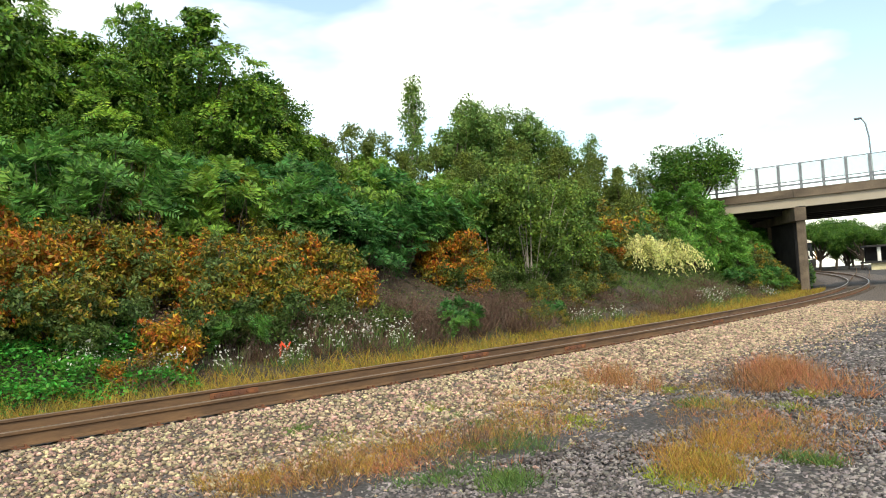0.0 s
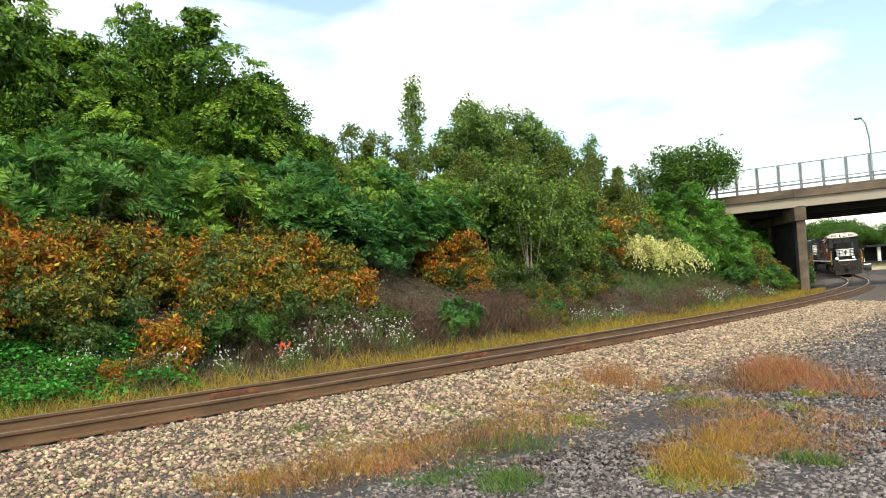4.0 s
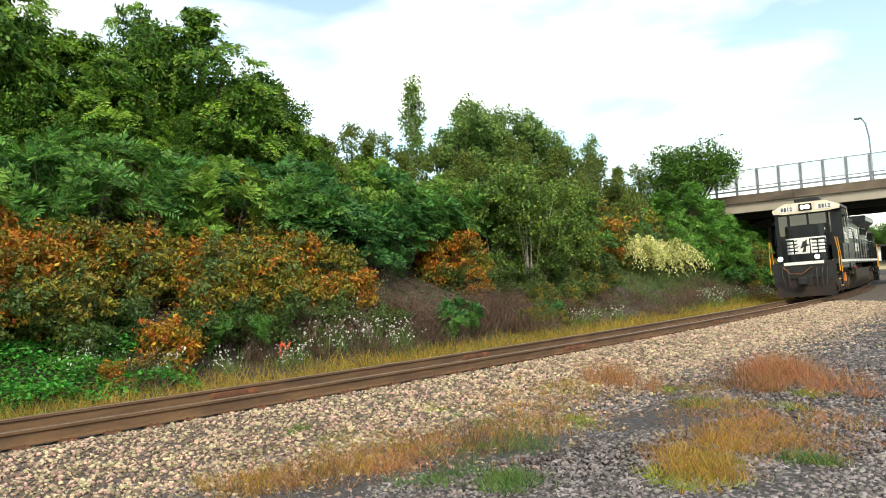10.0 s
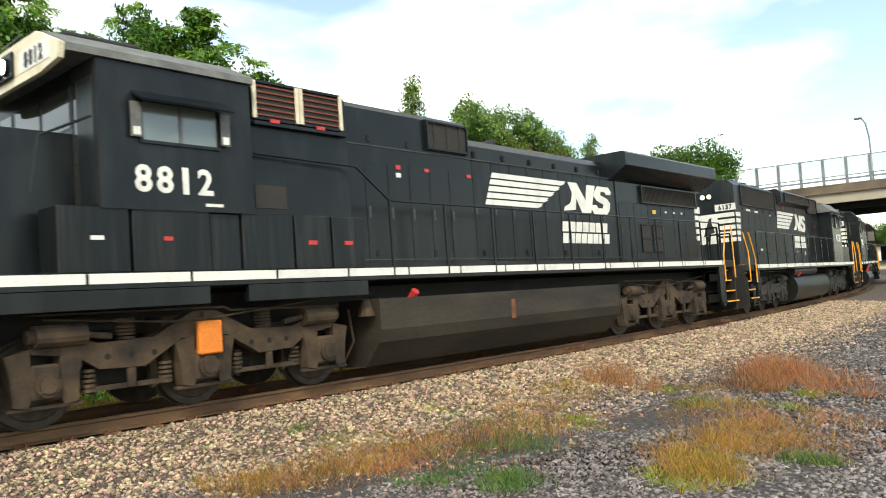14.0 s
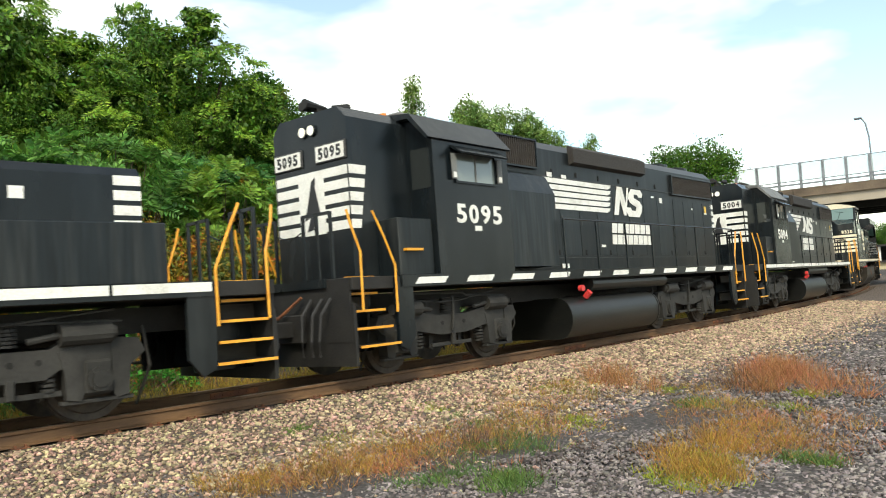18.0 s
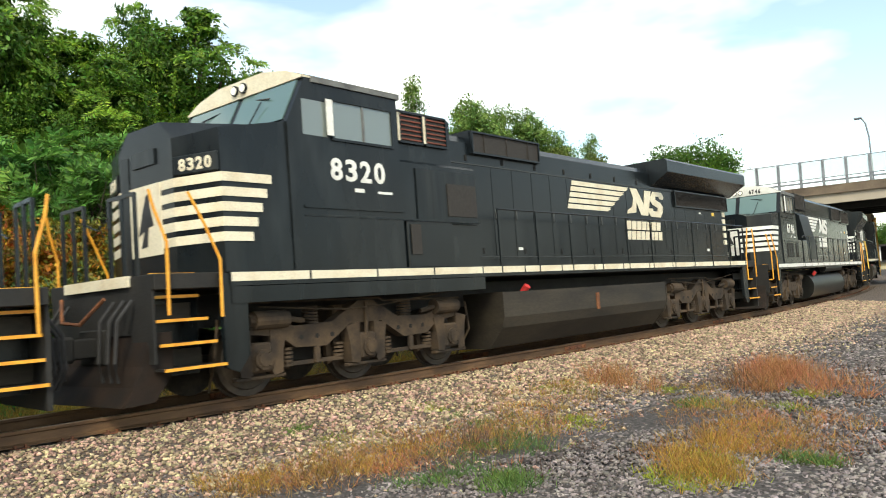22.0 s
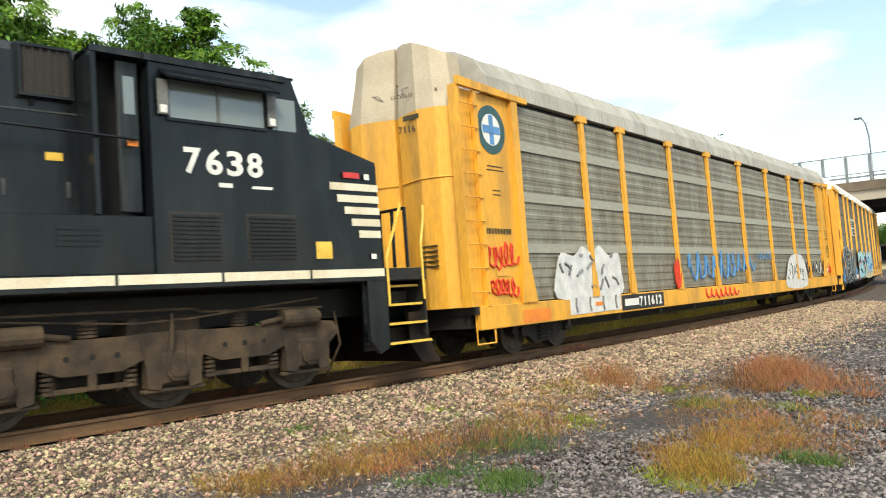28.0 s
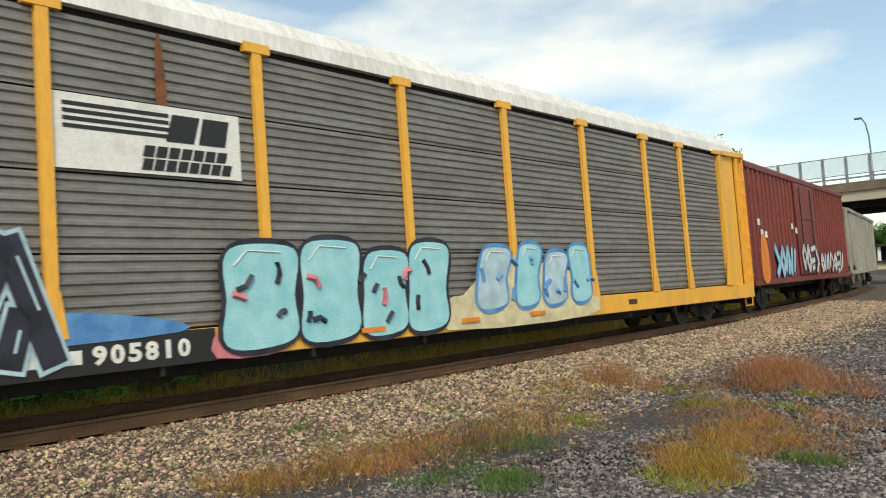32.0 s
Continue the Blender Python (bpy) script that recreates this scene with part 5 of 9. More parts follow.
    grille(root, X, 9.75, 10.85, 0.98, 3.95, 4.42, M_GRILLE, n=3, name="intake_screen")
    part("fan_box", bx(X(10.9), X(9.7), 0.95, 0.99, 3.9, 4.47), M_BLACK, root)
    doors(root, X, 7.6, 10.85, 6, 0.95, 1.86, 3.55, M_BLACK)
    doors(root, X, 11.05, 16.6, 9, 0.93, 1.86, 3.86, M_BLACK_B)
    doors(root, X, 16.8, 21.4, 6, 0.95, 1.86, 3.3, M_BLACK_B)
    part("exhaust_stack", bx(X(14.9), X(14.0), -0.3, 0.3, 4.28, 4.46, 0.04), M_RUST, root)
    part("bell", cy((X(12.2), 0.3, 4.3), (X(12.6), 0.3, 4.42), 0.12, 10), M_DARKGEAR, root)
    part("radiator_wing", pr([(-0.95, 3.80), (0.95, 3.80), (1.46, 4.12), (1.46, 4.42), (1.40, 4.47), (-1.40, 4.47), (-1.46, 4.42), (-1.46, 4.12)], X(21.9), X(16.4), "x"), M_BLACK, root, "overhanging black radiator housing")
    grille(root, X, 18.0, 21.3, 0.97, 3.34, 3.74, M_GRILLE, name="radiator_grille")
    for p in (17.9, 18.55):
        for q in (2.05, 2.42):
            grille(root, X, p, p + 0.5, 0.965, q, q + 0.3, M_GRILLE, n=4, name="vent", deep=0.02)
    lugs(root, X, 7.8, 16.4, 9, 0.95, 3.96)
    lugs(root, X, 7.6, 16.4, 6, 0.95, 2.02)
    emblem(root, X, 11.45, 16.45, 2.95, 3.64, 0.942, M_WHITE)
    word_bars(root, X, 14.12, 16.23, 2.22, 2.75, 0.944, M_WHITE)
    placards(root, X, [(8.95, 3.52, 0.12, 0.08, 1), (8.95, 3.38, 0.12, 0.08, 0), (9.7, 3.52, 0.12, 0.06, 1), (10.9, 3.5, 0.12, 0.06, 1), (18.7, 3.1, 0.2, 0.1, 2), (19.4, 3.12, 0.1, 0.05, 0), (19.9, 3.12, 0.1, 0.05, 0), (20.4, 3.12, 0.1, 0.05, 0)], 0.965)
    nose_stripes(root, X, 21.55, -1, 0.8, 2.3, 3.3, M_WHITE, 5, side_r=21.3, side_y=0.952, centre=False, slant=0.0)
    side_rail(root, X, 8.15, 21.7, zd, ramp=5.6)
    fuel_tank(root, X, 7.8, 15.55, M_TANK, z0=0.17, z1=1.24)
    part("bell_housing", cy((X(7.7), 1.25, 1.25), (X(7.7), 1.25, 0.98), 0.07, 10, 0.14), M_DUST, root)
    locomotive_truck(root, X(4.85), (-2.05, 0.0, 2.05), M_DUST, style="gull")
    locomotive_truck(root, X(18.6), (-2.05, 0.0, 2.05), M_DUST, style="gull")
    part("load_sensor", bx(X(5.05), X(4.7), 1.18, 1.28, 0.66, 1.1, 0.02), M_ORANGE, root, "orange sensor box on the truck")
    return root


# ---- second: six-axle diesel running hood first ----
def hood_first_locomotive():
    r0, r1, zd = 24.0, 44.1, 1.60
    root, X = begin("locomotive", "black six-axle diesel locomotive running long hood first", "locomotive", r0, r1, 6.3)
    chassis(root, X, r0, r1, zd, M_WHITE, 14)
    steps(root, X, r0, 1, zd, M_YELLOWRAIL)
    steps(root, X, r1, -1, zd, M_YELLOWRAIL)
    grab_rails(root, X, r0, 1, zd, M_YELLOWRAIL)
    grab_rails(root, X, r1, -1, zd, M_YELLOWRAIL)
    end_gear(root, X, r0, 1, zd, plow=False)
    end_gear(root, X, r1, -1, zd, plow=False, edge=M_WHITE)
    part("long_hood", section(0.92, zd, 4.50, 0.18, X(38.3), X(25.2)), M_BLACK_B, root, "black long hood")
    for y in (-0.6, 0.6):
        part("board_panel", bx(X(25.2), X(25.19), y - 0.34, y + 0.34, 3.48, 3.70), M_WHITE, root)
        number_sign(root, "6137", X(25.188), y, 3.59, 0.17, M_LETTERBLACK, rz=90)
    headlights(root, X(25.2), 1, 4.0, False)
    nose_stripes(root, X, 25.2, 1, 0.88, 2.35, 3.4, M_WHITE, 5, side_r=25.75, side_y=0.922, slant=0.05)
    grille(root, X, 25.9, 30.3, 0.93, 3.70, 4.32, M_GRILLE, name="radiator_grille")
    part("flared_box", pr([(0.9, 3.95), (1.12, 4.05), (1.12, 4.42), (0.95, 4.55), (-0.95, 4.55), (-1.12, 4.42), (-1.12, 4.05), (-0.9, 3.95)], X(35.85), X(30.8), "x"), M_BLACK_B, root, "flared braking-resistor housing")
    grille(root, X, 31.3, 35.6, 1.12, 4.10, 4.38, M_GRILLE, name="resistor_grille")
    grille(root, X, 36.0, 38.0, 0.94, 3.85, 4.46, M_GRILLE, name="intake_screen", n=2)
    doors(root, X, 25.9, 30.4, 6, 0.92, 1.85, 3.4, M_BLACK_B)
    doors(root, X, 30.6, 38.1, 11, 0.92, 1.85, 3.82, M_BLACK_B)
    stack_fans(root, X, (26.8, 28.2, 29.6), 4.5)
    horn(root, X, 30.7, 4.5)
    lugs(root, X, 25.6, 38.0, 14, 0.92, 3.56)
    lugs(root, X, 25.6, 38.0, 9, 0.92, 2.0)
    emblem(root, X, 30.55, 35.53, 2.98, 3.68, 0.935, M_WHITE)
    word_bars(root, X, 33.2, 35.30, 2.25, 2.78, 0.937, M_WHITE)
    placards(root, X, [(26.7, 3.52, 0.5, 0.07, 0), (27.7, 3.5, 0.4, 0.07, 0), (29.6, 3.45, 0.16, 0.06, 0), (31.8, 3.85, 0.2, 0.14, 1), (33.9, 3.85, 0.2, 0.14, 1), (35.5, 3.85, 0.2, 0.14, 1), (28.0, 2.15, 0.3, 0.08, 0), (35.0, 2.05, 0.22, 0.16, 0), (33.6, 2.1, 0.18, 0.05, 0), (37.4, 3.25, 0.12, 0.06, 1)], 0.935)
    cab = part("cab", pr([(-1.5, zd), (1.5, zd), (1.5, 3.95), (1.1, 4.35), (0.6, 4.45), (-0.6, 4.45), (-1.1, 4.35), (-1.5, 3.95)], X(40.45), X(38.35), "x"), M_BLACK, root, "black operator cab")
    part("cab_roof", pr([(1.54, 3.96), (1.12, 4.39), (0.6, 4.49), (-0.6, 4.49), (-1.12, 4.39), (-1.54, 3.96), (-1.5, 3.93), (1.5, 3.93)], X(40.6), X(38.2), "x"), M_GREYROOF, root, "grey cab roof")
    for y in (1.5, -1.5):
        window(root, X, 39.15, 40.1, y, 3.22, 3.74)
    cab_number(root, "6137", X(39.66), 2.73, y=1.503, width=1.15)
    part("nose", section(0.95, zd, 3.12, 0.12, X(42.5), X(40.45)), M_BLACK, root, "black low short nose")
    nose_stripes(root, X, 42.5, -1, 0.85, 2.05, 3.0, M_WHITE, 5, side_r=42.15, side_y=0.952, slant=0.0)
    for sgn in (1, -1):
        part("equipment_box", bx(X(42.6), X(40.5), sgn * 0.95, sgn * 1.42, zd, 2.35, 0.015), M_BLACK_B, root)
    placards(root, X, [(40.9, 2.66, 0.16, 0.14, 0), (40.6, 2.35, 0.2, 0.05, 0)], 1.42)
    fuel_tank(root, X, 30.5, 36.8, M_TANKDARK, "round", 0.18, 1.15)
    for sgn in (1, -1):
        part("air_tank", cy((X(34.6), sgn * 1.25, 1.31), (X(30.6), sgn * 1.25, 1.31), 0.17, 14), M_TANKDARK, root, "long air reservoir")
    side_rail(root, X, 25.2, 38.1, zd)
    locomotive_truck(root, X(27.7), (-1.9, 0.0, 1.9), M_GEARGREY)
    locomotive_truck(root, X(39.9), (-1.9, 0.0, 1.9), M_GEARGREY)
    return root


# ---- third and fourth: four-axle diesels with a high nose ----
def high_nose_locomotive(r0, r1, o, number, slanted):
    zd = 1.60
    root, X = begin("locomotive", "black four-axle diesel locomotive with a high short nose", "locomotive", r0, r1, 5.2)
    chassis(root, X, r0, r1, zd, M_WHITE, 11 if slanted else 12, slanted=slanted, stripe_h=0.11)
    steps(root, X, r0, 1, zd, M_YELLOWRAIL)
    steps(root, X, r1, -1, zd, M_YELLOWRAIL)
    grab_rails(root, X, r0, 1, zd, M_YELLOWRAIL)
    grab_rails(root, X, r1, -1, zd, M_YELLOWRAIL)
    end_gear(root, X, r0, 1, zd, plow=False, edge=M_BLACK)
    end_gear(root, X, r1, -1, zd, plow=False, edge=M_BLACK)
    part("high_nose", section(0.93, zd, 4.45, 0.2, X(o + 47.4), X(o + 45.95)), M_BLACK, root, "black full-height short nose")
    for y in (-0.54, 0.54):
        part("board_rim", bx(X(o + 45.95), X(o + 45.92), y - 0.38, y + 0.38, 3.56, 3.88, 0.015), M_LETTERBLACK, root)
        part("board_panel", bx(X(o + 45.92), X(o + 45.91), y - 0.34, y + 0.34, 3.59, 3.85), M_WHITE, root, "white number board")
        number_sign(root, number, X(o + 45.908), y, 3.72, 0.19, M_LETTERBLACK, rz=90, width=0.58, bold=0.01)
    headlights(root, X(o + 45.95), 1, 4.16, False, pair="y")
    nose_stripes(root, X, o + 45.95, 1, 0.9, 2.34, 3.46, M_WHITE, 5, side_r=o + 46.34, side_y=0.932, slant=0.04)
    part("cab", pr([(-1.5, zd), (1.5, zd), (1.5, 3.95), (1.12, 4.36), (-1.12, 4.36), (-1.5, 3.95)], X(o + 49.6), X(o + 47.4), "x"), M_BLACK, root, "black operator cab")
    part("cab_roof", pr([(1.56, 3.94), (1.14, 4.42), (0.5, 4.5), (-0.5, 4.5), (-1.14, 4.42), (-1.56, 3.94), (-1.5, 3.92), (-1.1, 4.34), (1.1, 4.34), (1.5, 3.92)], X(o + 49.68), X(o + 47.25), "x"), M_BLACK_B if slanted else M_GREYROOF, root, "dull cab roof")
    part("roof_cooler", bx(X(o + 48.7), X(o + 47.7), -0.5, 0.5, 4.47, 4.66, 0.04), M_GREYROOF if slanted else M_DARKGEAR, root)
    part("warning_lamp", cy((X(o + 47.5), 0.3, 4.44), (X(o + 47.5), 0.3, 4.62), 0.07, 10), M_ORANGE, root)
    for y in (1.5, -1.5):
        window(root, X, o + 48.0, o + 49.15, y, 3.24, 3.74)
    cab_number(root, number, X(o + 48.62), 2.66, width=1.42)
    part("word_bar", bx(X(o + 48.65), X(o + 48.45), 1.5, 1.506, 2.36, 2.45), M_WHITE, root)
    part("front_window", bx(X(o + 47.4), X(o + 47.39), 1.0, 1.42, 3.1, 3.8), M_GLASSDARK, root)
    for sgn in (1, -1):
        part("equipment_box", bx(X(o + 47.35), X(o + 46.5), sgn * 0.93, sgn * 1.42, zd, 2.55, 0.015), M_BLACK_B, root)
    part("step", bx(X(o + 47.0), X(o + 46.6), 1.42, 1.5, 2.0, 2.04), M_YELLOWRAIL, root)
    part("long_hood", section(0.92, zd, 4.50, 0.2, X(o + 61.35), X(o + 49.6)), M_BLACK_B, root, "black long hood")
    part("battery_box", pr([(0.92, 1.7), (1.40, 1.7), (1.40, 3.2), (1.2, 3.6), (0.92, 3.72)], X(o + 51.4), X(o + 49.7), "x"), M_BLACK_B, root)
    part("battery_box", pr([(-0.92, 1.7), (-1.40, 1.7), (-1.40, 3.2), (-1.2, 3.6), (-0.92, 3.72)], X(o + 51.4), X(o + 49.7), "x"), M_BLACK_B, root)
    grille(root, X, o + 50.0, o + 51.45, 0.95, 3.85, 4.42, M_GRILLE, name="intake_screen")
    part("blower_box", pr([(0.9, 4.02), (1.06, 4.08), (1.06, 4.40), (0.9, 4.5)], X(o + 56.55), X(o + 52.9), "x"), M_GRILLE, root, "black ribbed blower duct")
    part("blower_box", pr([(-0.9, 4.02), (-1.06, 4.08), (-1.06, 4.40), (-0.9, 4.5)], X(o + 56.55), X(o + 52.9), "x"), M_GRILLE, root)
    grille(root, X, o + 58.35, o + 61.2, 0.94, 3.68, 4.18, M_GRILLE, name="radiator_grille")
    doors(root, X, o + 51.5, o + 58.2, 8, 0.92, 1.95, 3.55, M_BLACK_B)
    doors(root, X, o + 58.4, o + 61.2, 4, 0.92, 1.95, 3.5, M_BLACK_B)
    stack_fans(root, X, (o + 58.9, o + 60.3), 4.5, 0.6)
    horn(root, X, o + 46.4, 4.46)
    lugs(root, X, o + 51.6, o + 61.0, 9, 0.92, 3.82)
    lugs(root, X, o + 51.6, o + 61.0, 8, 0.92, 2.02)
    if slanted:
        emblem(root, X, 51.65, 56.49, 2.96, 3.68, 0.935, M_WHITE, jag=False)
        word_bars(root, X, 54.65, 56.88, 2.21, 2.77, 0.937, M_WHITE)
    else:
        emblem(root, X, 70.27, 75.24, 2.94, 3.66, 0.935, M_WHITE)
        word_bars(root, X, 72.92, 75.0, 2.18, 2.73, 0.937, M_WHITE)
    placards(root, X, [(o + 52.0, 3.75, 0.2, 0.1, 0), (o + 52.6, 3.74, 0.2, 0.08, 0), (o + 56.4, 4.13, 0.14, 0.06, 1), (o + 57.1, 3.52, 0.16, 0.05, 0), (o + 57.6, 3.45, 0.16, 0.14, 0), (o + 60.7, 3.32, 0.12, 0.2, 2), (o + 60.7, 3.2, 0.2, 0.04, 0), (o + 54.2, 2.18, 0.2, 0.06, 0), (o + 52.4, 1.72, 0.3, 0.1, 0), (o + 59.7, 3.3, 0.08, 0.06, 0)], 0.935)
    nose_stripes(root, X, o + 61.35, -1, 0.85, 2.5, 3.5, M_WHITE, 5, side_r=o + 61.1, side_y=0.922, centre=False, slant=0.0)
    side_rail(root, X, o + 51.5, o + 61.2, zd)
    fuel_tank(root, X, o + 51.6, o + 55.8, M_TANKDARK, "round", 0.16, 1.02)
    part("fuel_cutoff", cy((X(o + 52.1), 1.4, 1.2), (X(o + 52.1), 1.5, 1.2), 0.07, 10), M_RED, root, "red cut-off button")
    for sgn in (1, -1):
        part("air_tank", cy((X(o + 56.5), sgn * 1.26, 1.29), (X(o + 52.7), sgn * 1.26, 1.29), 0.16, 14), M_TANKDARK, root, "long air reservoir")
    locomotive_truck(root, X(o + 48.05), (-1.37, 1.37), M_GEARGREY)
    locomotive_truck(root, X(o + 58.35), (-1.37, 1.37), M_GEARGREY)
    return root


# ---- wide-nosed cab, used on three locomotives. way: +1 nose forwards, -1 nose backwards ----
def wide_cab(root, X, f, way, zd, number, band_m, nose=1.5, chamfer=0.38, zt0=3.5, zt1=3.85, rake=0.3, cab_len=2.3, eave=4.48, peak=4.82,
             bands=(2.05, 3.05), band_len=(1.18, 0.83), glass_z=(3.74, 4.16), glass=(0.3, 2.1), dark=False, visor=False, corner_board=False, wing=False, panes=2, crown_up=0.0):
    """Nose from run f with cut corners, cab with a raked windshield behind it."""
    def R(d):
        return X(f + way * d)
    bm = bmesh.new()
    # outline in plan with the height of the top at each corner; the middle of the nose stands higher than its shoulders
    zc = zt0 + (zt1 - zt0) * chamfer / nose
    ring = [(0.0, -0.72, zt0), (0.0, -0.44, zt0 + crown_up), (0.0, 0.44, zt0 + crown_up), (0.0, 0.72, zt0), (chamfer, 1.46, zc), (nose, 1.48, zt1), (nose, 0.8, zt1 + crown_up * 0.3), (nose, -0.8, zt1 + crown_up * 0.3), (nose, -1.48, zt1), (chamfer, -1.46, zc)]
    vl = [bm.verts.new((R(a), b, zd)) for a, b, z in ring]
    vh = [bm.verts.new((R(a), b * 0.985, z)) for a, b, z in ring]
    bm.faces.new(vl)
    for q in ((1, 2, 6, 7), (2, 3, 4, 5, 6), (0, 1, 7, 8, 9)):
        bm.faces.new([vh[k] for k in q])
    for i in range(10):
        bm.faces.new((vl[i], vl[(i + 1) % 10], vh[(i + 1) % 10], vh[i]))
    bmesh.ops.recalc_face_normals(bm, faces=list(bm.faces))
    part("nose", bm, M_BLACK, root, "black wide safety nose")
    part("nose_door", bx(R(-0.012), R(0.02), -0.66, -0.44, zd + 0.1, zt0 - 0.08), M_BLACK_B, root)
    part("nose_headlight", bx(R(-0.03), R(0.02), -0.3, 0.3, zt0 - 0.28, zt0 - 0.06), M_BLACK_B, root)
    z0, z1 = bands
    n = 5
    pitch = (z1 - z0) / n
    for i in range(n):
        zt = z1 - pitch * i
        zb = zt - pitch * 0.62
        e = band_len[0] + (band_len[1] - band_len[0]) * i / (n - 1)
        for sgn in (1, -1):
            pts = [(R(-0.006), sgn * 0.30), (R(-0.006), sgn * 0.722), (R(chamfer - 0.005), sgn * 1.466), (R(e), sgn * 1.486), (R(e), sgn * 1.47), (R(chamfer + 0.01), sgn * 1.45), (R(0.01), sgn * 0.71), (R(0.01), sgn * 0.30)]
            part("nose_band", pr(pts, zb, zt, "z"), band_m, root, "pale painted nose band")
    part("nose_block", bx(R(-0.016), R(0.01), -0.42, 0.40, z0, z1), band_m, root)
    pts = [(-0.14, z0 + 0.12), (-0.04, z0 + 0.36), (-0.2, z0 + 0.30), (-0.08, z0 + 0.62), (0.02, z1 - 0.16), (0.12, z1 - 0.10), (0.10, z1 - 0.28), (0.2, z0 + 0.42), (0.06, z0 + 0.40), (0.02, z0 + 0.14)]
    part("nose_figure", pr([(p * way, q) for p, q in pts], R(-0.016), R(-0.024), "x"), M_LETTERBLACK, root, "black plain figure")
    if corner_board:
        for sgn in (1, -1):
            ang = math.degrees(math.atan2(0.74, chamfer))
            cb = part("corner_number_board", bx(-0.36, 0.36, -0.03, 0.0, -0.13, 0.13, 0.01), M_BLACK_B, root, "dark number board with pale numerals")
            face = pose(R(chamfer * 0.5), sgn * 1.09, 3.20, 0, 0, 180 - ang if sgn > 0 else ang)
            cb.matrix_basis = face @ pose(0, -0.005, 0)
            for nb in number_sign(root, number, 0, 0, 0, 0.17, M_CREAM, rz=0, width=0.56, bold=0.008):
                nb.matrix_basis = face @ pose(0, -0.037, 0) @ nb.matrix_basis
    c0, c1 = nose, nose + cab_len
    prof = [(R(c0), zd), (R(c0), zt1), (R(c0 + rake), eave), (R(c1), eave + 0.02), (R(c1), zd)]
    part("cab", pr(prof, -1.5, 1.5, "y"), M_BLACK, root, "black operator cab")
    roof = [(1.53, eave - 0.06), (1.53, eave + 0.03), (1.15, eave + (peak - eave) * 0.62), (0.6, peak), (-0.6, peak), (-1.15, eave + (peak - eave) * 0.62), (-1.53, eave + 0.03), (-1.53, eave - 0.06)]
    part("cab_roof", pr(roof, R(c0 + rake + 0.12), R(c1 + 0.06), "x"), M_BLACK_B if dark else M_GREYROOF, root, "cab roof")
    brow = [(p * 0.985, q) for p, q in roof]
    brow[0], brow[-1] = (1.50, eave), (-1.50, eave)
    part("brow", pr(brow, R(c0 + rake - 0.04), R(c0 + rake + 0.12), "x"), M_BLACK if dark else band_m, root, "pale brow over the windshield")
    for y in (() if corner_board else (-0.62, 0.62)):
        part("board_panel", bx(R(c0 + rake - 0.05), R(c0 + rake - 0.04), y - 0.32, y + 0.32, eave + 0.02, eave + 0.24), M_WHITE, root)
        number_sign(root, number, R(c0 + rake - 0.052), y, eave + 0.13, 0.16, M_LETTERBLACK, rz=90 if way > 0 else -90)
    headlights(root, R(c0 + rake - 0.04), way, eave + 0.14, False, r=0.065)

    def shield(y0, y1, za, zb):
        fa, fb = (za - zt1) / (eave - zt1), (zb - zt1) / (eave - zt1)
        part("windshield", pr([(R(c0 + rake * fa - 0.02), za), (R(c0 + rake * fb - 0.02), zb), (R(c0 + rake * fb + 0.02), zb), (R(c0 + rake * fa + 0.02), za)], y0, y1, "y"), M_GLASSGREEN, root, "greenish windshield")
    shield(-1.38, -0.07, zt1 + 0.05, eave - 0.02)
    shield(0.07, 1.38, zt1 + 0.05, eave - 0.02)
    for sgn in (1, -1):
        part("wiper", tb([(R(c0 - 0.03), sgn * 0.6, zt1 + 0.06), (R(c0 + rake * 0.5 - 0.04), sgn * 0.75, (zt1 + eave) / 2 + 0.1)], 0.012, 4), M_BLACK, root)
        part("brow_wiper", tb([(R(c0 + rake - 0.06), sgn * 0.35, eave - 0.12), (R(c0 + rake * 0.7 - 0.06), sgn * 0.9, eave - 0.22)], 0.012, 4), M_BLACK, root)
        a, b = sorted((f + way * (nose + glass[0]), f + way * (nose + glass[1])))
        window(root, X, a, b, sgn * 1.5, glass_z[0], glass_z[1], panes, visor=visor)
        a, b = sorted((f + way * (c0 + rake * 0.5 + 0.1), f + way * (nose + glass[0] - 0.12)))
        if wing:
            q = f + way * (nose + glass[0] - 0.10)
            part("wind_wing", bx(X(q + 0.06), X(q - 0.06), sgn * 1.55, sgn * 1.57, glass_z[0] + 0.02, glass_z[1]), M_WHITE, root, "white wind deflector")
        if b - a > 0.12:
            part("quarter_window", bx(X(a), X(b), sgn * 1.49, sgn * 1.505, glass_z[0], glass_z[1] - 0.04), M_GLASS, root)


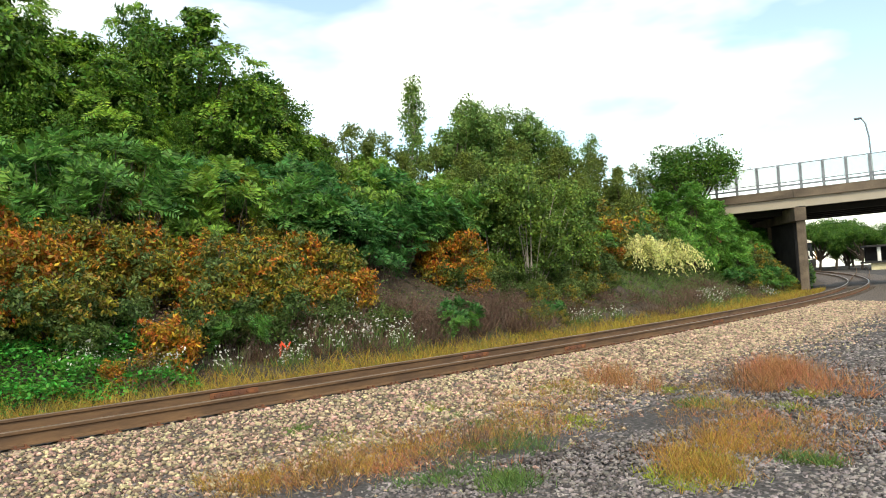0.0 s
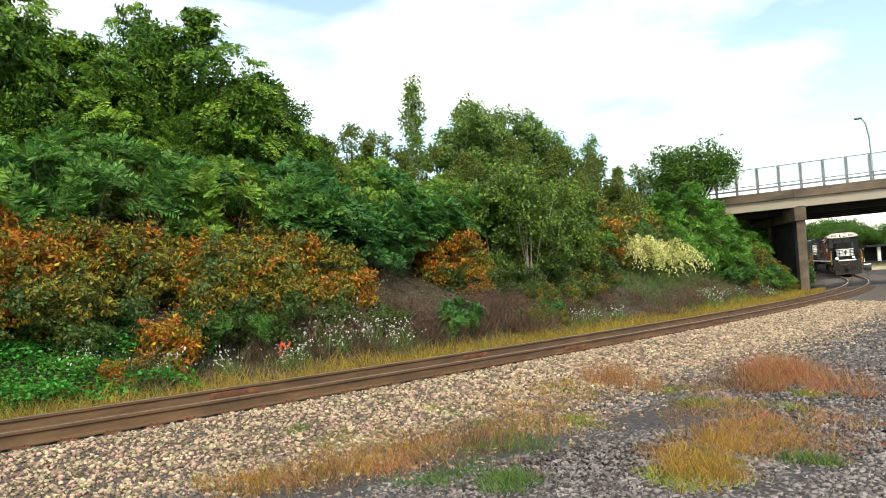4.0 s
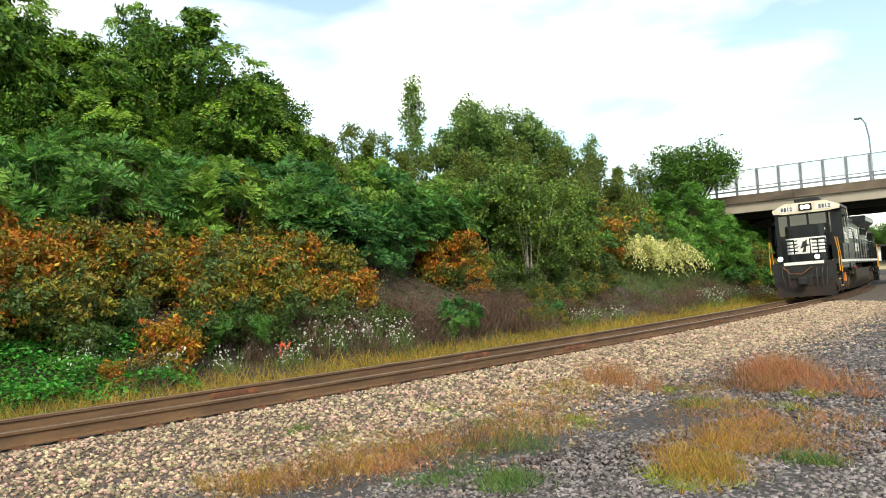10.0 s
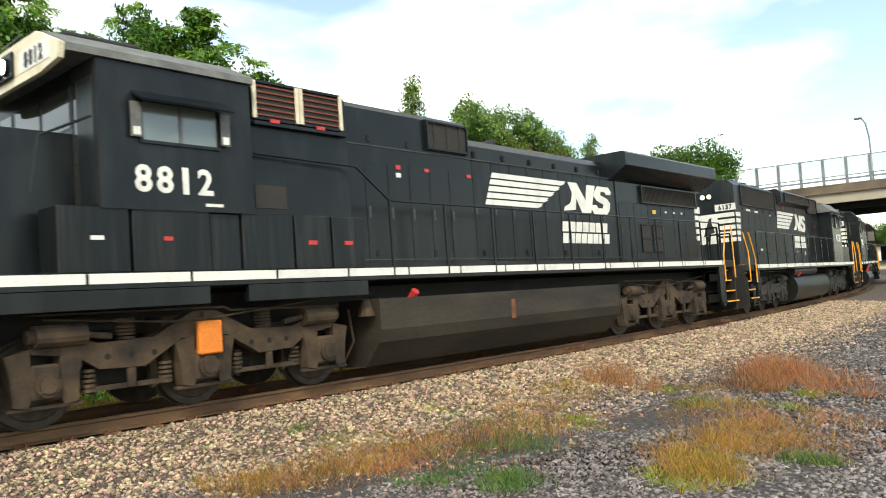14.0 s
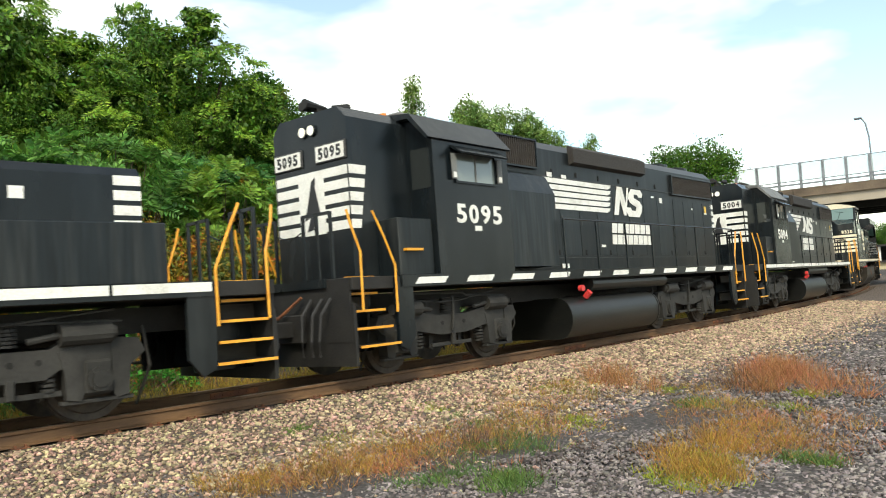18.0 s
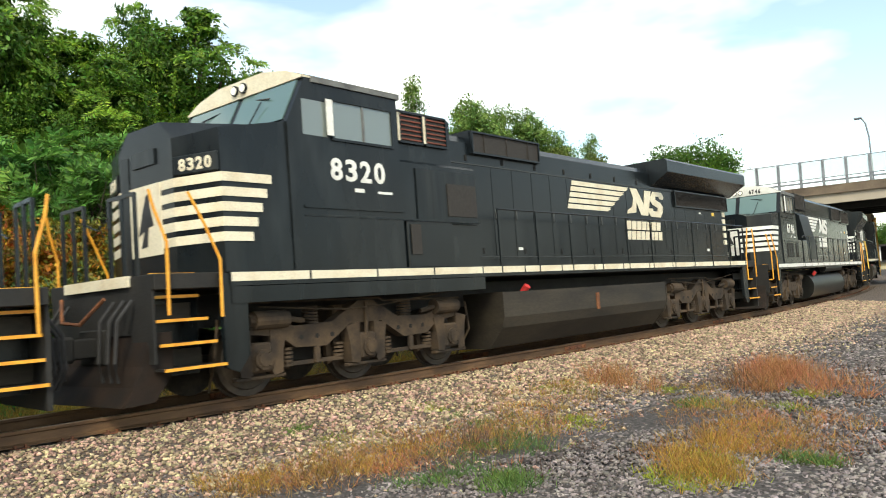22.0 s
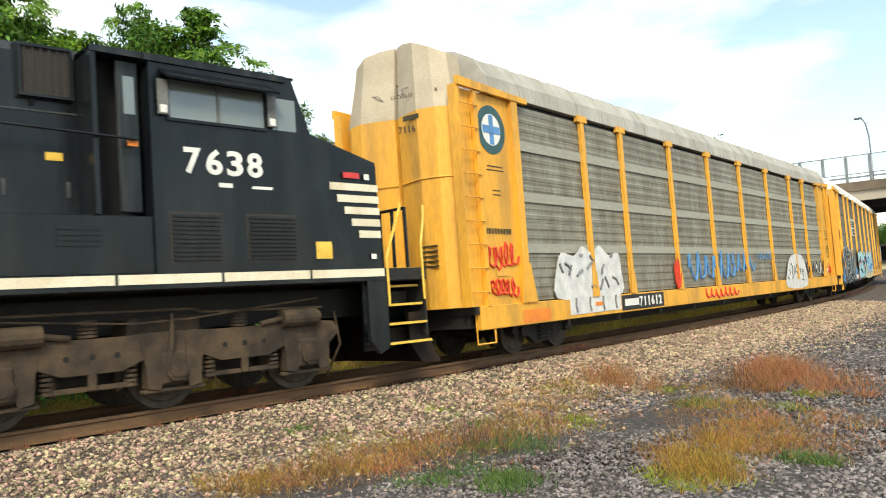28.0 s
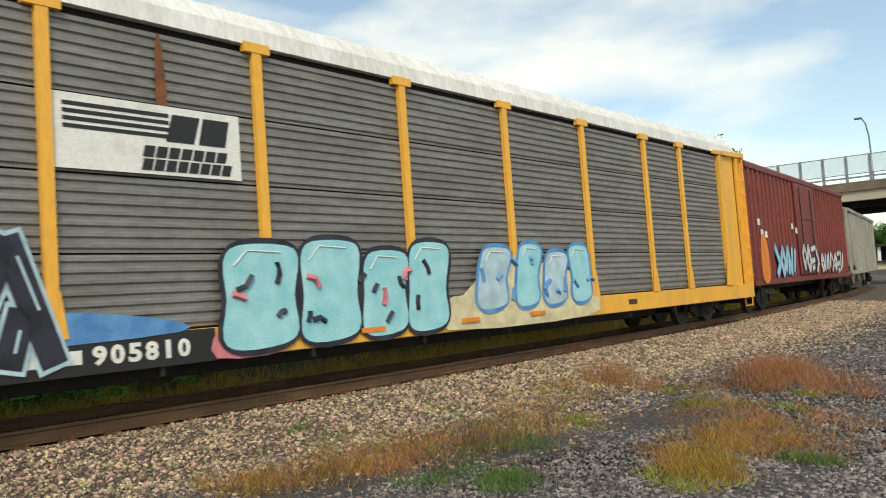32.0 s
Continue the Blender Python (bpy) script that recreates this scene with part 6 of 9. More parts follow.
def wide_cab_locomotive(r0, r1, number, label, hood0, wing, tank, logo, band_m, trucks, boards, screen, grill, ge, reversed_=False, cab_at=0.6, cab_shape={}):
    zd = 1.72 if ge else 1.60
    root, X = begin("locomotive", label, "locomotive", r0, r1, (trucks[1] - trucks[0]) / 2)
    chassis(root, X, r0, r1, zd, band_m, 14, drop=[(r0 + 1.05, r0 + 6.5)] if ge and not reversed_ else None)
    for r, w in ((r0, 1), (r1, -1)):
        steps(root, X, r, w, zd, M_YELLOWSTEP if reversed_ else M_YELLOWRAIL)
        grab_rails(root, X, r, w, zd, M_YELLOWSTEP if reversed_ else M_YELLOWRAIL)
        end_gear(root, X, r, w, zd, plow=(w == 1) != reversed_, edge=band_m if w == 1 else M_BLACK)
    if reversed_:
        wide_cab(root, X, r1 - 0.85, -1, zd, number, band_m, nose=1.38, chamfer=0.12, zt0=3.34, zt1=3.72, rake=0.27, cab_len=2.4, eave=4.46, peak=4.66, bands=(2.12, 3.02), band_len=(1.05, 0.55),
                 glass_z=(3.70, 4.2), glass=(0.76, 2.15), dark=True, visor=True)
        h0, h1 = r0 + 0.55, hood0
    else:
        wide_cab(root, X, r0 + cab_at, 1, zd, number, band_m, **cab_shape)
        h0, h1 = hood0, r1 - 0.95
    top = 4.30 if ge and not reversed_ else (4.60 if reversed_ else 4.52)
    # number on the cab side
    n_at, n_z = boards
    cab_number(root, number, X(n_at), n_z)
    part("word_bar", bx(X(n_at + 0.72), X(n_at + 0.40), 1.5, 1.506, n_z - 0.33, n_z - 0.29), M_WHITE, root)
    part("word_bar", bx(X(n_at + 0.1), X(n_at - 0.1), 1.5, 1.506, n_z - 0.33, n_z - 0.27), M_WHITE, root)
    part("long_hood", section(0.94, zd, top, 0.15, X(h1), X(h0)), M_BLACK, root, "black long hood")
    n_d = max(6, int((h1 - h0) / 0.72))
    doors(root, X, h0 + 0.3, h1 - 0.2, n_d, 0.94, zd + 0.16, 3.72, M_BLACK)
    if wing:
        a, b = wing
        low = 3.45 if reversed_ else 3.8
        part("radiator_wing", pr([(-0.94, low), (0.94, low), (1.47, 4.14), (1.47, 4.44), (1.4, 4.50), (-1.4, 4.50), (-1.47, 4.44), (-1.47, 4.14)], X(b), X(a), "x"), M_BLACK, root, "overhanging black radiator housing")
        grille(root, X, a + 1.4, b - 0.5, 0.96, low - 0.45, low - 0.05, M_GRILLE, name="radiator_grille")
    for a, b, za, zb, kind in screen:
        if kind == "shutter":
            part("aft_cab", section(1.3, 2.45, 4.46, 0.1, X(b + 0.1), X(a - 0.2)), M_BLACK, root)
            part("aft_cab", section(1.38, zd, 3.55, 0.05, X(88.72), X(a - 0.1)), M_BLACK, root)
            w = (b - a) / 2
            for k in range(2):
                g = grille(root, X, a + w * k + 0.06, a + w * (k + 1) - 0.06, 1.31, za, zb, M_LOUVRE, upright=False, n=6, name="shutter")
                part("shutter_edge", bx(X(a + w * k + 0.05), X(a + w * k - 0.02), 1.33, 1.36, za, zb), M_CREAM, g)
        else:
            part("screen_box", bx(X(b + 0.05), X(a - 0.05), -0.97, 0.97, za - 0.05, zb + 0.05), M_BLACK, root)
            grille(root, X, a, b, 0.99, za, zb, M_GRILLE, n=grill, name="intake_screen")
    lugs(root, X, h0 + 0.6, h1 - 0.6, 12, 0.94, 3.86)
    lugs(root, X, h0 + 0.6, h1 - 0.6, 10, 0.94, 2.05)
    emblem(root, X, logo[0], logo[1], 3.0, 3.69, 0.955, band_m if ge and not reversed_ else M_WHITE)
    word_bars(root, X, logo[1] - 2.3, logo[1] - 0.24, 2.34, 2.86, 0.957, M_WHITE if not ge else band_m)
    placards(root, X, [(h0 + 1.0, 3.5, 0.1, 0.12, 0), (h0 + 2.4, 3.5, 0.14, 0.06, 1), (h1 - 1.0, 3.2, 0.2, 0.1, 2), (h1 - 2.0, 3.2, 0.12, 0.05, 0), (h0 + 4.0, 2.1, 0.16, 0.06, 0), (h1 - 1.6, 2.1, 0.2, 0.08, 0)], 0.955)
    if reversed_:
        number_sign(root, number, X(h0) + 0.01, 0.0, 3.62, 0.24, M_WHITE, rz=90)
        number_sign(root, number, X(128.5), 0.965, 3.24, 0.22, M_WHITE, width=0.8)
        headlights(root, X(h0), 1, 4.1, False, r=0.07)
        nose_stripes(root, X, h0, 1, 0.9, 2.1, 3.1, M_WHITE, 5, side_r=h0 + 0.35, side_y=0.942, slant=0.0)
        side_rail(root, X, r0 + 1.3, 140.0, zd, tall=1.12)
        for sgn in (1, -1):
            part("handrail", tb([(X(140.0), sgn * 1.49, zd + 1.12), (X(140.7), sgn * 1.49, zd + 1.75), (X(143.7), sgn * 1.49, zd + 1.66)], 0.02, 6), M_BLACK, root)
            part("lower_box", bx(X(143.9), X(141.0), sgn * 0.94, sgn * 1.46, zd, 2.44, 0.015), M_BLACK, root)
            for a, b in ((144.06, 144.78), (145.15, 145.95)):
                part("vent_panel", bx(X(b), X(a), sgn * 1.48, sgn * 1.505, zd + 0.12, 2.50), M_GRILLE, root)
                bm = bmesh.new()
                for k in range(11):
                    box(bm, X(b - 0.03), X(a + 0.03), sgn * 1.505, sgn * 1.52, zd + 0.15 + 0.056 * k, zd + 0.182 + 0.056 * k)
                part("vent_louvre", bm, M_BLACK_B, root)
            for a, b in ((141.5, 141.95), (142.72, 143.22)):
                bm = bmesh.new()
                for k in range(4):
                    box(bm, X(b), X(a), sgn * 1.46, sgn * 1.475, 2.06 + 0.065 * k, 2.10 + 0.065 * k)
                part("vent_louvre", bm, M_BLACK_B, root)
        placards(root, X, [(146.4, 2.0, 0.32, 0.25, 2), (147.0, 3.14, 0.3, 0.09, 1), (147.3, 3.13, 0.1, 0.09, 0), (147.35, 1.9, 0.1, 0.08, 0)], 1.487)
        for sgn in (1, -1):
            # back of the doorway coloured near-black for the shade inside it
            part("door_recess", bx(X(143.84), X(143.2), sgn * 0.94, sgn * 1.10, 2.45, 4.45), M_PANELDARK, root, "cab doorway with its recess shade as a near-black plate")
            part("cab_door", bx(X(143.80), X(143.52), sgn * 1.30, sgn * 1.36, 2.48, 4.40, 0.02), M_BLACK_B, root)
            part("door_window", bx(X(143.74), X(143.60), sgn * 1.36, sgn * 1.368, 3.72, 4.2), M_GLASS, root)
            part("recess_post", bx(X(143.24), X(143.18), sgn * 0.94, sgn * 1.46, 2.45, 4.50), M_BLACK, root)
            part("recess_roof", bx(X(143.9), X(143.18), sgn * 0.94, sgn * 1.48, 4.42, 4.50), M_BLACK_B, root)
            part("door_lamp", bx(X(143.72), X(143.60), sgn * 1.42, sgn * 1.46, 3.30, 3.37), M_ORANGE, root)
    else:
        nose_stripes(root, X, h1, -1, 0.8, 2.2, 3.3, band_m, 5, side_r=h1 - 0.3, side_y=0.942, centre=False, slant=0.0)
        side_rail(root, X, h0 + 0.9 if not ge else 89.2, r1 - 1.05, zd, ramp=None)
        for sgn in (1, -1):
            part("lower_box", bx(X(h0 + (1.2 if ge else 1.8)), X(h0 + 0.02), sgn * 0.94, sgn * 1.48, zd, 2.5, 0.015), M_BLACK, root)
            if ge:
                part("hatch", bx(X(88.66), X(87.84), sgn * 1.4, sgn * 1.42, 2.62, 3.2), M_GRILLE, root, "brown-black mesh hatch")
                part("hatch_door", bx(X(88.68), X(87.05), sgn * 1.38, sgn * 1.405, 2.48, 3.42), M_BLACK_B, root)
                part("vent_louvre", bx(X(86.98), X(86.74), sgn * 1.49, sgn * 1.505, 1.94, 2.44), M_GRILLE, root)
                part("cab_ledge", bx(X(86.6), X(84.5), sgn * 1.5, sgn * 1.525, 2.62, 2.66), M_BLACK, root)
                part("cab_ledge", bx(X(88.6), X(84.5), sgn * 1.48, sgn * 1.51, 2.50, 2.53), M_BLACK_B, root)
            else:
                for a, b in ((107.33, 107.62), (107.68, 107.97), (108.03, 108.32), (108.75, 109.15)):
                    vp = part("vent_panel", bx(X(b), X(a), sgn * 1.5, sgn * 1.51, 1.83, 2.36), M_GRILLE, root)
                    bm = bmesh.new()
                    for k in range(9):
                        box(bm, X(b - 0.02), X(a + 0.02), sgn * 1.51, sgn * 1.525, 1.86 + 0.055 * k, 1.89 + 0.055 * k)
                    part("vent_louvre", bm, M_BLACK_B, vp)
                part("cab_ledge", bx(X(109.1), X(106.9), sgn * 1.5, sgn * 1.53, 3.30, 3.34), M_BLACK, root)
                part("cab_ledge", bx(X(109.1), X(107.0), sgn * 1.5, sgn * 1.52, 2.40, 2.43), M_BLACK_B, root)
    if ge:
        part("exhaust_stack", bx(X(sum(logo) / 2 + 0.8), X(sum(logo) / 2), -0.3, 0.3, top, top + 0.18, 0.04), M_DARKGEAR, root)
    else:
        stack_fans(root, X, (120.8, 122.3, 123.8), top, 0.6)
        grille(root, X, 119.95, 122.45, 0.96, 3.75, 4.32, M_GRILLE, name="radiator_grille")
        grille(root, X, 122.55, 125.0, 0.96, 3.68, 4.26, M_GRILLE, name="radiator_grille")
        for sgn in (1, -1):
            part("air_tank", cy((X(118.8), sgn * 1.26, 1.36), (X(114.8), sgn * 1.26, 1.36), 0.16, 14), M_TANKDARK, root, "long air reservoir")
            part("side_bulge", pr([(sgn * 0.94, 1.75), (sgn * 1.38, 1.75), (sgn * 1.38, 2.3), (sgn * 1.15, 3.6), (sgn * 0.94, 3.75)], X(113.4), X(111.6), "x"), M_BLACK_B, root)
    tm = M_DUST
    fuel_tank(root, X, tank[0], tank[1], M_TANK if ge else M_TANKDARK, "angled" if ge else "round", 0.17, 1.22 if ge else 1.12)
    if reversed_:
        part("air_tank", cy((X(138.6), 1.28, 1.12), (X(134.5), 1.28, 1.12), 0.24, 16), M_TANK, root, "dusty long air reservoir")
    for t in trucks:
        locomotive_truck(root, X(t), (-2.05, 0.0, 2.05), tm, style="wave" if not ge else ("flat" if reversed_ else "gull"))
    return root


# ---- freight trucks ----
def freight_truck(root, x, half=0.86, radius=0.44):
    for a in (-half, half):
        wheelset(root, x + a, radius)
    for sgn in (1, -1):
        pts = [(-1.2, 0.44), (-1.12, 0.56), (-0.62, 0.60), (-0.3, 0.78), (0.3, 0.78), (0.62, 0.60), (1.12, 0.56), (1.2, 0.44), (1.1, 0.36), (0.72, 0.38), (0.42, 0.18), (-0.42, 0.18), (-0.72, 0.38), (-1.1, 0.36)]
        fr = part("side_frame", pr([(x + p, q) for p, q in pts], sgn * 0.93, sgn * 1.05), M_DARKGEAR, root)
        bm = bmesh.new()
        for dx in (-0.2, 0.0, 0.2):
            for k in range(4):
                cyl(bm, (x + dx, sgn * 1.08, 0.24 + 0.07 * k), (x + dx, sgn * 1.08, 0.28 + 0.07 * k), 0.085, 8)
        part("spring_nest", bm, M_DARKGEAR, fr)
        for a in (-half, half):
            part("bearing_cap", cy((x + a, sgn * 1.0, radius), (x + a, sgn * 1.12, radius), 0.12, 12), M_DARKGEAR, fr)
    part("bolster", bx(x - 0.2, x + 0.2, -1.1, 1.1, 0.45, 0.8, 0.02), M_DARKGEAR, root)


def car_coupler(root, x, way):
    bm = box(bmesh.new(), x, x + way * 0.5, -0.11, 0.11, 0.74, 0.98, 0.02)
    box(bm, x + way * 0.42, x + way * 0.66, -0.17, 0.15, 0.70, 1.02, 0.03)
    part("coupler", bm, M_DARKGEAR, root)
    part("air_hose", tb([(x + way * 0.1, -0.4, 0.8), (x + way * 0.3, -0.42, 0.5), (x + way * 0.5, -0.35, 0.38)], 0.024, 6), M_RUBBER, root)


# ---- autorack wagons ----
def autorack(r0, r1, posts, label, paint, roof_m, panel_m, corrugated, rows, dark_sill, lift=1.0, strips=(), shift=0.0):
    root, X = begin("autorack_wagon", label, "railway wagon", r0, r1, 9.9)
    y = 1.50
    part("underframe", bx(X(r1), X(r0), -1.3, 1.3, 0.62, 1.0), M_DARKGEAR, root)
    part("centre_sill", bx(X(r1 - 4.6), X(r0 + 4.6), -0.45, 0.45, 0.34, 0.62, 0.01), M_DARKGEAR, root)
    part("end_platform", bx(X(r0 + 1.2), X(r0 - 0.05), -1.5, 1.5, 0.86, 1.0), M_DARKGEAR, root)
    part("end_platform", bx(X(r1 + 0.05), X(r1 - 1.2), -1.5, 1.5, 0.86, 1.0), M_DARKGEAR, root)
    for sgn in (1, -1):
        part("side_sill", bx(X(r1 - 0.05), X(r0 + 0.05), sgn * 1.38, sgn * 1.53, 0.58, 1.0, 0.012), paint, root, "yellow side sill")
        for k in range(10):
            r = r0 + 2 + (r1 - r0 - 4) * (k + 0.5) / 10
            part("sill_rib", bx(X(r + 0.03), X(r - 0.03), sgn * 1.40, sgn * 1.50, 0.45, 0.6), M_DARKGEAR, root)
    if dark_sill:
        part("sill_panel", bx(X(dark_sill[1]), X(dark_sill[0]), 1.53, 1.536, 0.57, 0.995), M_LETTERBLACK, root, "black painted sill panel")
    # roof: a smooth arch in ribbed lengths
    arch = [(1.53, 4.95), (1.50, 5.25), (1.28, 5.58), (0.85, 5.80), (0.3, 5.90), (-0.3, 5.90), (-0.85, 5.80), (-1.28, 5.58), (-1.50, 5.25), (-1.53, 4.95)]
    arch = [(p, 4.95 + (q - 4.95) * lift) for p, q in arch]
    part("roof", pr(arch, X(r1 - 0.75), X(r0 + 0.75), "x"), roof_m, root, "arched sheet roof")
    n_r = 22
    rib = None
    for k in range(n_r + 1):
        r = r0 + 0.75 + (r1 - r0 - 1.5) * k / n_r
        if rib is None:
            rib = part("roof_rib", pr([(p * 1.008, 5.0 + (q - 5.0) * 1.02) for p, q in arch], -0.03, 0.03, "x"), roof_m, root)
            rib.matrix_basis = pose(X(r), 0, 0)
        else:
            share("roof_rib", rib, root, pose(X(r), 0, 0))
    # solid near-black filling, added as the shade behind the side panels
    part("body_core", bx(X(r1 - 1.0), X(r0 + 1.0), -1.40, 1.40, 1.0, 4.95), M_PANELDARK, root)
    # end doors: two curved leaves, with ladders and side end panels
    for r, way in ((r0 + shift, 1), (r1 + shift, -1)):
        for sgn in (1, -1):
            pts = [(0.045, 0.08), (0.35, -0.05), (0.7, -0.17), (1.05, -0.08), (1.33, 0.13), (1.33, 0.5), (0.045, 0.5)]
            for z0, z1, m in ((1.0, 4.62, paint), (4.62, 5.80, M_FADEYELLOW if roof_m is M_ROOFGREY else roof_m)):
                z1 = 4.95 + (5.95 - 4.95) * lift if z1 > 5 else z1
                bm = bmesh.new()
                low = [bm.verts.new((X(r + way * (0.1 + q)), sgn * p, z0)) for p, q in pts]
                top = [bm.verts.new((X(r + way * (0.1 + q + (0.12 if z1 > 5 else 0))), sgn * p * (0.86 if z1 > 5 else 1), z1 - (0.35 * (p / 1.3) ** 2 if z1 > 5 else 0))) for p, q in pts]
                bm.faces.new(low)
                bm.faces.new(top[::-1])
                for i in range(len(pts)):
                    bm.faces.new((low[i], top[i], top[(i + 1) % len(pts)], low[(i + 1) % len(pts)]))
                bmesh.ops.recalc_face_normals(bm, faces=list(bm.faces))
                part("end_door", bm, m, root, "curved end door leaf")
            for z in (2.62, 3.98) if lift < 1 else ():
                part("door_slot", bx(X(r + way * 0.02), X(r + way * 0.16), sgn * 0.78, sgn * 1.18, z, z + 0.1), M_PANELDARK, root)
            part("door_seam", tb([(X(r + way * (0.095 + q)), sgn * p, 3.35) for p, q in pts[:5]], 0.02, 5), paint, root)
            part("door_grab", tb([(X(r + way * 0.12), sgn * 0.25, 5.0), (X(r + way * 0.03), sgn * 0.3, 5.1), (X(r + way * 0.1), sgn * 0.65, 5.15)], 0.015, 5), roof_m, root)
            # side end panel with ladder
            part("end_panel", bx(X(r + way * 1.76), X(r + way * 0.74), sgn * 1.40, sgn * 1.47, 1.0, 4.9), paint, root, "yellow end panel")
            part("corner_post", bx(X(r + way * 0.12), X(r + way * 0.05), sgn * 1.34, sgn * 1.54, 1.0, 4.95), paint, root)
            part("inner_post", bx(X(r + way * 0.64), X(r + way * 0.53), sgn * 1.46, sgn * 1.55, 1.0, 4.9), paint, root)
            part("end_post", bx(X(r + way * 1.97), X(r + way * 1.76), sgn * 1.42, sgn * 1.56, 1.0, 4.95), paint, root)
            part("post_gusset", pr([(X(r + way * 1.66), 1.0), (X(r + way * 2.18), 1.0), (X(r + way * 2.0), 1.75), (X(r + way * 1.78), 1.75)], sgn * 1.54, sgn * 1.57), paint, root)
            part("ladder_backing", bx(X(r + way * 0.54), X(r + way * 0.12), sgn * 1.40, sgn * 1.45, 1.0, 4.9), paint, root)
            part("eave_rail", pr([(X(r + way * 0.05), 4.92), (X(r + way * 2.32), 4.88), (X(r + way * 2.32), 4.98), (X(r + way * 0.05), 5.08)], sgn * 1.5, sgn * 1.58), paint, root)
            for k in range(9):
                z = 1.25 + 0.42 * k
                part("ladder_rung", cy((X(r + way * 0.08), sgn * 1.57, z), (X(r + way * 0.6), sgn * 1.57, z), 0.014, 6), paint, root)
            part("stirrup", tb([(X(r + way * 0.2), sgn * 1.5, 0.62), (X(r + way * 0.2), sgn * 1.5, 0.34), (X(r + way * 0.75), sgn * 1.5, 0.34), (X(r + way * 0.75), sgn * 1.5, 0.62)], 0.02, 5), paint, root)
        # near-black block in place of the shade between the two door leaves
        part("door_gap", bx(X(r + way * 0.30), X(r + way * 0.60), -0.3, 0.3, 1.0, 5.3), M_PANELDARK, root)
        car_coupler(root, X(r - shift), way)
    # side posts with a T head, and the pressed panels between them
    stops = [r0 + 1.97 + shift] + posts + [r1 - 1.97 + shift]
    for sgn in (1, -1):
        first = None
        for p in posts:
            if first is None:
                bm = box(bmesh.new(), -0.075, 0.075, -0.03, 0.05, 1.0, 4.86)
                prism(bm, [(-0.16, 1.0), (0.16, 1.0), (0.085, 1.55), (-0.085, 1.55)], 0.05, 0.062)
                box(bm, -0.22, 0.22, -0.03, 0.06, 4.84, 4.98)
                if sgn < 0:
                    bmesh.ops.rotate(bm, cent=(0, 0, 0), matrix=Matrix.Rotation(math.pi, 3, "Z"), verts=bm.verts)
                first = part("side_post", bm, paint, root, "yellow side post")
                first.matrix_basis = pose(X(p), sgn * y, 0)
            else:
                share("side_post", first, root, pose(X(p), sgn * y, 0))
        for a, b in zip(stops, stops[1:]):
            zz = [1.02 + (4.86 - 1.02) * k / rows for k in range(rows + 1)]
            for z0, z1 in zip(zz, zz[1:]):
                # one sheet with pressed ridges
                nr = corrugated
                xs0, xs1 = X(b - 0.06), X(a + 0.06)
                v, f = [], []
                zl = [z0 + (0.003 if strips else 0.012)]
                for k in range(nr):
                    h = (z1 - z0 - 0.024) / nr
                    zl += [zl[0] + h * (k + 0.30), zl[0] + h * (k + 0.45), zl[0] + h * (k + 0.75), zl[0] + h * (k + 0.90)]
                zl += [z1 - (0.003 if strips else 0.012)]
                for k, z in enumerate(zl):
                    dep = (0.012 if strips else 0.028) if (k % 4) in (2, 3) and 0 < k < len(zl) - 1 else 0.0
                    v += [(xs0, sgn * (y - 0.05 + dep), z), (xs1, sgn * (y - 0.05 + dep), z)]
                f = [(2 * k, 2 * k + 1, 2 * k + 3, 2 * k + 2) for k in range(len(zl) - 1)]
                part("side_panel", mesh_of("side_panel", v, f), panel_m, root)
        for z0, z1 in strips:
            for a, b in zip(stops, stops[1:]):
                part("flat_strip", bx(X(b - 0.07), X(a + 0.07), sgn * (y - 0.02), sgn * (y - 0.012), z0, z1), M_GALVFLAT, root)
    freight_truck(root, X(r0 + 2.9))
    freight_truck(root, X(r1 - 2.9))
    return root, X


def spray(root, X, name, pts, m, y, label=""):
    """A flat patch of spray paint with a wavy outline through pts (run, z)."""
    smooth_pts = []
    n = len(pts)
    for i in range(n):
        p0, p1, p2, p3 = (Vector(pts[(i + k - 1) % n]) for k in range(4))
        for t in (0.0, 0.34, 0.67):
            smooth_pts.append(0.5 * ((2 * p1) + (p2 - p0) * t + (2 * p0 - 5 * p1 + 4 * p2 - p3) * t * t + (3 * p1 - p0 - 3 * p2 + p3) * t ** 3))
    return part(name, pr([(X(p[0]), p[1]) for p in smooth_pts], y, y + 0.004), m, root, label)


def scrawl(root, X, pts, m, y, r=0.018, label="sprayed line"):
    return part("sprayed_line", tb([(X(a), y, z) for a, z in pts], r, 4), m, root, label)


def loop_scrawl(root, X, r0, r1, z0, z1, m, y, turns, seed, r=0.018):
    rnd = random.Random(seed)
    n = turns * 8
    pts = []
    for i in range(n + 1):
        t = i / n
        ph = t * turns * 2 * math.pi
        pts.append((r0 + (r1 - r0) * t + 0.09 * math.cos(ph * 1.0) * (0.6 + 0.7 * rnd.random()), (z0 + z1) / 2 + (z1 - z0) / 2 * math.sin(ph) * (0.55 + 0.45 * rnd.random())))
    scrawl(root, X, pts, m, y, r)


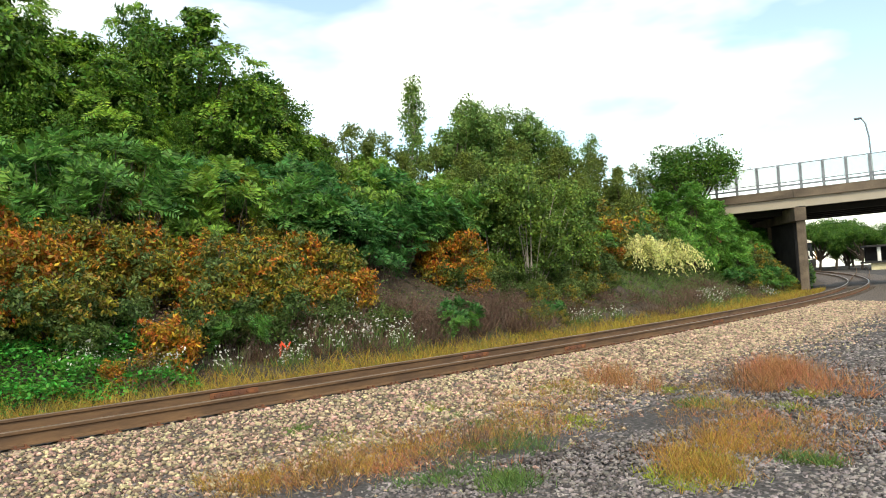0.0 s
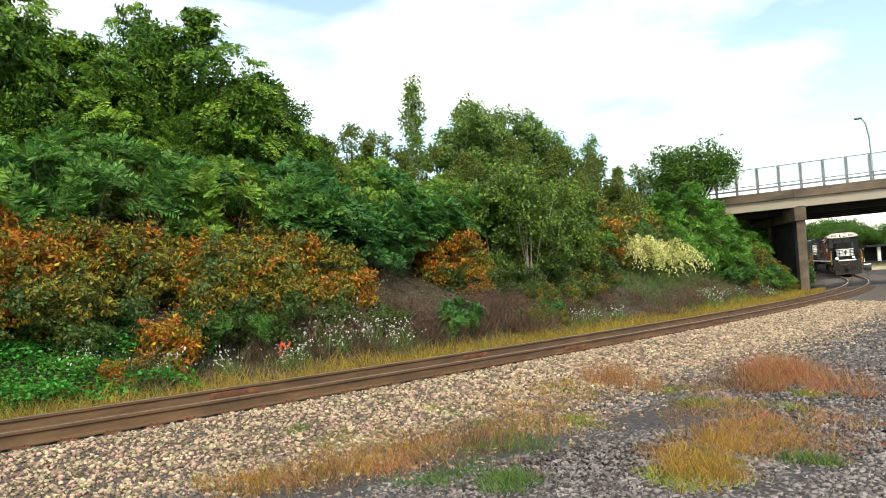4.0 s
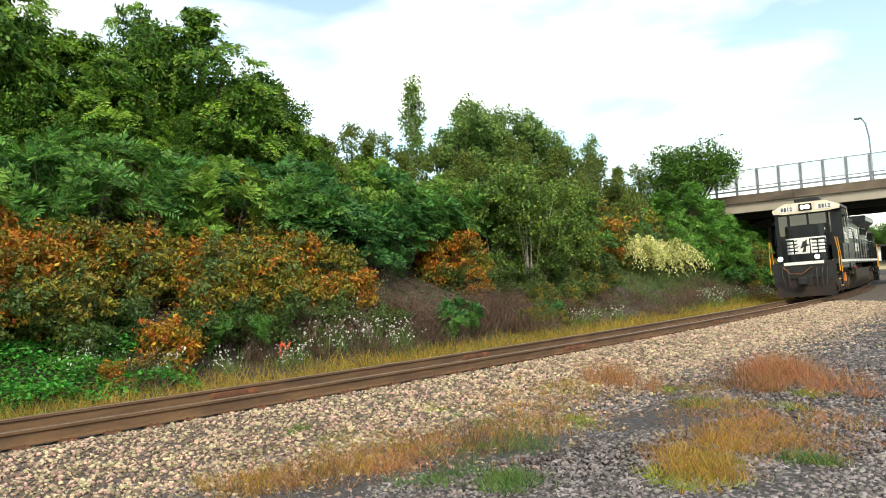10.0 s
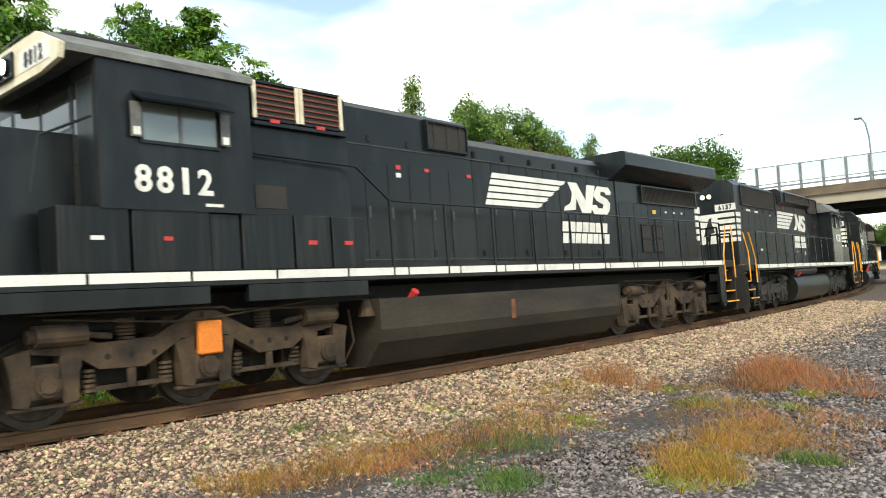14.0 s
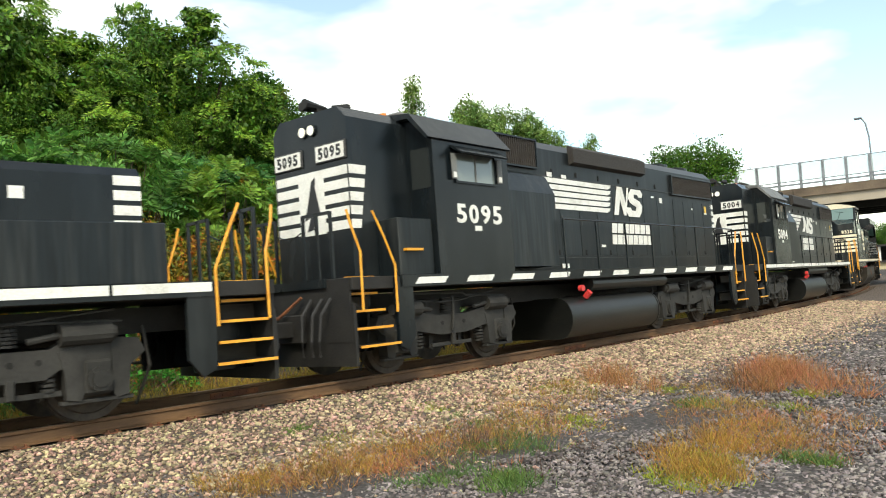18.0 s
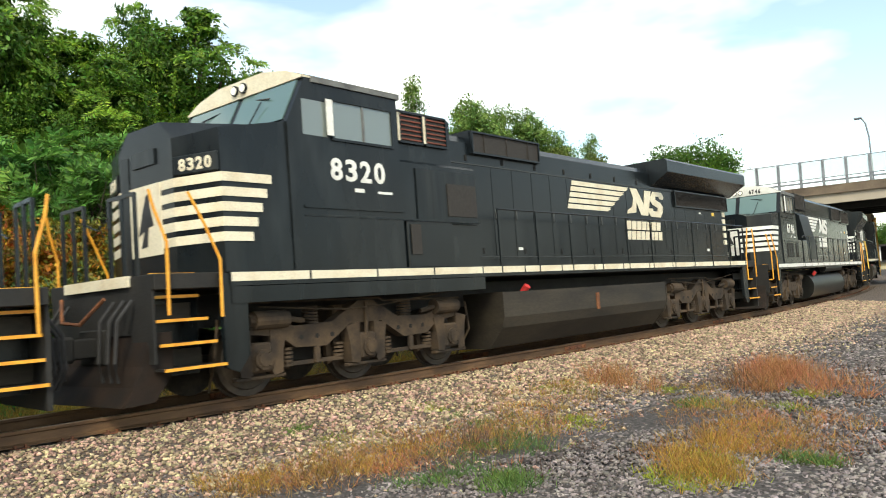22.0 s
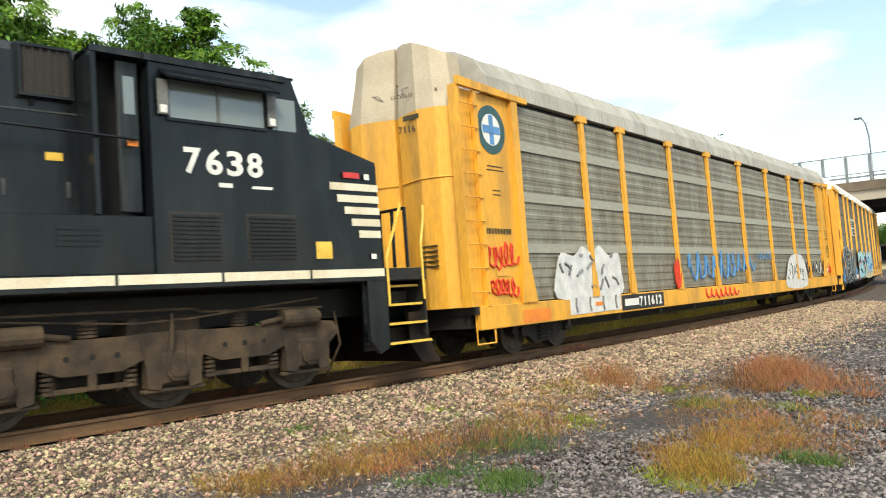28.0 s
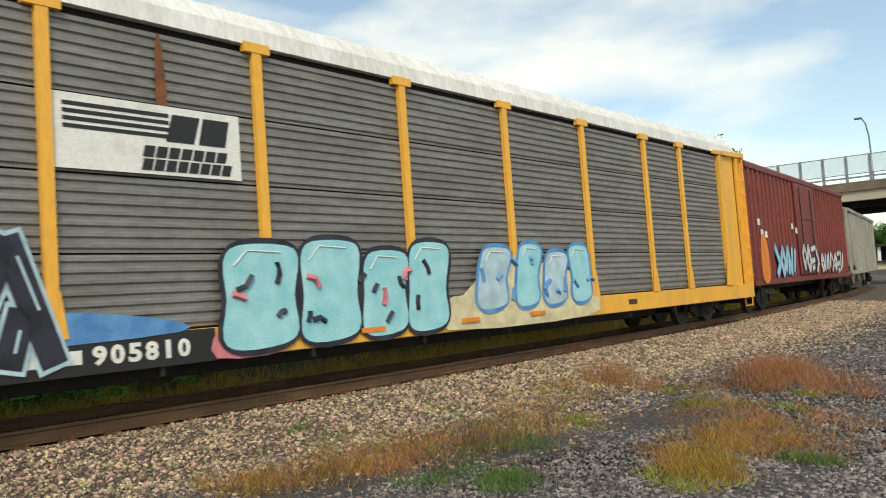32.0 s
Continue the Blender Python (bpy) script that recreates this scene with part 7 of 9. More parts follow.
def wild_block(root, X, r0, r1, z0, z1, fills, edge, halo, y, n, seed, shine=None):
    """A row of angular sprayed forms: slanted strokes in fill colours over dark outlines and a pale halo."""
    rnd = random.Random(seed)
    w = (r1 - r0) / n

    def quad(p, q, t, grow, m, yy, name, label):
        (a, b), (c, d) = p, q
        ln = math.hypot(c - a, d - b)
        ux, uz = (c - a) / ln, (d - b) / ln
        a, b, c, d = a - ux * grow, b - uz * grow, c + ux * grow, d + uz * grow
        t = t + grow
        pts = [(a - uz * t, b + ux * t), (c - uz * t * 0.8, d + ux * t * 0.8), (c + uz * t, d - ux * t), (a + uz * t * 0.85, b - ux * t * 0.85)]
        part(name, pr([(X(i), j) for i, j in pts], yy, yy + 0.003), m, root, label)
    for i in range(n):
        a = r0 + w * (i + 0.1)
        b = r0 + w * (i + 0.9)
        lo, hi = z0 + rnd.uniform(0, 0.15), z1 - rnd.uniform(0, 0.18)
        mid = (lo + hi) / 2 + rnd.uniform(-0.15, 0.15)
        k = 0.15 * w
        c = (a + b) / 2
        shapes = [[((a, lo), (a + 2 * k, hi)), ((c + k, lo + 0.1), (b + k, hi - 0.05))],
                  [((a, hi), (b, mid)), ((b, mid), (a + k, lo))],
                  [((a - k, lo + 0.1), (c, hi)), ((c, hi), (b + k, lo)), ((c, lo), (c + k, mid))],
                  [((a, mid), (c, hi)), ((c, hi), (b, mid)), ((b, mid), (c, lo)), ((c, lo), (a, mid))],
                  [((a, hi - 0.1), (b + k, hi)), ((a - k, mid), (b, mid + 0.1)), ((a, lo), (b - k, lo + 0.12))]]
        strokes = shapes[rnd.randrange(len(shapes))]
        th = rnd.uniform(0.13, 0.18) * min(1.0, w)
        f = fills[i % len(fills)]
        lift = 0.0008 * (i % 3)
        for p, q in strokes:
            if halo is not None:
                quad(p, q, th, 0.10, halo, y + lift, "sprayed_halo", "pale sprayed halo")
        for p, q in strokes:
            quad(p, q, th, 0.05, edge, y + 0.004 + lift, "sprayed_outline", "dark sprayed outline")
        for p, q in strokes:
            quad(p, q, th, 0.0, f, y + 0.008 + lift, "sprayed_stroke", "broad sprayed stroke")
            if shine is not None:
                (c, d), (e, g) = p, q
                quad((c + (e - c) * 0.15 + 0.04, d + (g - d) * 0.15 + 0.04), (c + (e - c) * 0.6 + 0.04, d + (g - d) * 0.6 + 0.04), 0.018, 0.0, shine, y + 0.012 + lift, "sprayed_shine", "thin pale highlight")


def slashes(root, X, r0, r1, z0, z1, m, y, n, seed, r=0.03):
    """Short bent strokes at all angles inside a field."""
    rnd = random.Random(seed)
    for k in range(n):
        a, z = r0 + (r1 - r0) * (k + rnd.random()) / n, rnd.uniform(z0, z1)
        t, ln = rnd.uniform(0.3, 2.8), rnd.uniform(0.16, 0.34)
        bend = rnd.uniform(-0.5, 0.5)
        pts = [(a, z), (a + 0.5 * ln * math.cos(t), min(max(z + 0.5 * ln * math.sin(t), z0), z1)), (a + ln * math.cos(t + bend), min(max(z + ln * math.sin(t + bend), z0), z1))]
        scrawl(root, X, pts, m, y, r, "dark sprayed slash")


def bubble_row(root, X, forms, z0, z1, fill, edge, y, spot=None, shine=None, seed=0):
    """Broad swollen sprayed forms side by side: forms lists (start, end, lean) in run metres; each has a dark rim, a fill, a shine and dark slashes."""
    for k, (a, b, lean) in enumerate(forms):
        w, h = b - a, z1 - z0
        up = 0.09 * math.sin(2.3 * k)

        def ring(grow, top=0.0):
            return [(a - grow, z0 + 0.12 * h), (a + 0.22 * w, z0 - grow), (a + 0.80 * w, z0 - grow + 0.04), (b + grow * 0.8, z0 + 0.16 * h), (b + grow - 0.04 * w, z0 + 0.5 * h), (b + grow + lean, z0 + 0.86 * h + up), (b - 0.16 * w + lean, z1 + grow + up),
                    (a + 0.2 * w + lean, z1 + grow + up), (a - grow + lean, z0 + 0.84 * h + up), (a - grow + 0.06 * w, z0 + 0.48 * h)]
        lift = 0.0008 * (k % 3)
        spray(root, X, "sprayed_outline", ring(0.075), edge, y + lift, "dark sprayed outline")
        spray(root, X, "sprayed_form", ring(0.0), fill[k % len(fill)], y + 0.005 + lift, "broad sprayed form")
        if shine:
            scrawl(root, X, [(a + 0.12 * w + lean, z0 + 0.80 * h + up), (a + 0.3 * w + lean, z1 - 0.05 * h + up), (b - 0.25 * w + lean, z1 - 0.07 * h + up)], shine, y + 0.012, 0.014, "thin pale highlight")
    slashes(root, X, forms[0][0] + 0.1, forms[-1][1] - 0.1, z0 + 0.12, z1 - 0.2, edge, y + 0.006, 11, seed + 71, 0.05)
    if spot:
        slashes(root, X, forms[0][0] + 0.3, forms[-1][1] - 0.3, z0 + 0.2, z1 - 0.4, spot, y + 0.006, 4, seed + 72, 0.06)


def build_train():
    lead_locomotive()
    hood_first_locomotive()
    high_nose_locomotive(45.4, 62.15, 0.0, "5095", True)
    high_nose_locomotive(63.3, 81.1, 18.45, "5004", False)
    wide_cab_locomotive(82.15, 103.1, "8320", "black six-axle diesel locomotive with a wide nose and cream bands", 86.65, (97.0, 102.75), (89.2, 96.3), (92.68, 97.69), M_CREAM,
                        (85.9, 99.3), (85.62, 3.23), [(86.75, 88.05, 3.88, 4.36, "shutter"), (89.2, 91.5, 3.98, 4.36, "screen")], 3, True, cab_at=0.75, cab_shape=dict(nose=1.37, chamfer=0.26, zt0=3.60, zt1=3.86, rake=0.36, eave=4.56, peak=4.84, band_len=(1.05, 0.70), glass=(0.87, 2.13), glass_z=(3.70, 4.27), corner_board=True, wing=True, crown_up=0.28))
    wide_cab_locomotive(104.7, 125.6, "6746", "black six-axle diesel locomotive with a wide nose and rounded tank", 109.2, None, (111.5, 118.8), (113.78, 118.76), M_WHITE,
                        (108.25, 121.8), (108.14, 2.90), [(111.7, 113.62, 3.92, 4.5, "screen"), (109.55, 111.2, 3.36, 3.95, "screen")], 30, False, cab_at=0.48,
                        cab_shape=dict(nose=1.5, zt0=3.34, zt1=3.46, rake=0.38, cab_len=2.5, eave=4.22, peak=4.58, crown_up=0.12, bands=(2.0, 2.95), band_len=(1.13, 0.74), glass=(0.79, 2.24), glass_z=(3.50, 4.08), panes=3, wing=True))
    wide_cab_locomotive(127.0, 148.5, "7638", "black six-axle diesel locomotive running with its cab at the rear", 143.9, (127.5, 133.5), (134.2, 141.3), (133.4, 137.75), M_CREAM,
                        (130.6, 144.2), (144.87, 3.17), [(138.4, 139.5, 3.95, 4.42, "screen"), (140.25, 140.85, 3.92, 4.42, "screen"), (142.54, 143.1, 3.93, 4.5, "screen")], 6, True, reversed_=True)
    # first autorack
    root, X = autorack(149.5, 176.85, [153.85, 155.78, 158.72, 161.6, 164.48, 167.4, 170.35, 172.3], "yellow autorack wagon with weathered galvanised panels and graffiti",
                       M_YELLOW, M_ROOFGREY, M_GALV, 4, 5, None, 1.06, ((3.96, 4.16), (2.95, 3.14), (1.95, 2.13)), -0.27)
    y = 1.55
    ring = part("round_emblem", cy((X(150.36), 1.475, 4.25), (X(150.36), 1.48, 4.25), 0.46, 32), M_DARKGREEN, root, "round railway emblem in plain shapes")
    part("emblem_face", cy((X(150.36), 1.48, 4.25), (X(150.36), 1.484, 4.25), 0.30, 28), M_WHITE, ring)
    part("emblem_cross", bx(X(150.43), X(150.29), 1.484, 1.488, 3.97, 4.53), M_BLUE, ring)
    part("emblem_cross", bx(X(150.64), X(150.08), 1.488, 1.492, 4.18, 4.32), M_BLUE, ring)
    for k in range(9):
        part("number_bar", bx(X(149.95 + 0.095 * k + 0.07), X(149.95 + 0.095 * k), 1.472, 1.478, 2.30, 2.40), M_INK, root, "dark stencilled mark")
    for z, w in ((3.55, 0.5), (3.48, 0.55), (3.1, 0.25), (3.02, 0.25)):
        part("fine_print", bx(X(150.4 + w / 2), X(150.4 - w / 2), 1.472, 1.477, z, z + 0.02), M_INK, root)
    loop_scrawl(root, X, 149.95, 150.85, 1.62, 2.15, M_TAGRED, 1.49, 5, 3, r=0.022)
    loop_scrawl(root, X, 150.0, 150.8, 1.12, 1.5, M_TAGRED, 1.49, 5, 4, r=0.022)
    part("notice_plate", bx(X(150.65), X(150.2), 1.472, 1.482, 1.52, 1.70), M_YELLOW2, root)
    me = letters("EXCESS HEIGHT CAR", 0.075, 0.003)
    e_ = part("clearance_words", me, M_INK, root, "dark stencilled words")
    e_.matrix_basis = pose(X(149.5 - 0.275), 0.62, 4.93, 0, 0, 102)
    number_sign(root, "711612", X(149.5 - 0.335), 0.55, 4.30, 0.13, M_INK, rz=100, bold=0.004)
    part("mark_bar", bx(X(149.18), X(149.155), 0.38, 0.74, 4.46, 4.55), M_INK, root)
    for k in range(5):
        part("fine_print", bx(X(149.19), X(149.155), 0.6, 0.95, 1.75 + 0.09 * k, 1.78 + 0.09 * k), M_INK, root)
    part("sill_panel", bx(X(157.5), X(155.1), 1.53, 1.536, 0.62, 0.97), M_LETTERBLACK, root, "black number panel on the sill")
    number_sign(root, "711612", X(156.7), 1.538, 0.80, 0.23, M_WHITE, width=1.35)
    part("mark_bar", bx(X(156.0), X(155.25), 1.536, 1.542, 0.72, 0.88), M_WHITE, root)
    part("sill_patch", bx(X(155.05), X(152.7), 1.532, 1.538, 0.66, 1.0), M_TAGWHITE, root, "white sprayed patch")
    part("sill_patch", bx(X(154.2), X(153.8), 1.54, 1.546, 0.80, 0.88), M_ORANGE, root)
    part("sill_patch", bx(X(151.9), X(150.9), 1.532, 1.538, 0.62, 0.86), M_ORANGE, root, "orange sprayed patch")
    spray(root, X, "sprayed_patch", [(152.2, 1.03), (153.6, 1.0), (155.15, 1.02), (155.2, 1.5), (155.1, 1.95), (154.6, 1.9), (154.2, 2.12), (153.8, 1.95), (153.4, 2.1), (153.0, 1.88), (152.5, 1.96), (152.25, 1.6)], M_TAGWHITE, 1.53)
    slashes(root, X, 152.4, 155.0, 1.1, 1.9, M_TAGGREY, 1.536, 13, 61, 0.036)
    for k in range(4):
        a = 152.95 + 0.61 * k
        scrawl(root, X, [(a, 1.0), (a - 0.02, 0.85), (a + 0.01, 0.70)], M_TAGGREY, 1.542, 0.03, "dark sprayed drip")
    spray(root, X, "sprayed_patch", [(168.8, 0.72), (171.5, 0.70), (171.6, 1.3), (171.2, 1.85), (170.2, 1.95), (169.4, 1.8), (168.9, 1.3)], M_TAGWHITE, 1.54)
    slashes(root, X, 168.95, 171.4, 0.85, 1.8, M_TAGGREY, 1.548, 15, 62, 0.024)
    loop_scrawl(root, X, 158.38, 158.62, 1.0, 1.85, M_TAGRED, 1.56, 5, 8)
    loop_scrawl(root, X, 159.4, 163.2, 1.08, 2.05, M_TAGBLUE, 1.50, 6, 9, r=0.032)
    loop_scrawl(root, X, 163.0, 165.2, 1.3, 2.0, M_TAGBLUE, 1.50, 4, 19, r=0.026)
    loop_scrawl(root, X, 165.6, 167.4, 1.75, 2.0, M_TAGBLUE, 1.50, 5, 18, r=0.016)
    loop_scrawl(root, X, 160.4, 163.2, 0.64, 0.96, M_TAGRED, 1.54, 7, 10, r=0.03)
    loop_scrawl(root, X, 171.6, 175.0, 1.15, 1.7, M_TAGBLACK, 1.52, 6, 12)
    loop_scrawl(root, X, 173.2, 175.2, 1.1, 1.6, M_TAGWHITE, 1.53, 3, 13)
    loop_scrawl(root, X, 175.5, 176.0, 1.1, 1.45, M_TAGRED, 1.49, 4, 14)
    for z, w, h in ((2.95, 0.5, 0.02), (2.85, 0.5, 0.02), (2.75, 0.4, 0.02), (2.6, 0.5, 0.02), (2.25, 0.3, 0.05), (2.15, 0.5, 0.05), (2.05, 0.45, 0.03), (1.95, 0.45, 0.03), (1.85, 0.45, 0.03)):
        part("fine_print", bx(X(175.7 + w / 2), X(175.7 - w / 2), 1.472, 1.477, z, z + h), M_INK, root)
    part("notice_plate", bx(X(176.0), X(175.35), 1.472, 1.480, 1.55, 1.75), M_YELLOW2, root)
    # second autorack
    root, X = autorack(177.4, 205.25, [182.08, 184.05, 187.0, 189.95, 192.83, 195.72, 198.65, 200.7], "yellow autorack wagon with grey panels, white roof and large graffiti",
                       M_YELLOW2, M_ROOFWHITE, M_GALV2, 7, 4, (177.8, 186.1), 0.86)
    part("owner_panel", bx(X(186.66), X(184.12), 1.50, 1.506, 2.98, 3.88), M_WHITE, root, "white owner's panel with plain dark shapes")
    for k in range(4):
        part("mark_stripe", bx(X(185.6), X(184.25), 1.507, 1.512, 3.46 + 0.09 * k, 3.51 + 0.09 * k), M_LETTERBLACK, root)
    part("mark_block", flat_shape([(X(185.55), 3.42), (X(185.95), 3.42), (X(186.05), 3.78), (X(185.65), 3.78)], 1.507), M_LETTERBLACK, root)
    part("mark_block", flat_shape([(X(186.02), 3.42), (X(186.42), 3.42), (X(186.5), 3.78), (X(186.1), 3.78)], 1.507), M_LETTERBLACK, root)
    word_bars(root, X, 185.2, 186.5, 3.02, 3.36, 1.507, M_LETTERBLACK)
    wild_block(root, X, 178.8, 184.0, 0.72, 2.2, (M_TAGBLACK, M_TAGBLACK), M_TAGBLACK, M_TAGPALE, 1.56, 6, 21, shine=M_TAGPALE)
    spray(root, X, "sprayed_patch", [(178.0, 0.75), (179.1, 0.7), (179.3, 1.3), (178.8, 1.5), (178.4, 1.1)], M_TAGBLUE, 1.545)
    spray(root, X, "sprayed_patch", [(183.6, 0.95), (185.6, 0.98), (185.4, 1.15), (184.0, 1.3)], M_TAGBLUE, 1.545)
    bubble_row(root, X, [(186.2, 187.45, 0.05), (187.5, 188.65, 0.05), (188.7, 189.7, 0.08), (189.72, 190.72, 0.1)], 0.66, 2.08, (M_TAGAQUA,), M_TAGBLACK, 1.565, M_TAGPINK, M_TAGWHITE)
    spray(root, X, "sprayed_patch", [(190.7, 0.62), (195.4, 0.6), (195.5, 1.0), (193.0, 1.1), (190.9, 1.2)], M_TAGCREAM, 1.548)
    spray(root, X, "sprayed_patch", [(191.0, 0.72), (195.5, 0.70), (195.5, 1.4), (194.0, 1.7), (192.4, 1.95), (191.6, 1.5)], M_TAGCREAM, 1.553, "cream sprayed field")
    bubble_row(root, X, [(191.55, 192.45, 0.18), (192.75, 193.5, 0.16), (193.7, 194.5, 0.12), (194.75, 195.5, -0.05)], 0.92, 2.05, (M_TAGPALE, M_TAGAQUA), M_TAGBLUE, 1.565, None, M_TAGWHITE, 2)
    part("sill_patch", bx(X(186.85), X(186.12), 1.54, 1.546, 0.60, 0.92), M_ORANGE, root, "orange sprayed patch")
    spray(root, X, "sprayed_patch", [(186.1, 0.6), (187.2, 0.6), (187.0, 0.98), (186.2, 0.98)], M_TAGPINK, 1.545)
    number_sign(root, "905810", X(185.1), 1.54, 0.78, 0.23, M_WHITE, width=1.3)
    part("mark_bar", bx(X(184.35), X(183.6), 1.538, 1.544, 0.70, 0.86), M_WHITE, root)
    part("sill_patch", bx(X(179.9), X(178.9), 1.54, 1.546, 0.70, 0.80), M_ORANGE, root)
    part("sill_patch", bx(X(182.9), X(182.3), 1.545, 1.551, 0.72, 0.80), M_ORANGE, root)
    for r in (188.9, 191.3, 193.4):
        part("sill_patch", bx(X(r + 0.25), X(r - 0.25), 1.57, 1.585, 0.72, 0.80), M_ORANGE, root)
    part("mark_bar", bx(X(197.6), X(197.2), 1.53, 1.536, 0.74, 0.86), M_INK, root)
    loop_scrawl(root, X, 178.7, 179.2, 1.55, 1.8, M_TAGBLUE, 1.49, 4, 41)
    loop_scrawl(root, X, 178.6, 179.05, 2.55, 3.2, M_RUST, 1.49, 3, 42, r=0.006)
    spray(root, X, "rust_stain", [(185.45, 3.9), (185.6, 3.9), (185.55, 4.75), (185.48, 4.75)], M_RUST, 1.484)
    box_wagon()
    hopper_wagon()


def box_wagon():
    r0, r1 = 206.0, 222.9
    root, X = begin("box_wagon", "faded oxide-red ribbed box wagon with graffiti", "railway wagon", r0, r1, 6.2)
    part("body", bx(X(r1), X(r0), -1.43, 1.43, 1.05, 4.95, 0.02), M_BOXRED, root, "oxide-red body")
    part("roof", pr([(-1.5, 4.93), (1.5, 4.93), (1.4, 5.05), (0, 5.16), (-1.4, 5.05)], X(r1 + 0.02), X(r0 - 0.02), "x"), M_BOXRED, root)
    part("underframe", bx(X(r1 - 0.2), X(r0 + 0.2), -0.5, 0.5, 0.7, 1.05), M_DARKGEAR, root)
    for sgn in (1, -1):
        part("side_sill", bx(X(r1), X(r0), sgn * 1.40, sgn * 1.48, 0.9, 1.1), M_BOXRED, root)
        part("top_chord", bx(X(r1), X(r0), sgn * 1.43, sgn * 1.5, 4.8, 4.95), M_BOXRED, root)
        rib = None
        for k in range(30):
            r = r0 + 0.35 + 0.56 * k
            if 212.4 < r < 216.0 or r > r1 - 0.2:
                continue
            if rib is None:
                rib = part("side_rib", bx(-0.06, 0.06, -0.05, 0.05, 1.1, 4.8, 0.02), M_BOXRED, root)
                rib.matrix_basis = pose(X(r), sgn * 1.44, 0)
            else:
                share("side_rib", rib, root, pose(X(r), sgn * 1.44, 0))
        door = part("door", bx(X(215.9), X(212.5), sgn * 1.46, sgn * 1.53, 1.15, 4.75, 0.01), M_BOXRED, root, "red plug door")
        for z in (2.1, 3.35):
            part("door_beam", bx(X(215.9), X(212.5), sgn * 1.53, sgn * 1.55, z, z + 0.1), M_BOXRED, door)
        for r in (213.1, 215.0):
            part("lock_rod", cy((X(r), sgn * 1.56, 1.3), (X(r), sgn * 1.56, 4.6), 0.02, 6), M_DARKGEAR, door)
        for k in range(8):
            part("ladder_rung", cy((X(r0 + 0.05), sgn * 1.55, 1.2 + 0.42 * k), (X(r0 + 0.5), sgn * 1.55, 1.2 + 0.42 * k), 0.014, 6), M_BOXRED, root)
    y = 1.5
    wild_block(root, X, 208.6, 211.6, 1.15, 2.3, (M_TAGAQUA, M_TAGPALE), M_TAGBLUE, None, y + 0.01, 4, 51)
    wild_block(root, X, 212.6, 215.6, 1.2, 2.3, (M_TAGWHITE,), M_TAGBLACK, None, y + 0.06, 4, 52)
    wild_block(root, X, 216.2, 221.2, 1.15, 2.1, (M_TAGWHITE, M_TAGPALE), M_BOXRED, None, y + 0.01, 7, 53)
    spray(root, X, "sprayed_patch", [(206.9, 1.1), (207.8, 1.1), (207.7, 2.4), (207.0, 2.5)], M_ORANGE, y + 0.008)
    for r, z in ((206.9, 2.9), (207.2, 2.55), (207.7, 2.5), (211.6, 2.9), (212.2, 2.75)):
        part("mark_bar", bx(X(r + 0.22), X(r - 0.1), y, y + 0.006, z, z + 0.22), M_WHITE, root)
    for r in (r0 + 2.2, r1 - 2.2):
        freight_truck(root, X(r))
    car_coupler(root, X(r0), 1)
    car_coupler(root, X(r1), -1)


def hopper_wagon():
    r0, r1 = 224.0, 241.5
    root, X = begin("hopper_wagon", "pale grey covered hopper wagon with sloping ends", "railway wagon", r0, r1, 6.6)
    prof = [(X(r0 + 0.6), 4.35), (X(r1 - 0.6), 4.35), (X(r1 - 1.4), 1.4), (X(r1 - 3.0), 0.95), (X(r0 + 3.0), 0.95), (X(r0 + 1.4), 1.4)]
    part("body", pr(prof, -1.46, 1.46), M_HOPPER, root, "pale grey hopper body")
    part("roof", pr([(-1.5, 4.33), (1.5, 4.33), (1.2, 4.5), (-1.2, 4.5)], X(r1 - 0.55), X(r0 + 0.55), "x"), M_HOPPER, root)
    part("underframe", bx(X(r1), X(r0), -0.5, 0.5, 0.75, 1.1), M_DARKGEAR, root)
    for r in (r0 + 0.15, r1 - 0.15):
        for y in (-1.4, 1.4):
            part("corner_post", bx(X(r + 0.06), X(r - 0.06), y - 0.06, y + 0.06, 1.0, 4.35), M_HOPPER, root)
        part("end_platform", bx(X(r + 0.15 if r < 230 else r + 0.1), X(r - 0.1), -1.46, 1.46, 1.0, 1.1), M_HOPPER, root)
    for sgn in (1, -1):
        part("top_chord", bx(X(r1 - 0.1), X(r0 + 0.1), sgn * 1.44, sgn * 1.52, 4.2, 4.36), M_HOPPER, root)
        part("side_sill", bx(X(r1), X(r0), sgn * 1.40, sgn * 1.5, 0.95, 1.15), M_HOPPER, root)
        for k in range(5):
            r = r0 + 2 + 3.35 * k
            part("side_rib", bx(X(r + 0.05), X(r - 0.05), sgn * 1.46, sgn * 1.51, 1.15, 4.2), M_HOPPER, root)
    for k in range(3):
        r = r0 + 5.2 + 3.5 * k
        part("discharge_gate", pr([(X(r - 1.2), 0.95), (X(r + 1.2), 0.95), (X(r + 0.35), 0.4), (X(r - 0.35), 0.4)], -1.0, 1.0), M_HOPPER, root)
    for r in (r0 + 2.1, r1 - 2.1):
        freight_truck(root, X(r))
    car_coupler(root, X(r0), 1)
    car_coupler(root, X(r1), -1)


build_train()
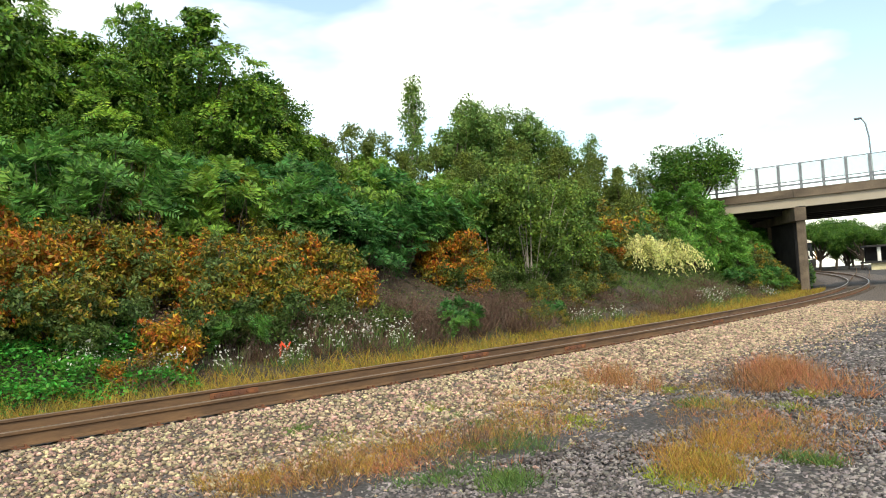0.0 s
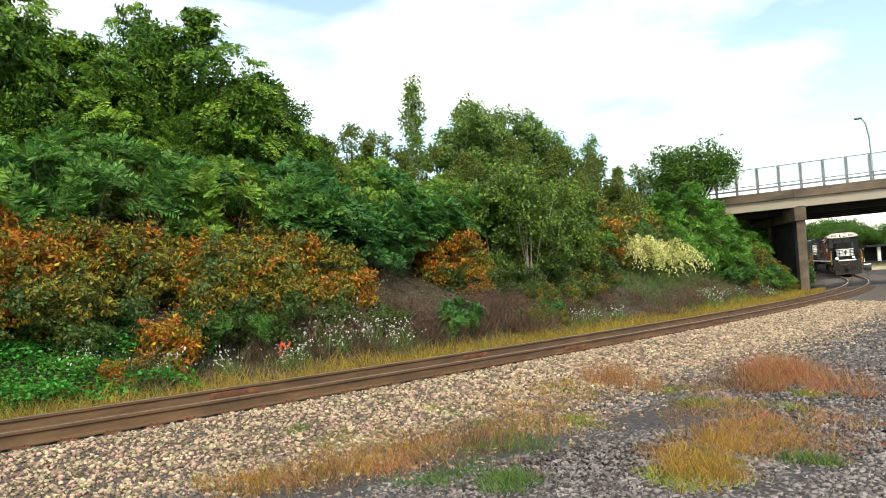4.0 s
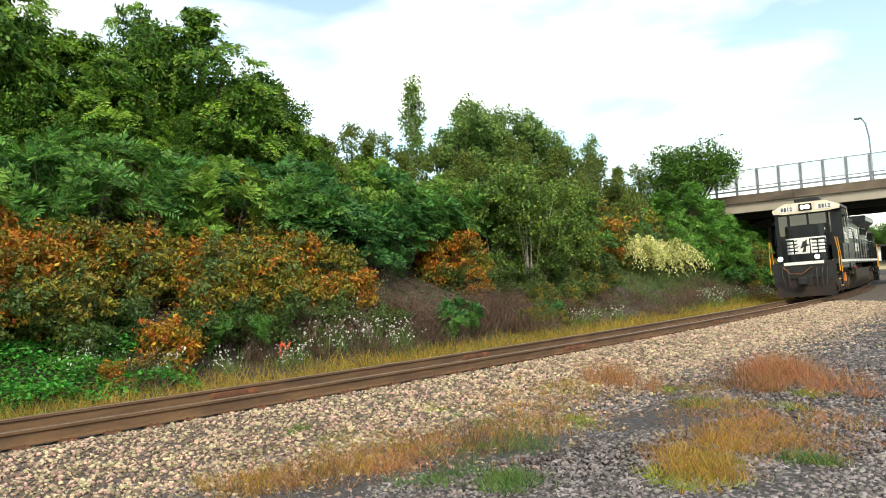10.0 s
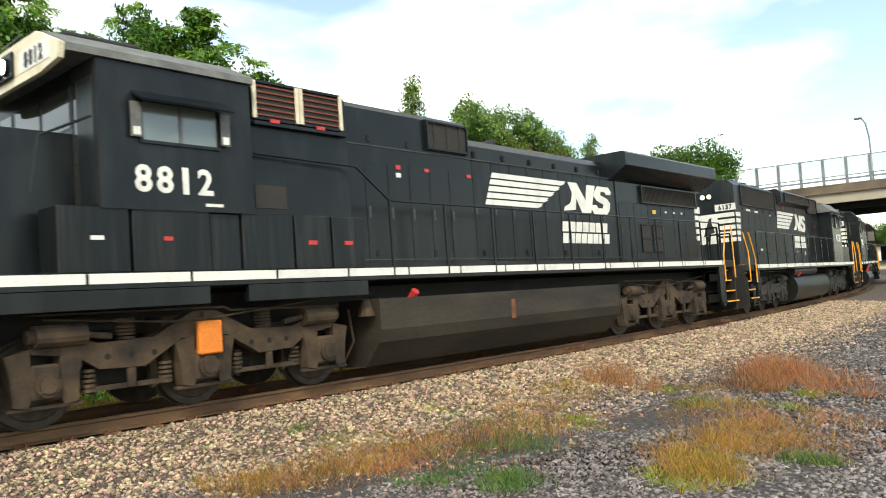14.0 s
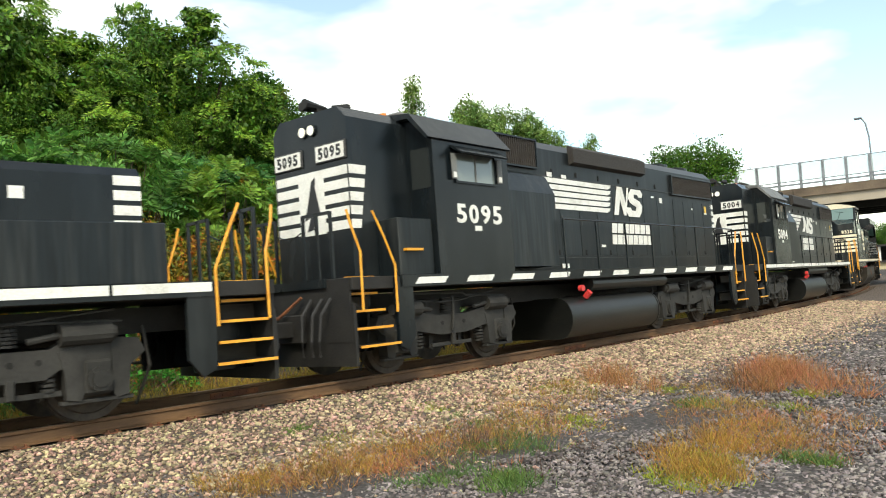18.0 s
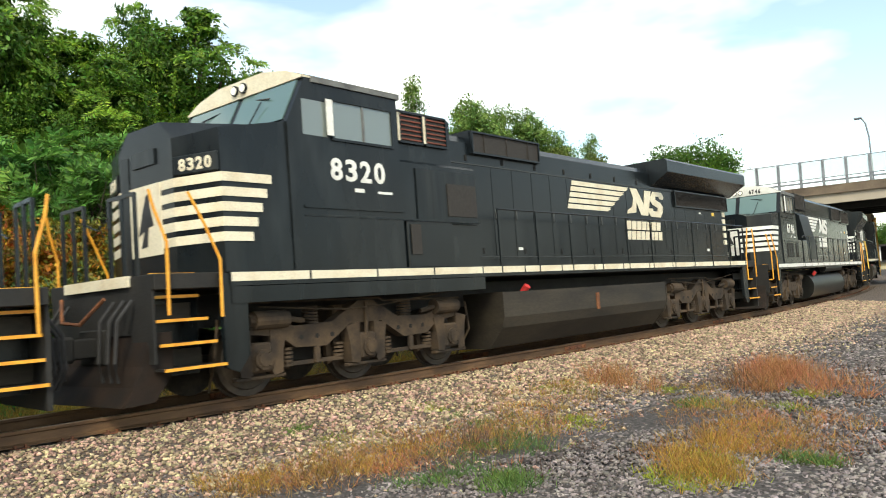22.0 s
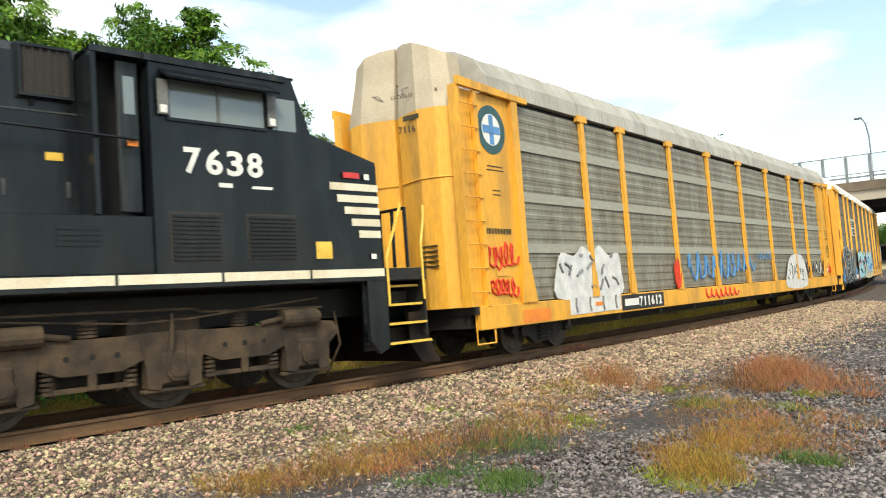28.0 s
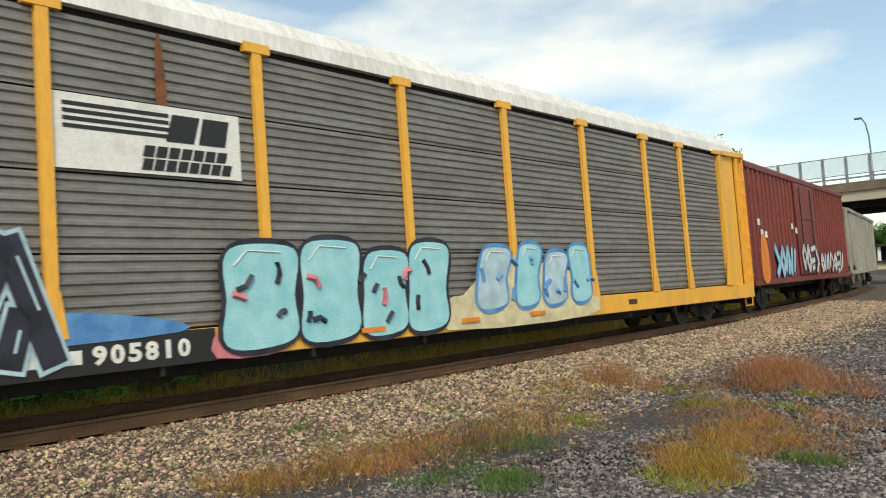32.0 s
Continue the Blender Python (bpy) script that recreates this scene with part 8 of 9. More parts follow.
# ---- plants ----
def leaf_quads(centres, axis_u, axis_w, length, width):
    """Rhombic leaves: centres (n,3), unit axes along and across each leaf, sizes (n,)."""
    n = len(centres)
    L, Wd = length[:, None], width[:, None]
    v = np.empty((n, 4, 3))
    v[:, 0] = centres - axis_u * L * 0.5
    v[:, 1] = centres + axis_w * Wd * 0.5 + axis_u * L * 0.05
    v[:, 2] = centres + axis_u * L * 0.5
    v[:, 3] = centres - axis_w * Wd * 0.5 + axis_u * L * 0.05
    return v


def unit(a):
    return a / np.maximum(np.linalg.norm(a, axis=-1, keepdims=True), 1e-9)


def quads_mesh(name, v):
    n = len(v)
    return fast_mesh(name, v.reshape(-1, 3), np.arange(4 * n).reshape(n, 4))


def lumpy(blobs, k, f, seed):
    """Breaks each blob into k smaller ones sitting on and in it, for an uneven outline."""
    r = np.random.default_rng(seed)
    res = []
    for b in blobs:
        for _ in range(k):
            d = unit(r.normal(size=3)) * r.uniform(0.45, 1.0)
            q = f * r.uniform(0.7, 1.35)
            res.append((b[0] + d[0] * b[3], b[1] + d[1] * b[4], b[2] + d[2] * b[5], b[3] * q, b[4] * q, b[5] * q))
    return res


def crown(name, blobs, count, leaf, aspect, seed, hang=0.0, shell=0.5, lumps=9):
    """A crown of single leaves gathered in clumps round the given blobs (x, y, z, rx, ry, rz)."""
    r = np.random.default_rng(seed)
    vol = np.array([b[3] * b[4] * b[5] for b in blobs]) ** 0.67
    out_v = []
    for b, share_ in zip(blobs, vol / vol.sum()):
        n = int(count * share_)
        per = max(6, n // (lumps * 14))
        k = max(3, n // per)
        d = unit(r.normal(size=(k, 3)))
        rad = shell + (1 - shell) * r.random(k) ** 0.6
        rad *= 1 + 0.16 * r.normal(size=k).clip(-1.5, 1.8)
        clump = d * rad[:, None] * np.array(b[3:6])
        size = 0.20 * np.mean(b[3:6]) * r.uniform(0.7, 1.5, k)
        idx_ = np.repeat(np.arange(k), per)
        m = len(idx_)
        p = clump[idx_] + r.normal(size=(m, 3)) * size[idx_][:, None] * np.array([1, 1, 0.7])
        outward = unit(p + 1e-6)
        u = unit(r.normal(size=(m, 3)) + outward * 0.5 + np.array([0, 0, -0.35 - hang]))
        nn = unit(r.normal(size=(m, 3)) * 0.7 + outward * 0.5 + np.array([0, 0, 0.7]))
        w = unit(np.cross(nn, u))
        ln = leaf * r.uniform(0.6, 1.35, m)
        out_v.append(leaf_quads(p + np.array(b[:3]), u, w, ln, ln * aspect))
    return quads_mesh(name, np.concatenate(out_v))


def fronds(name, heads, per_head, length, pairs, leaflet, seed, droop=0.5, spread=1.0, middle=(0, 0, 0.8)):
    """Feathery compound leaves: whorls of arching fronds, each whorl facing out and up from the plant's middle, each frond with pairs of narrow leaflets."""
    r = np.random.default_rng(seed)
    out_v = []
    for hx, hy, hz, sc in heads:
        face = unit(unit(np.array([hx - middle[0], hy - middle[1], 0.6 * (hz - middle[2])])) + np.array([0, 0, 0.9]))
        side_a = unit(np.cross(face, np.array([0.3, 0.9, 0.1])))
        side_b = np.cross(face, side_a)
        for k in range(per_head):
            az = 2 * math.pi * (k + r.random() * 0.8) / per_head
            el = r.uniform(0.25, 1.25) * spread
            ln = length * sc * r.uniform(0.65, 1.2)
            t = (np.arange(pairs) + 1.5) / (pairs + 1)
            way = (side_a * math.cos(az) + side_b * math.sin(az)) * math.cos(el) + face * math.sin(el)
            pos = np.array([hx, hy, hz]) + way[None] * (ln * t)[:, None] - np.array([0, 0, 1.0])[None] * (ln * droop * t * t)[:, None]
            tang = unit(way[None] - np.array([0, 0, 2.0]) * (droop * t)[:, None])
            sidev = unit(np.cross(tang, face + 0.25 * r.normal(size=3)))
            for sg in (1, -1):
                ll = leaflet * sc * (0.55 + 0.75 * np.sin(math.pi * np.clip(t, 0.05, 0.98)) ** 0.7) * r.uniform(0.8, 1.2, pairs)
                u = unit(sidev * sg + tang * 0.55 + np.array([0, 0, -0.12]) + 0.14 * r.normal(size=(pairs, 3)))
                nn = unit(np.cross(tang, u) * sg + 0.3 * r.normal(size=(pairs, 3)))
                w = unit(np.cross(nn, u))
                out_v.append(leaf_quads(pos + u * ll[:, None] * 0.5, u, w, ll, ll * 0.27))
    return quads_mesh(name, np.concatenate(out_v))


def stems(name, ends, radius, seed, taper=0.35, wob=0.06, n=6):
    """Tapered stems from the foot out to the given ends."""
    r = random.Random(seed)
    bm = bmesh.new()
    for foot, end, rr in ends:
        p, q = Vector(foot), Vector(end)
        L_ = (q - p).length
        prev = None
        for i in range(4):
            t = i / 3
            c = p.lerp(q, t) + Vector((r.uniform(-1, 1), r.uniform(-1, 1), 0)) * wob * L_ * (1 if 0 < i < 3 else 0)
            if prev is not None:
                cyl(bm, prev, c, rr * radius * (1 - (1 - taper) * (t - 1 / 3)), n, rr * radius * (1 - (1 - taper) * t), caps=False)
            prev = c
    me = bpy.data.meshes.new(name)
    bm.to_mesh(me)
    bm.free()
    return me


PROTO = {}


def build_plant(kind, v):
    """Makes variant v of a kind of plant at the origin: about its natural size in metres."""
    r = random.Random(hash_of(kind) + v)
    s0 = hash_of(kind) * 7 + v
    if kind == "sumac_shrub":
        root = tagged(new(kind), "green feathery sumac shrub on the bank", "shrub", group="shrubs on the bank")
        heads, ends = [], []
        for i in range(20):
            a, d = r.uniform(0, 6.28), 1.25 * math.sqrt(r.random())
            z = (0.75 + 1.45 * r.random() ** 0.6) * (1 - 0.22 * d)
            heads.append((math.cos(a) * d, math.sin(a) * d, z, r.uniform(0.85, 1.2)))
            ends.append(((0.25 * math.cos(a), 0.25 * math.sin(a), -0.3), (math.cos(a) * d, math.sin(a) * d, z), r.uniform(0.7, 1)))
        part("stem", stems("stem", ends, 0.022, s0), M_BARK, root)
        part("foliage", fronds("foliage", heads, 10, 0.62, 10, 0.17, s0, droop=0.30), (L_SUMAC, L_SUMAC3, L_SUMAC2)[v], root)
    elif kind in ("orange_bush", "olive_bush"):
        lab = "rust-orange autumn bush on the bank" if kind == "orange_bush" else "olive and yellow turning bush on the bank"
        root = tagged(new(kind), lab, "shrub", group="shrubs on the bank")
        blobs = [(r.uniform(-0.8, 0.8), r.uniform(-0.6, 0.6), 0.35 + 0.24 * i + r.uniform(-0.1, 0.1), r.uniform(0.5, 0.75), r.uniform(0.5, 0.75), r.uniform(0.4, 0.6)) for i in range(6)]
        ends = [((0, 0, -0.3), (b[0] + r.uniform(-0.3, 0.3), b[1] + r.uniform(-0.3, 0.3), b[2] + 0.2), 1) for b in blobs for _ in range(3)]
        part("stem", stems("stem", ends, 0.02, s0, wob=0.1), M_BARK, root)
        a_, b_ = (L_ORANGE, L_OLIVE) if kind == "orange_bush" else (L_OLIVE, L_BIRCH)
        part("foliage", crown("foliage", lumpy(blobs, 5, 0.42, s0), 2300, 0.15, 0.40, s0, shell=0.45, lumps=4), a_, root)
        part("mixed_foliage", crown("mixed_foliage", lumpy(blobs, 5, 0.42, s0 + 4), 1900, 0.14, 0.42, s0 + 50, shell=0.4, lumps=4), b_, root)
    elif kind == "dark_bush":
        root = tagged(new(kind), "low dark green leafy bush on the bank", "shrub", group="shrubs on the bank")
        blobs = [(r.uniform(-0.8, 0.8), r.uniform(-0.7, 0.7), r.uniform(0.15, 1.0), 0.55, 0.55, 0.42) for _ in range(6)]
        part("stem", stems("stem", [((0, 0, -0.3), b[:3], 1) for b in blobs], 0.018, s0, wob=0.1), M_BARK, root)
        part("foliage", crown("foliage", lumpy(blobs, 4, 0.45, s0), 2600, 0.11, 0.55, s0, shell=0.4, lumps=4), L_BIRCH if v else L_UNDER, root)
    elif kind == "dry_bush":
        root = tagged(new(kind), "brown tangle of dry weed stems on the bank", "dry weeds", group="shrubs on the bank")
        rr = np.random.default_rng(s0)
        n = 520
        foot = np.stack([rr.normal(scale=0.42, size=n), rr.normal(scale=0.42, size=n), np.full(n, -0.05)], 1)
        u = unit(np.stack([rr.normal(scale=0.8, size=n), rr.normal(scale=0.8, size=n), np.ones(n)], 1))
        ln = rr.uniform(0.25, 0.75, n)
        w = unit(np.cross(u, rr.normal(size=(n, 3))))
        part("dry_stem", quads_mesh("dry_stem", leaf_quads(foot + u * ln[:, None] * 0.5, u, w, ln, np.full(n, 0.014))), L_BROWN, root)
        part("seed_head", crown("seed_head", [(0, 0, 0.5, 0.6, 0.6, 0.4)], 900, 0.045, 0.45, s0 + 3, shell=0.2), L_BROWN2 if v % 2 else L_BROWN, root)
    elif kind == "aster_clump":
        root = tagged(new(kind), "clump of small white wild asters", "flowers", group="wild flowers")
        rr = np.random.default_rng(s0)
        n = 80
        foot = np.stack([rr.normal(scale=0.2, size=n), rr.normal(scale=0.22, size=n), np.full(n, -0.05)], 1)
        u = unit(np.stack([rr.normal(scale=0.35, size=n), rr.normal(scale=0.35, size=n), np.ones(n)], 1))
        ln = rr.uniform(0.3, 0.75, n)
        w = unit(np.cross(u, rr.normal(size=(n, 3))))
        part("dry_stem", quads_mesh("dry_stem", leaf_quads(foot + u * ln[:, None] * 0.5, u, w, ln, np.full(n, 0.016))), L_GRASSG, root)
        tips = foot + u * ln[:, None]
        tips = tips[rr.random(n) < 0.45]
        bl = [leaf_quads(tips + rr.normal(scale=0.02, size=tips.shape), unit(rr.normal(size=tips.shape)), unit(rr.normal(size=tips.shape)), np.full(len(tips), 0.055), np.full(len(tips), 0.055)) for _ in range(2)]
        tagged(part("flower_head", quads_mesh("flower_head", np.concatenate(bl)), L_FLOWER, root), "white flower heads", kind="stuff")
    elif kind == "broadleaf_tree":
        root = tagged(new(kind), "dark green broadleaf tree hung with vines", "tree", group="trees on the bank")
        blobs = [(0, 0, 5.6, 1.9, 1.9, 1.5), (-1.5, 0.3, 4.6, 1.5, 1.5, 1.2), (1.6, -0.2, 4.7, 1.5, 1.4, 1.3), (0.2, -0.9, 3.3, 1.9, 1.4, 1.2), (-0.6, 0.5, 6.9, 0.9, 0.9, 0.8), (1.0, 0.3, 6.6, 0.9, 0.9, 0.7), (2.3, 0, 3.6, 1.0, 1.0, 1.0), (-2.1, 0, 3.3, 1.1, 1.1, 1.0)]
        blobs = [tuple(c + r.uniform(-0.3, 0.3) for c in b[:3]) + b[3:] for b in blobs]
        ends = [((0, 0, -0.4), (0.1, 0, 3.2), 1.6)] + [((0.05, 0, 2.0 + 0.2 * i), (b[0], b[1], b[2]), 0.8) for i, b in enumerate(blobs)]
        part("trunk", stems("trunk", ends, 0.14, s0), M_BARK, root)
        part("crown", crown("crown", lumpy(blobs, 6, 0.42, s0), 21000, 0.17, 0.55, s0, hang=0.35, shell=0.55, lumps=4), L_TREE, root)
        heads = []
        for b in blobs:
            for _ in range(9):
                d_ = Vector((r.gauss(0, 1), r.gauss(0, 1), r.gauss(0.3, 1))).normalized()
                heads.append((b[0] + d_.x * b[3] * 0.98, b[1] + d_.y * b[4] * 0.98, b[2] + d_.z * b[5] * 0.98, r.uniform(0.75, 1.2)))
        part("vine_foliage", fronds("vine_foliage", heads, 8, 0.62, 8, 0.19, s0 + 9, droop=0.8, middle=(0, 0, 4.2)), L_TREE2, root)
        # vines that hang from the rim in ropes of small leaves
        rr = np.random.default_rng(s0 + 3)
        ropes = []
        for k in range(46):
            b = blobs[k % len(blobs)]
            az = rr.uniform(0, 6.28)
            n_ = int(rr.integers(26, 60))
            q = np.stack([np.full(n_, b[0] + math.cos(az) * b[3]), np.full(n_, b[1] + math.sin(az) * b[4]), b[2] + 0.2 - np.arange(n_) * 0.034], 1) + rr.normal(scale=0.06, size=(n_, 3))
            u_ = unit(rr.normal(size=(n_, 3)) * 0.6 + np.array([0, 0, -0.8]))
            w_ = unit(np.cross(u_, rr.normal(size=(n_, 3))))
            ropes.append(leaf_quads(q, u_, w_, rr.uniform(0.09, 0.16, n_), rr.uniform(0.06, 0.09, n_)))
        part("hanging_vine", quads_mesh("hanging_vine", np.concatenate(ropes)), L_TREE2, root, "hanging vine strands")
    elif kind == "light_tree":
        root = tagged(new(kind), "yellow-green young tree behind the bank", "tree", group="trees on the bank")
        blobs = [(0, 0, 4.0, 1.5, 1.5, 1.3), (-1.0, 0.2, 3.0, 1.2, 1.2, 1.0), (1.1, 0, 3.1, 1.2, 1.2, 1.1), (0.2, -0.3, 5.3, 0.9, 0.9, 1.0), (0, 0, 2.0, 1.4, 1.4, 0.9)]
        blobs = [tuple(c + r.uniform(-0.3, 0.3) for c in b[:3]) + b[3:] for b in blobs]
        part("trunk", stems("trunk", [((0, 0, -0.4), (0.1, 0, 4.6), 1.3)] + [((0, 0, 1.2), b[:3], 0.7) for b in blobs], 0.08, s0), M_BARK, root)
        part("crown", crown("crown", lumpy(blobs, 6, 0.42, s0), 12000, 0.15, 0.55, s0, shell=0.4, lumps=4), L_POPLAR if v == 2 else L_YTREE, root)
    elif kind == "poplar_tree":
        root = tagged(new(kind), "slender pale poplar with upright branches", "tree", group="trees on the bank")
        blobs, ends = [], [((0, 0, -0.4), (0, 0, 7.6), 1.4)]
        for i in range(11):
            a = i * 2.4
            z = 2.0 + 0.55 * i
            d = 0.55 * (1 - 0.055 * i)
            blobs.append((math.cos(a) * d, math.sin(a) * d, z, 0.42, 0.42, 0.85))
            ends.append(((0, 0, z - 1.0), (math.cos(a) * d, math.sin(a) * d, z + 0.9), 0.5))
        part("trunk", stems("trunk", ends, 0.07, s0, wob=0.02), M_BIRCH, root)
        part("crown", crown("crown", blobs, 7000, 0.14, 0.62, s0, shell=0.25, lumps=9), L_POPLAR, root)
    elif kind == "birch_tree":
        root = tagged(new(kind), "many-stemmed small-leaved young tree on the slope", "tree", group="trees on the bank")
        blobs, ends = [], []
        for i in range(44):
            a, e = r.uniform(0, 6.28), r.uniform(-1.2, 1.5)
            q = r.uniform(0.55, 1.0)
            z = max(0.35, 2.55 + 2.5 * q * math.sin(e))
            d = q * (2.25 * math.cos(e) + 0.1) * (1.0 if z < 3.4 else 0.85)
            blobs.append((math.cos(a) * d, math.sin(a) * d, z, 0.72, 0.72, 0.62))
            if z > 1.4 and i % 2:
                ends.append(((0.45 * math.cos(a), 0.4 * math.sin(a), -0.4), (math.cos(a) * d, math.sin(a) * d, z + 0.3), r.uniform(0.6, 1.1)))
        part("trunk", stems("trunk", ends, 0.030, s0, wob=0.03), M_BIRCH, root, "several thin pale stems")
        part("crown", crown("crown", lumpy(blobs, 3, 0.55, s0), 27000, 0.14, 0.60, s0, shell=0.35, lumps=5), L_BIRCHT, root)
    elif kind == "blossom_bush":
        root = tagged(new(kind), "arching bush covered in creamy blossom sprays", "shrub", group="shrubs on the bank")
        rr = np.random.default_rng(s0)
        vs, n = [], 150
        for k in range(n):
            az, L_ = rr.uniform(0, 6.28), rr.uniform(1.2, 2.1)
            t = np.linspace(0.25, 1, 16)
            el = rr.uniform(0.7, 1.35)
            o = L_ * t * math.cos(el) * (1 + 0.5 * t)
            z = 0.3 + L_ * (1.25 * t * math.sin(el) - 0.95 * t ** 2.4)
            p = np.stack([math.cos(az) * o, math.sin(az) * o, z], 1)
            for _ in range(3):
                q = p + rr.normal(scale=0.035, size=p.shape)
                m_ = len(q)
                u = unit(np.stack([np.full(m_, math.cos(az)), np.full(m_, math.sin(az)), -0.6 * t], 1) + 0.7 * rr.normal(size=(m_, 3)))
                w = unit(np.cross(u, rr.normal(size=(m_, 3))))
                vs.append(leaf_quads(q, u, w, np.full(m_, 0.10), np.full(m_, 0.05)))
        part("blossom", quads_mesh("blossom", np.concatenate(vs)), L_BLOSSOM, root, "cream blossom sprays")
        part("foliage", crown("foliage", [(0, 0, 0.8, 1.0, 1.0, 0.7)], 1500, 0.08, 0.5, s0 + 5, shell=0.3), L_BIRCH, root)
    elif kind == "feathery_tree":
        root = tagged(new(kind), "bright green feathery-leaved tree beside the bridge", "tree", group="trees on the bank")
        heads, ends = [], []
        for i in range(150):
            a, z = r.uniform(0, 6.28), 0.3 + 4.5 * r.random()
            d = math.sqrt(r.random()) * (2.3 - 0.085 * z * z)
            heads.append((math.cos(a) * d, math.sin(a) * d, z, r.uniform(0.8, 1.2)))
            if i % 3 == 0:
                ends.append(((0, 0, -0.4), (math.cos(a) * d, math.sin(a) * d, z), 1.0))
        part("trunk", stems("trunk", ends, 0.04, s0), M_BARK, root)
        part("crown", fronds("crown", heads, 10, 0.62, 9, 0.16, s0, droop=0.25, middle=(0, 0, 2.0)), L_GREENTREE, root)
    elif kind == "round_tree":
        root = tagged(new(kind), "round-headed dark green tree", "tree", group="distant trees")
        blobs = []
        for i in range(16):
            a, e = r.uniform(0, 6.28), r.uniform(-0.3, 1.3)
            blobs.append((2.7 * math.cos(a) * math.cos(e), 2.7 * math.sin(a) * math.cos(e), 5.0 + 2.2 * math.sin(e), 1.35, 1.35, 1.1))
        part("trunk", stems("trunk", [((0, 0, -0.5), (0.1, 0, 5.0), 1.6)] + [((0, 0, 2.5), b[:3], 0.7) for b in blobs], 0.16, s0), M_BARK, root)
        part("crown", crown("crown", lumpy(blobs, 4, 0.55, s0), 24000, 0.17, 0.6, s0, shell=0.5, lumps=10), L_TREE, root)
    return root


def hash_of(kind):
    return sum((i + 1) * ord(c) for i, c in enumerate(kind)) % 9973


def plant(kind, s, off, scale=1.0, v=0, turn=None, sx=None, sink=0.05):
    p = land(s, off, -sink)
    rnd = random.Random(round(s * 101 + off * 37) + v)
    turn = rnd.uniform(0, 360) if turn is None else turn
    m = Matrix.Translation(p) @ pose(0, 0, 0, rnd.uniform(-5, 5), rnd.uniform(-5, 5), turn) @ Matrix.Diagonal((sx or scale, sx or scale, scale, 1))
    if (kind, v) not in PROTO:
        PROTO[kind, v] = build_plant(kind, v)
        PROTO[kind, v].matrix_basis = m
        return PROTO[kind, v]
    src = PROTO[kind, v]
    keep_ = src.matrix_basis.copy()
    src.matrix_basis = Matrix.Identity(4)
    c = copy_thing(src, m)
    src.matrix_basis = keep_
    return c


M_RIBBON = mat("fluorescent_red_ribbon", (0.95, 0.10, 0.04), rough=0.4)
L_UNDER = leaf_mat("dark_undergrowth_leaves", (0.075, 0.125, 0.028), (0.035, 0.070, 0.02), rv=0.6)
L_YGREEN = leaf_mat("yellow_green_weed_leaves", (0.30, 0.33, 0.04), (0.2, 0.26, 0.04))
L_BIRCHT = leaf_mat("birch_leaves", (0.185, 0.28, 0.05), (0.075, 0.145, 0.034), rv=0.65)
L_SUMAC3 = leaf_mat("deep_green_sumac_leaves", (0.075, 0.205, 0.048), (0.034, 0.115, 0.032), rv=0.6)
L_SUMAC2 = leaf_mat("yellowish_sumac_leaves", (0.20, 0.33, 0.045), (0.10, 0.21, 0.036), rv=0.5)
L_TREE2 = leaf_mat("lighter_vine_leaves", (0.24, 0.40, 0.045), (0.095, 0.205, 0.03), rv=0.55)
L_GREENTREE = leaf_mat("bright_feathery_leaves", (0.15, 0.33, 0.05), (0.075, 0.20, 0.036), rv=0.55)
L_BROWN2 = leaf_mat("purple_brown_seed_heads", (0.19, 0.115, 0.085), (0.13, 0.085, 0.07))

prnd = random.Random(5)
# trees behind the crest
for s, off, sc, v, sx in ((16.6, -15.5, 0.94, 0, 1.08), (14.5, -16.5, 0.95, 1, 0.72), (11.3, -16.0, 0.80, 0, 0.95), (9.5, -16.0, 0.98, 1, 0.95), (7.9, -15.5, 0.98, 0, 0.95), (18.3, -15.2, 0.66, 1, 0.85), (12.6, -15.0, 0.64, 1, 0.8), (10.4, -19.0, 0.9, 0, 0.9)):
    plant("broadleaf_tree", s, off, sc, v, sx=sx)
# a dark thicket under and between them
for i in range(16):
    plant("broadleaf_tree", 7.6 + 0.92 * i, -14.3 - 0.9 * (i % 2), 0.36 + 0.05 * (i % 3), i % 2, sx=0.46)
for s, off, sc, v in ((19.4, -15.0, 0.86, 0), (20.4, -15.3, 0.78, 1), (21.4, -15.0, 0.62, 0), (22.6, -15.0, 0.58, 0), (23.6, -16.0, 0.56, 1), (26.4, -17.0, 0.76, 1), (27.6, -17.0, 0.68, 0), (28.9, -17.5, 0.80, 1), (30.6, -17.0, 0.66, 0), (33.5, -17.0, 0.72, 1), (35.0, -16.0, 0.70, 0),
                      (37.4, -18.0, 1.20, 2), (39.4, -18.4, 1.22, 2), (41.4, -18.0, 1.24, 2), (43.6, -18.4, 1.26, 2), (45.6, -17.8, 1.20, 2), (47.6, -17.0, 1.02, 2), (40.0, -15.5, 0.9, 1), (43.5, -14.5, 0.85, 0), (46.5, -15.0, 0.9, 1), (49.5, -15.5, 0.86, 0), (52.5, -16.0, 0.95, 1), (54.3, -15.0, 0.92, 1),
                      (52.0, -13.5, 0.8, 0), (56.0, -14.0, 0.85, 1), (37.0, -14.5, 0.66, 0), (34.0, -14.0, 0.55, 1)):
    plant("light_tree", s, off, sc, v, sx=sc * 1.05)
for s, off, sc in ((33.0, -18.5, 1.02), (38.4, -18.8, 0.98), (40.8, -18.8, 1.02), (42.6, -18.2, 1.0), (45.1, -18.2, 1.02), (46.8, -17.4, 0.92), (49.0, -17.0, 0.8), (54.4, -17.0, 0.94)):
    plant("poplar_tree", s, off, sc, 0)
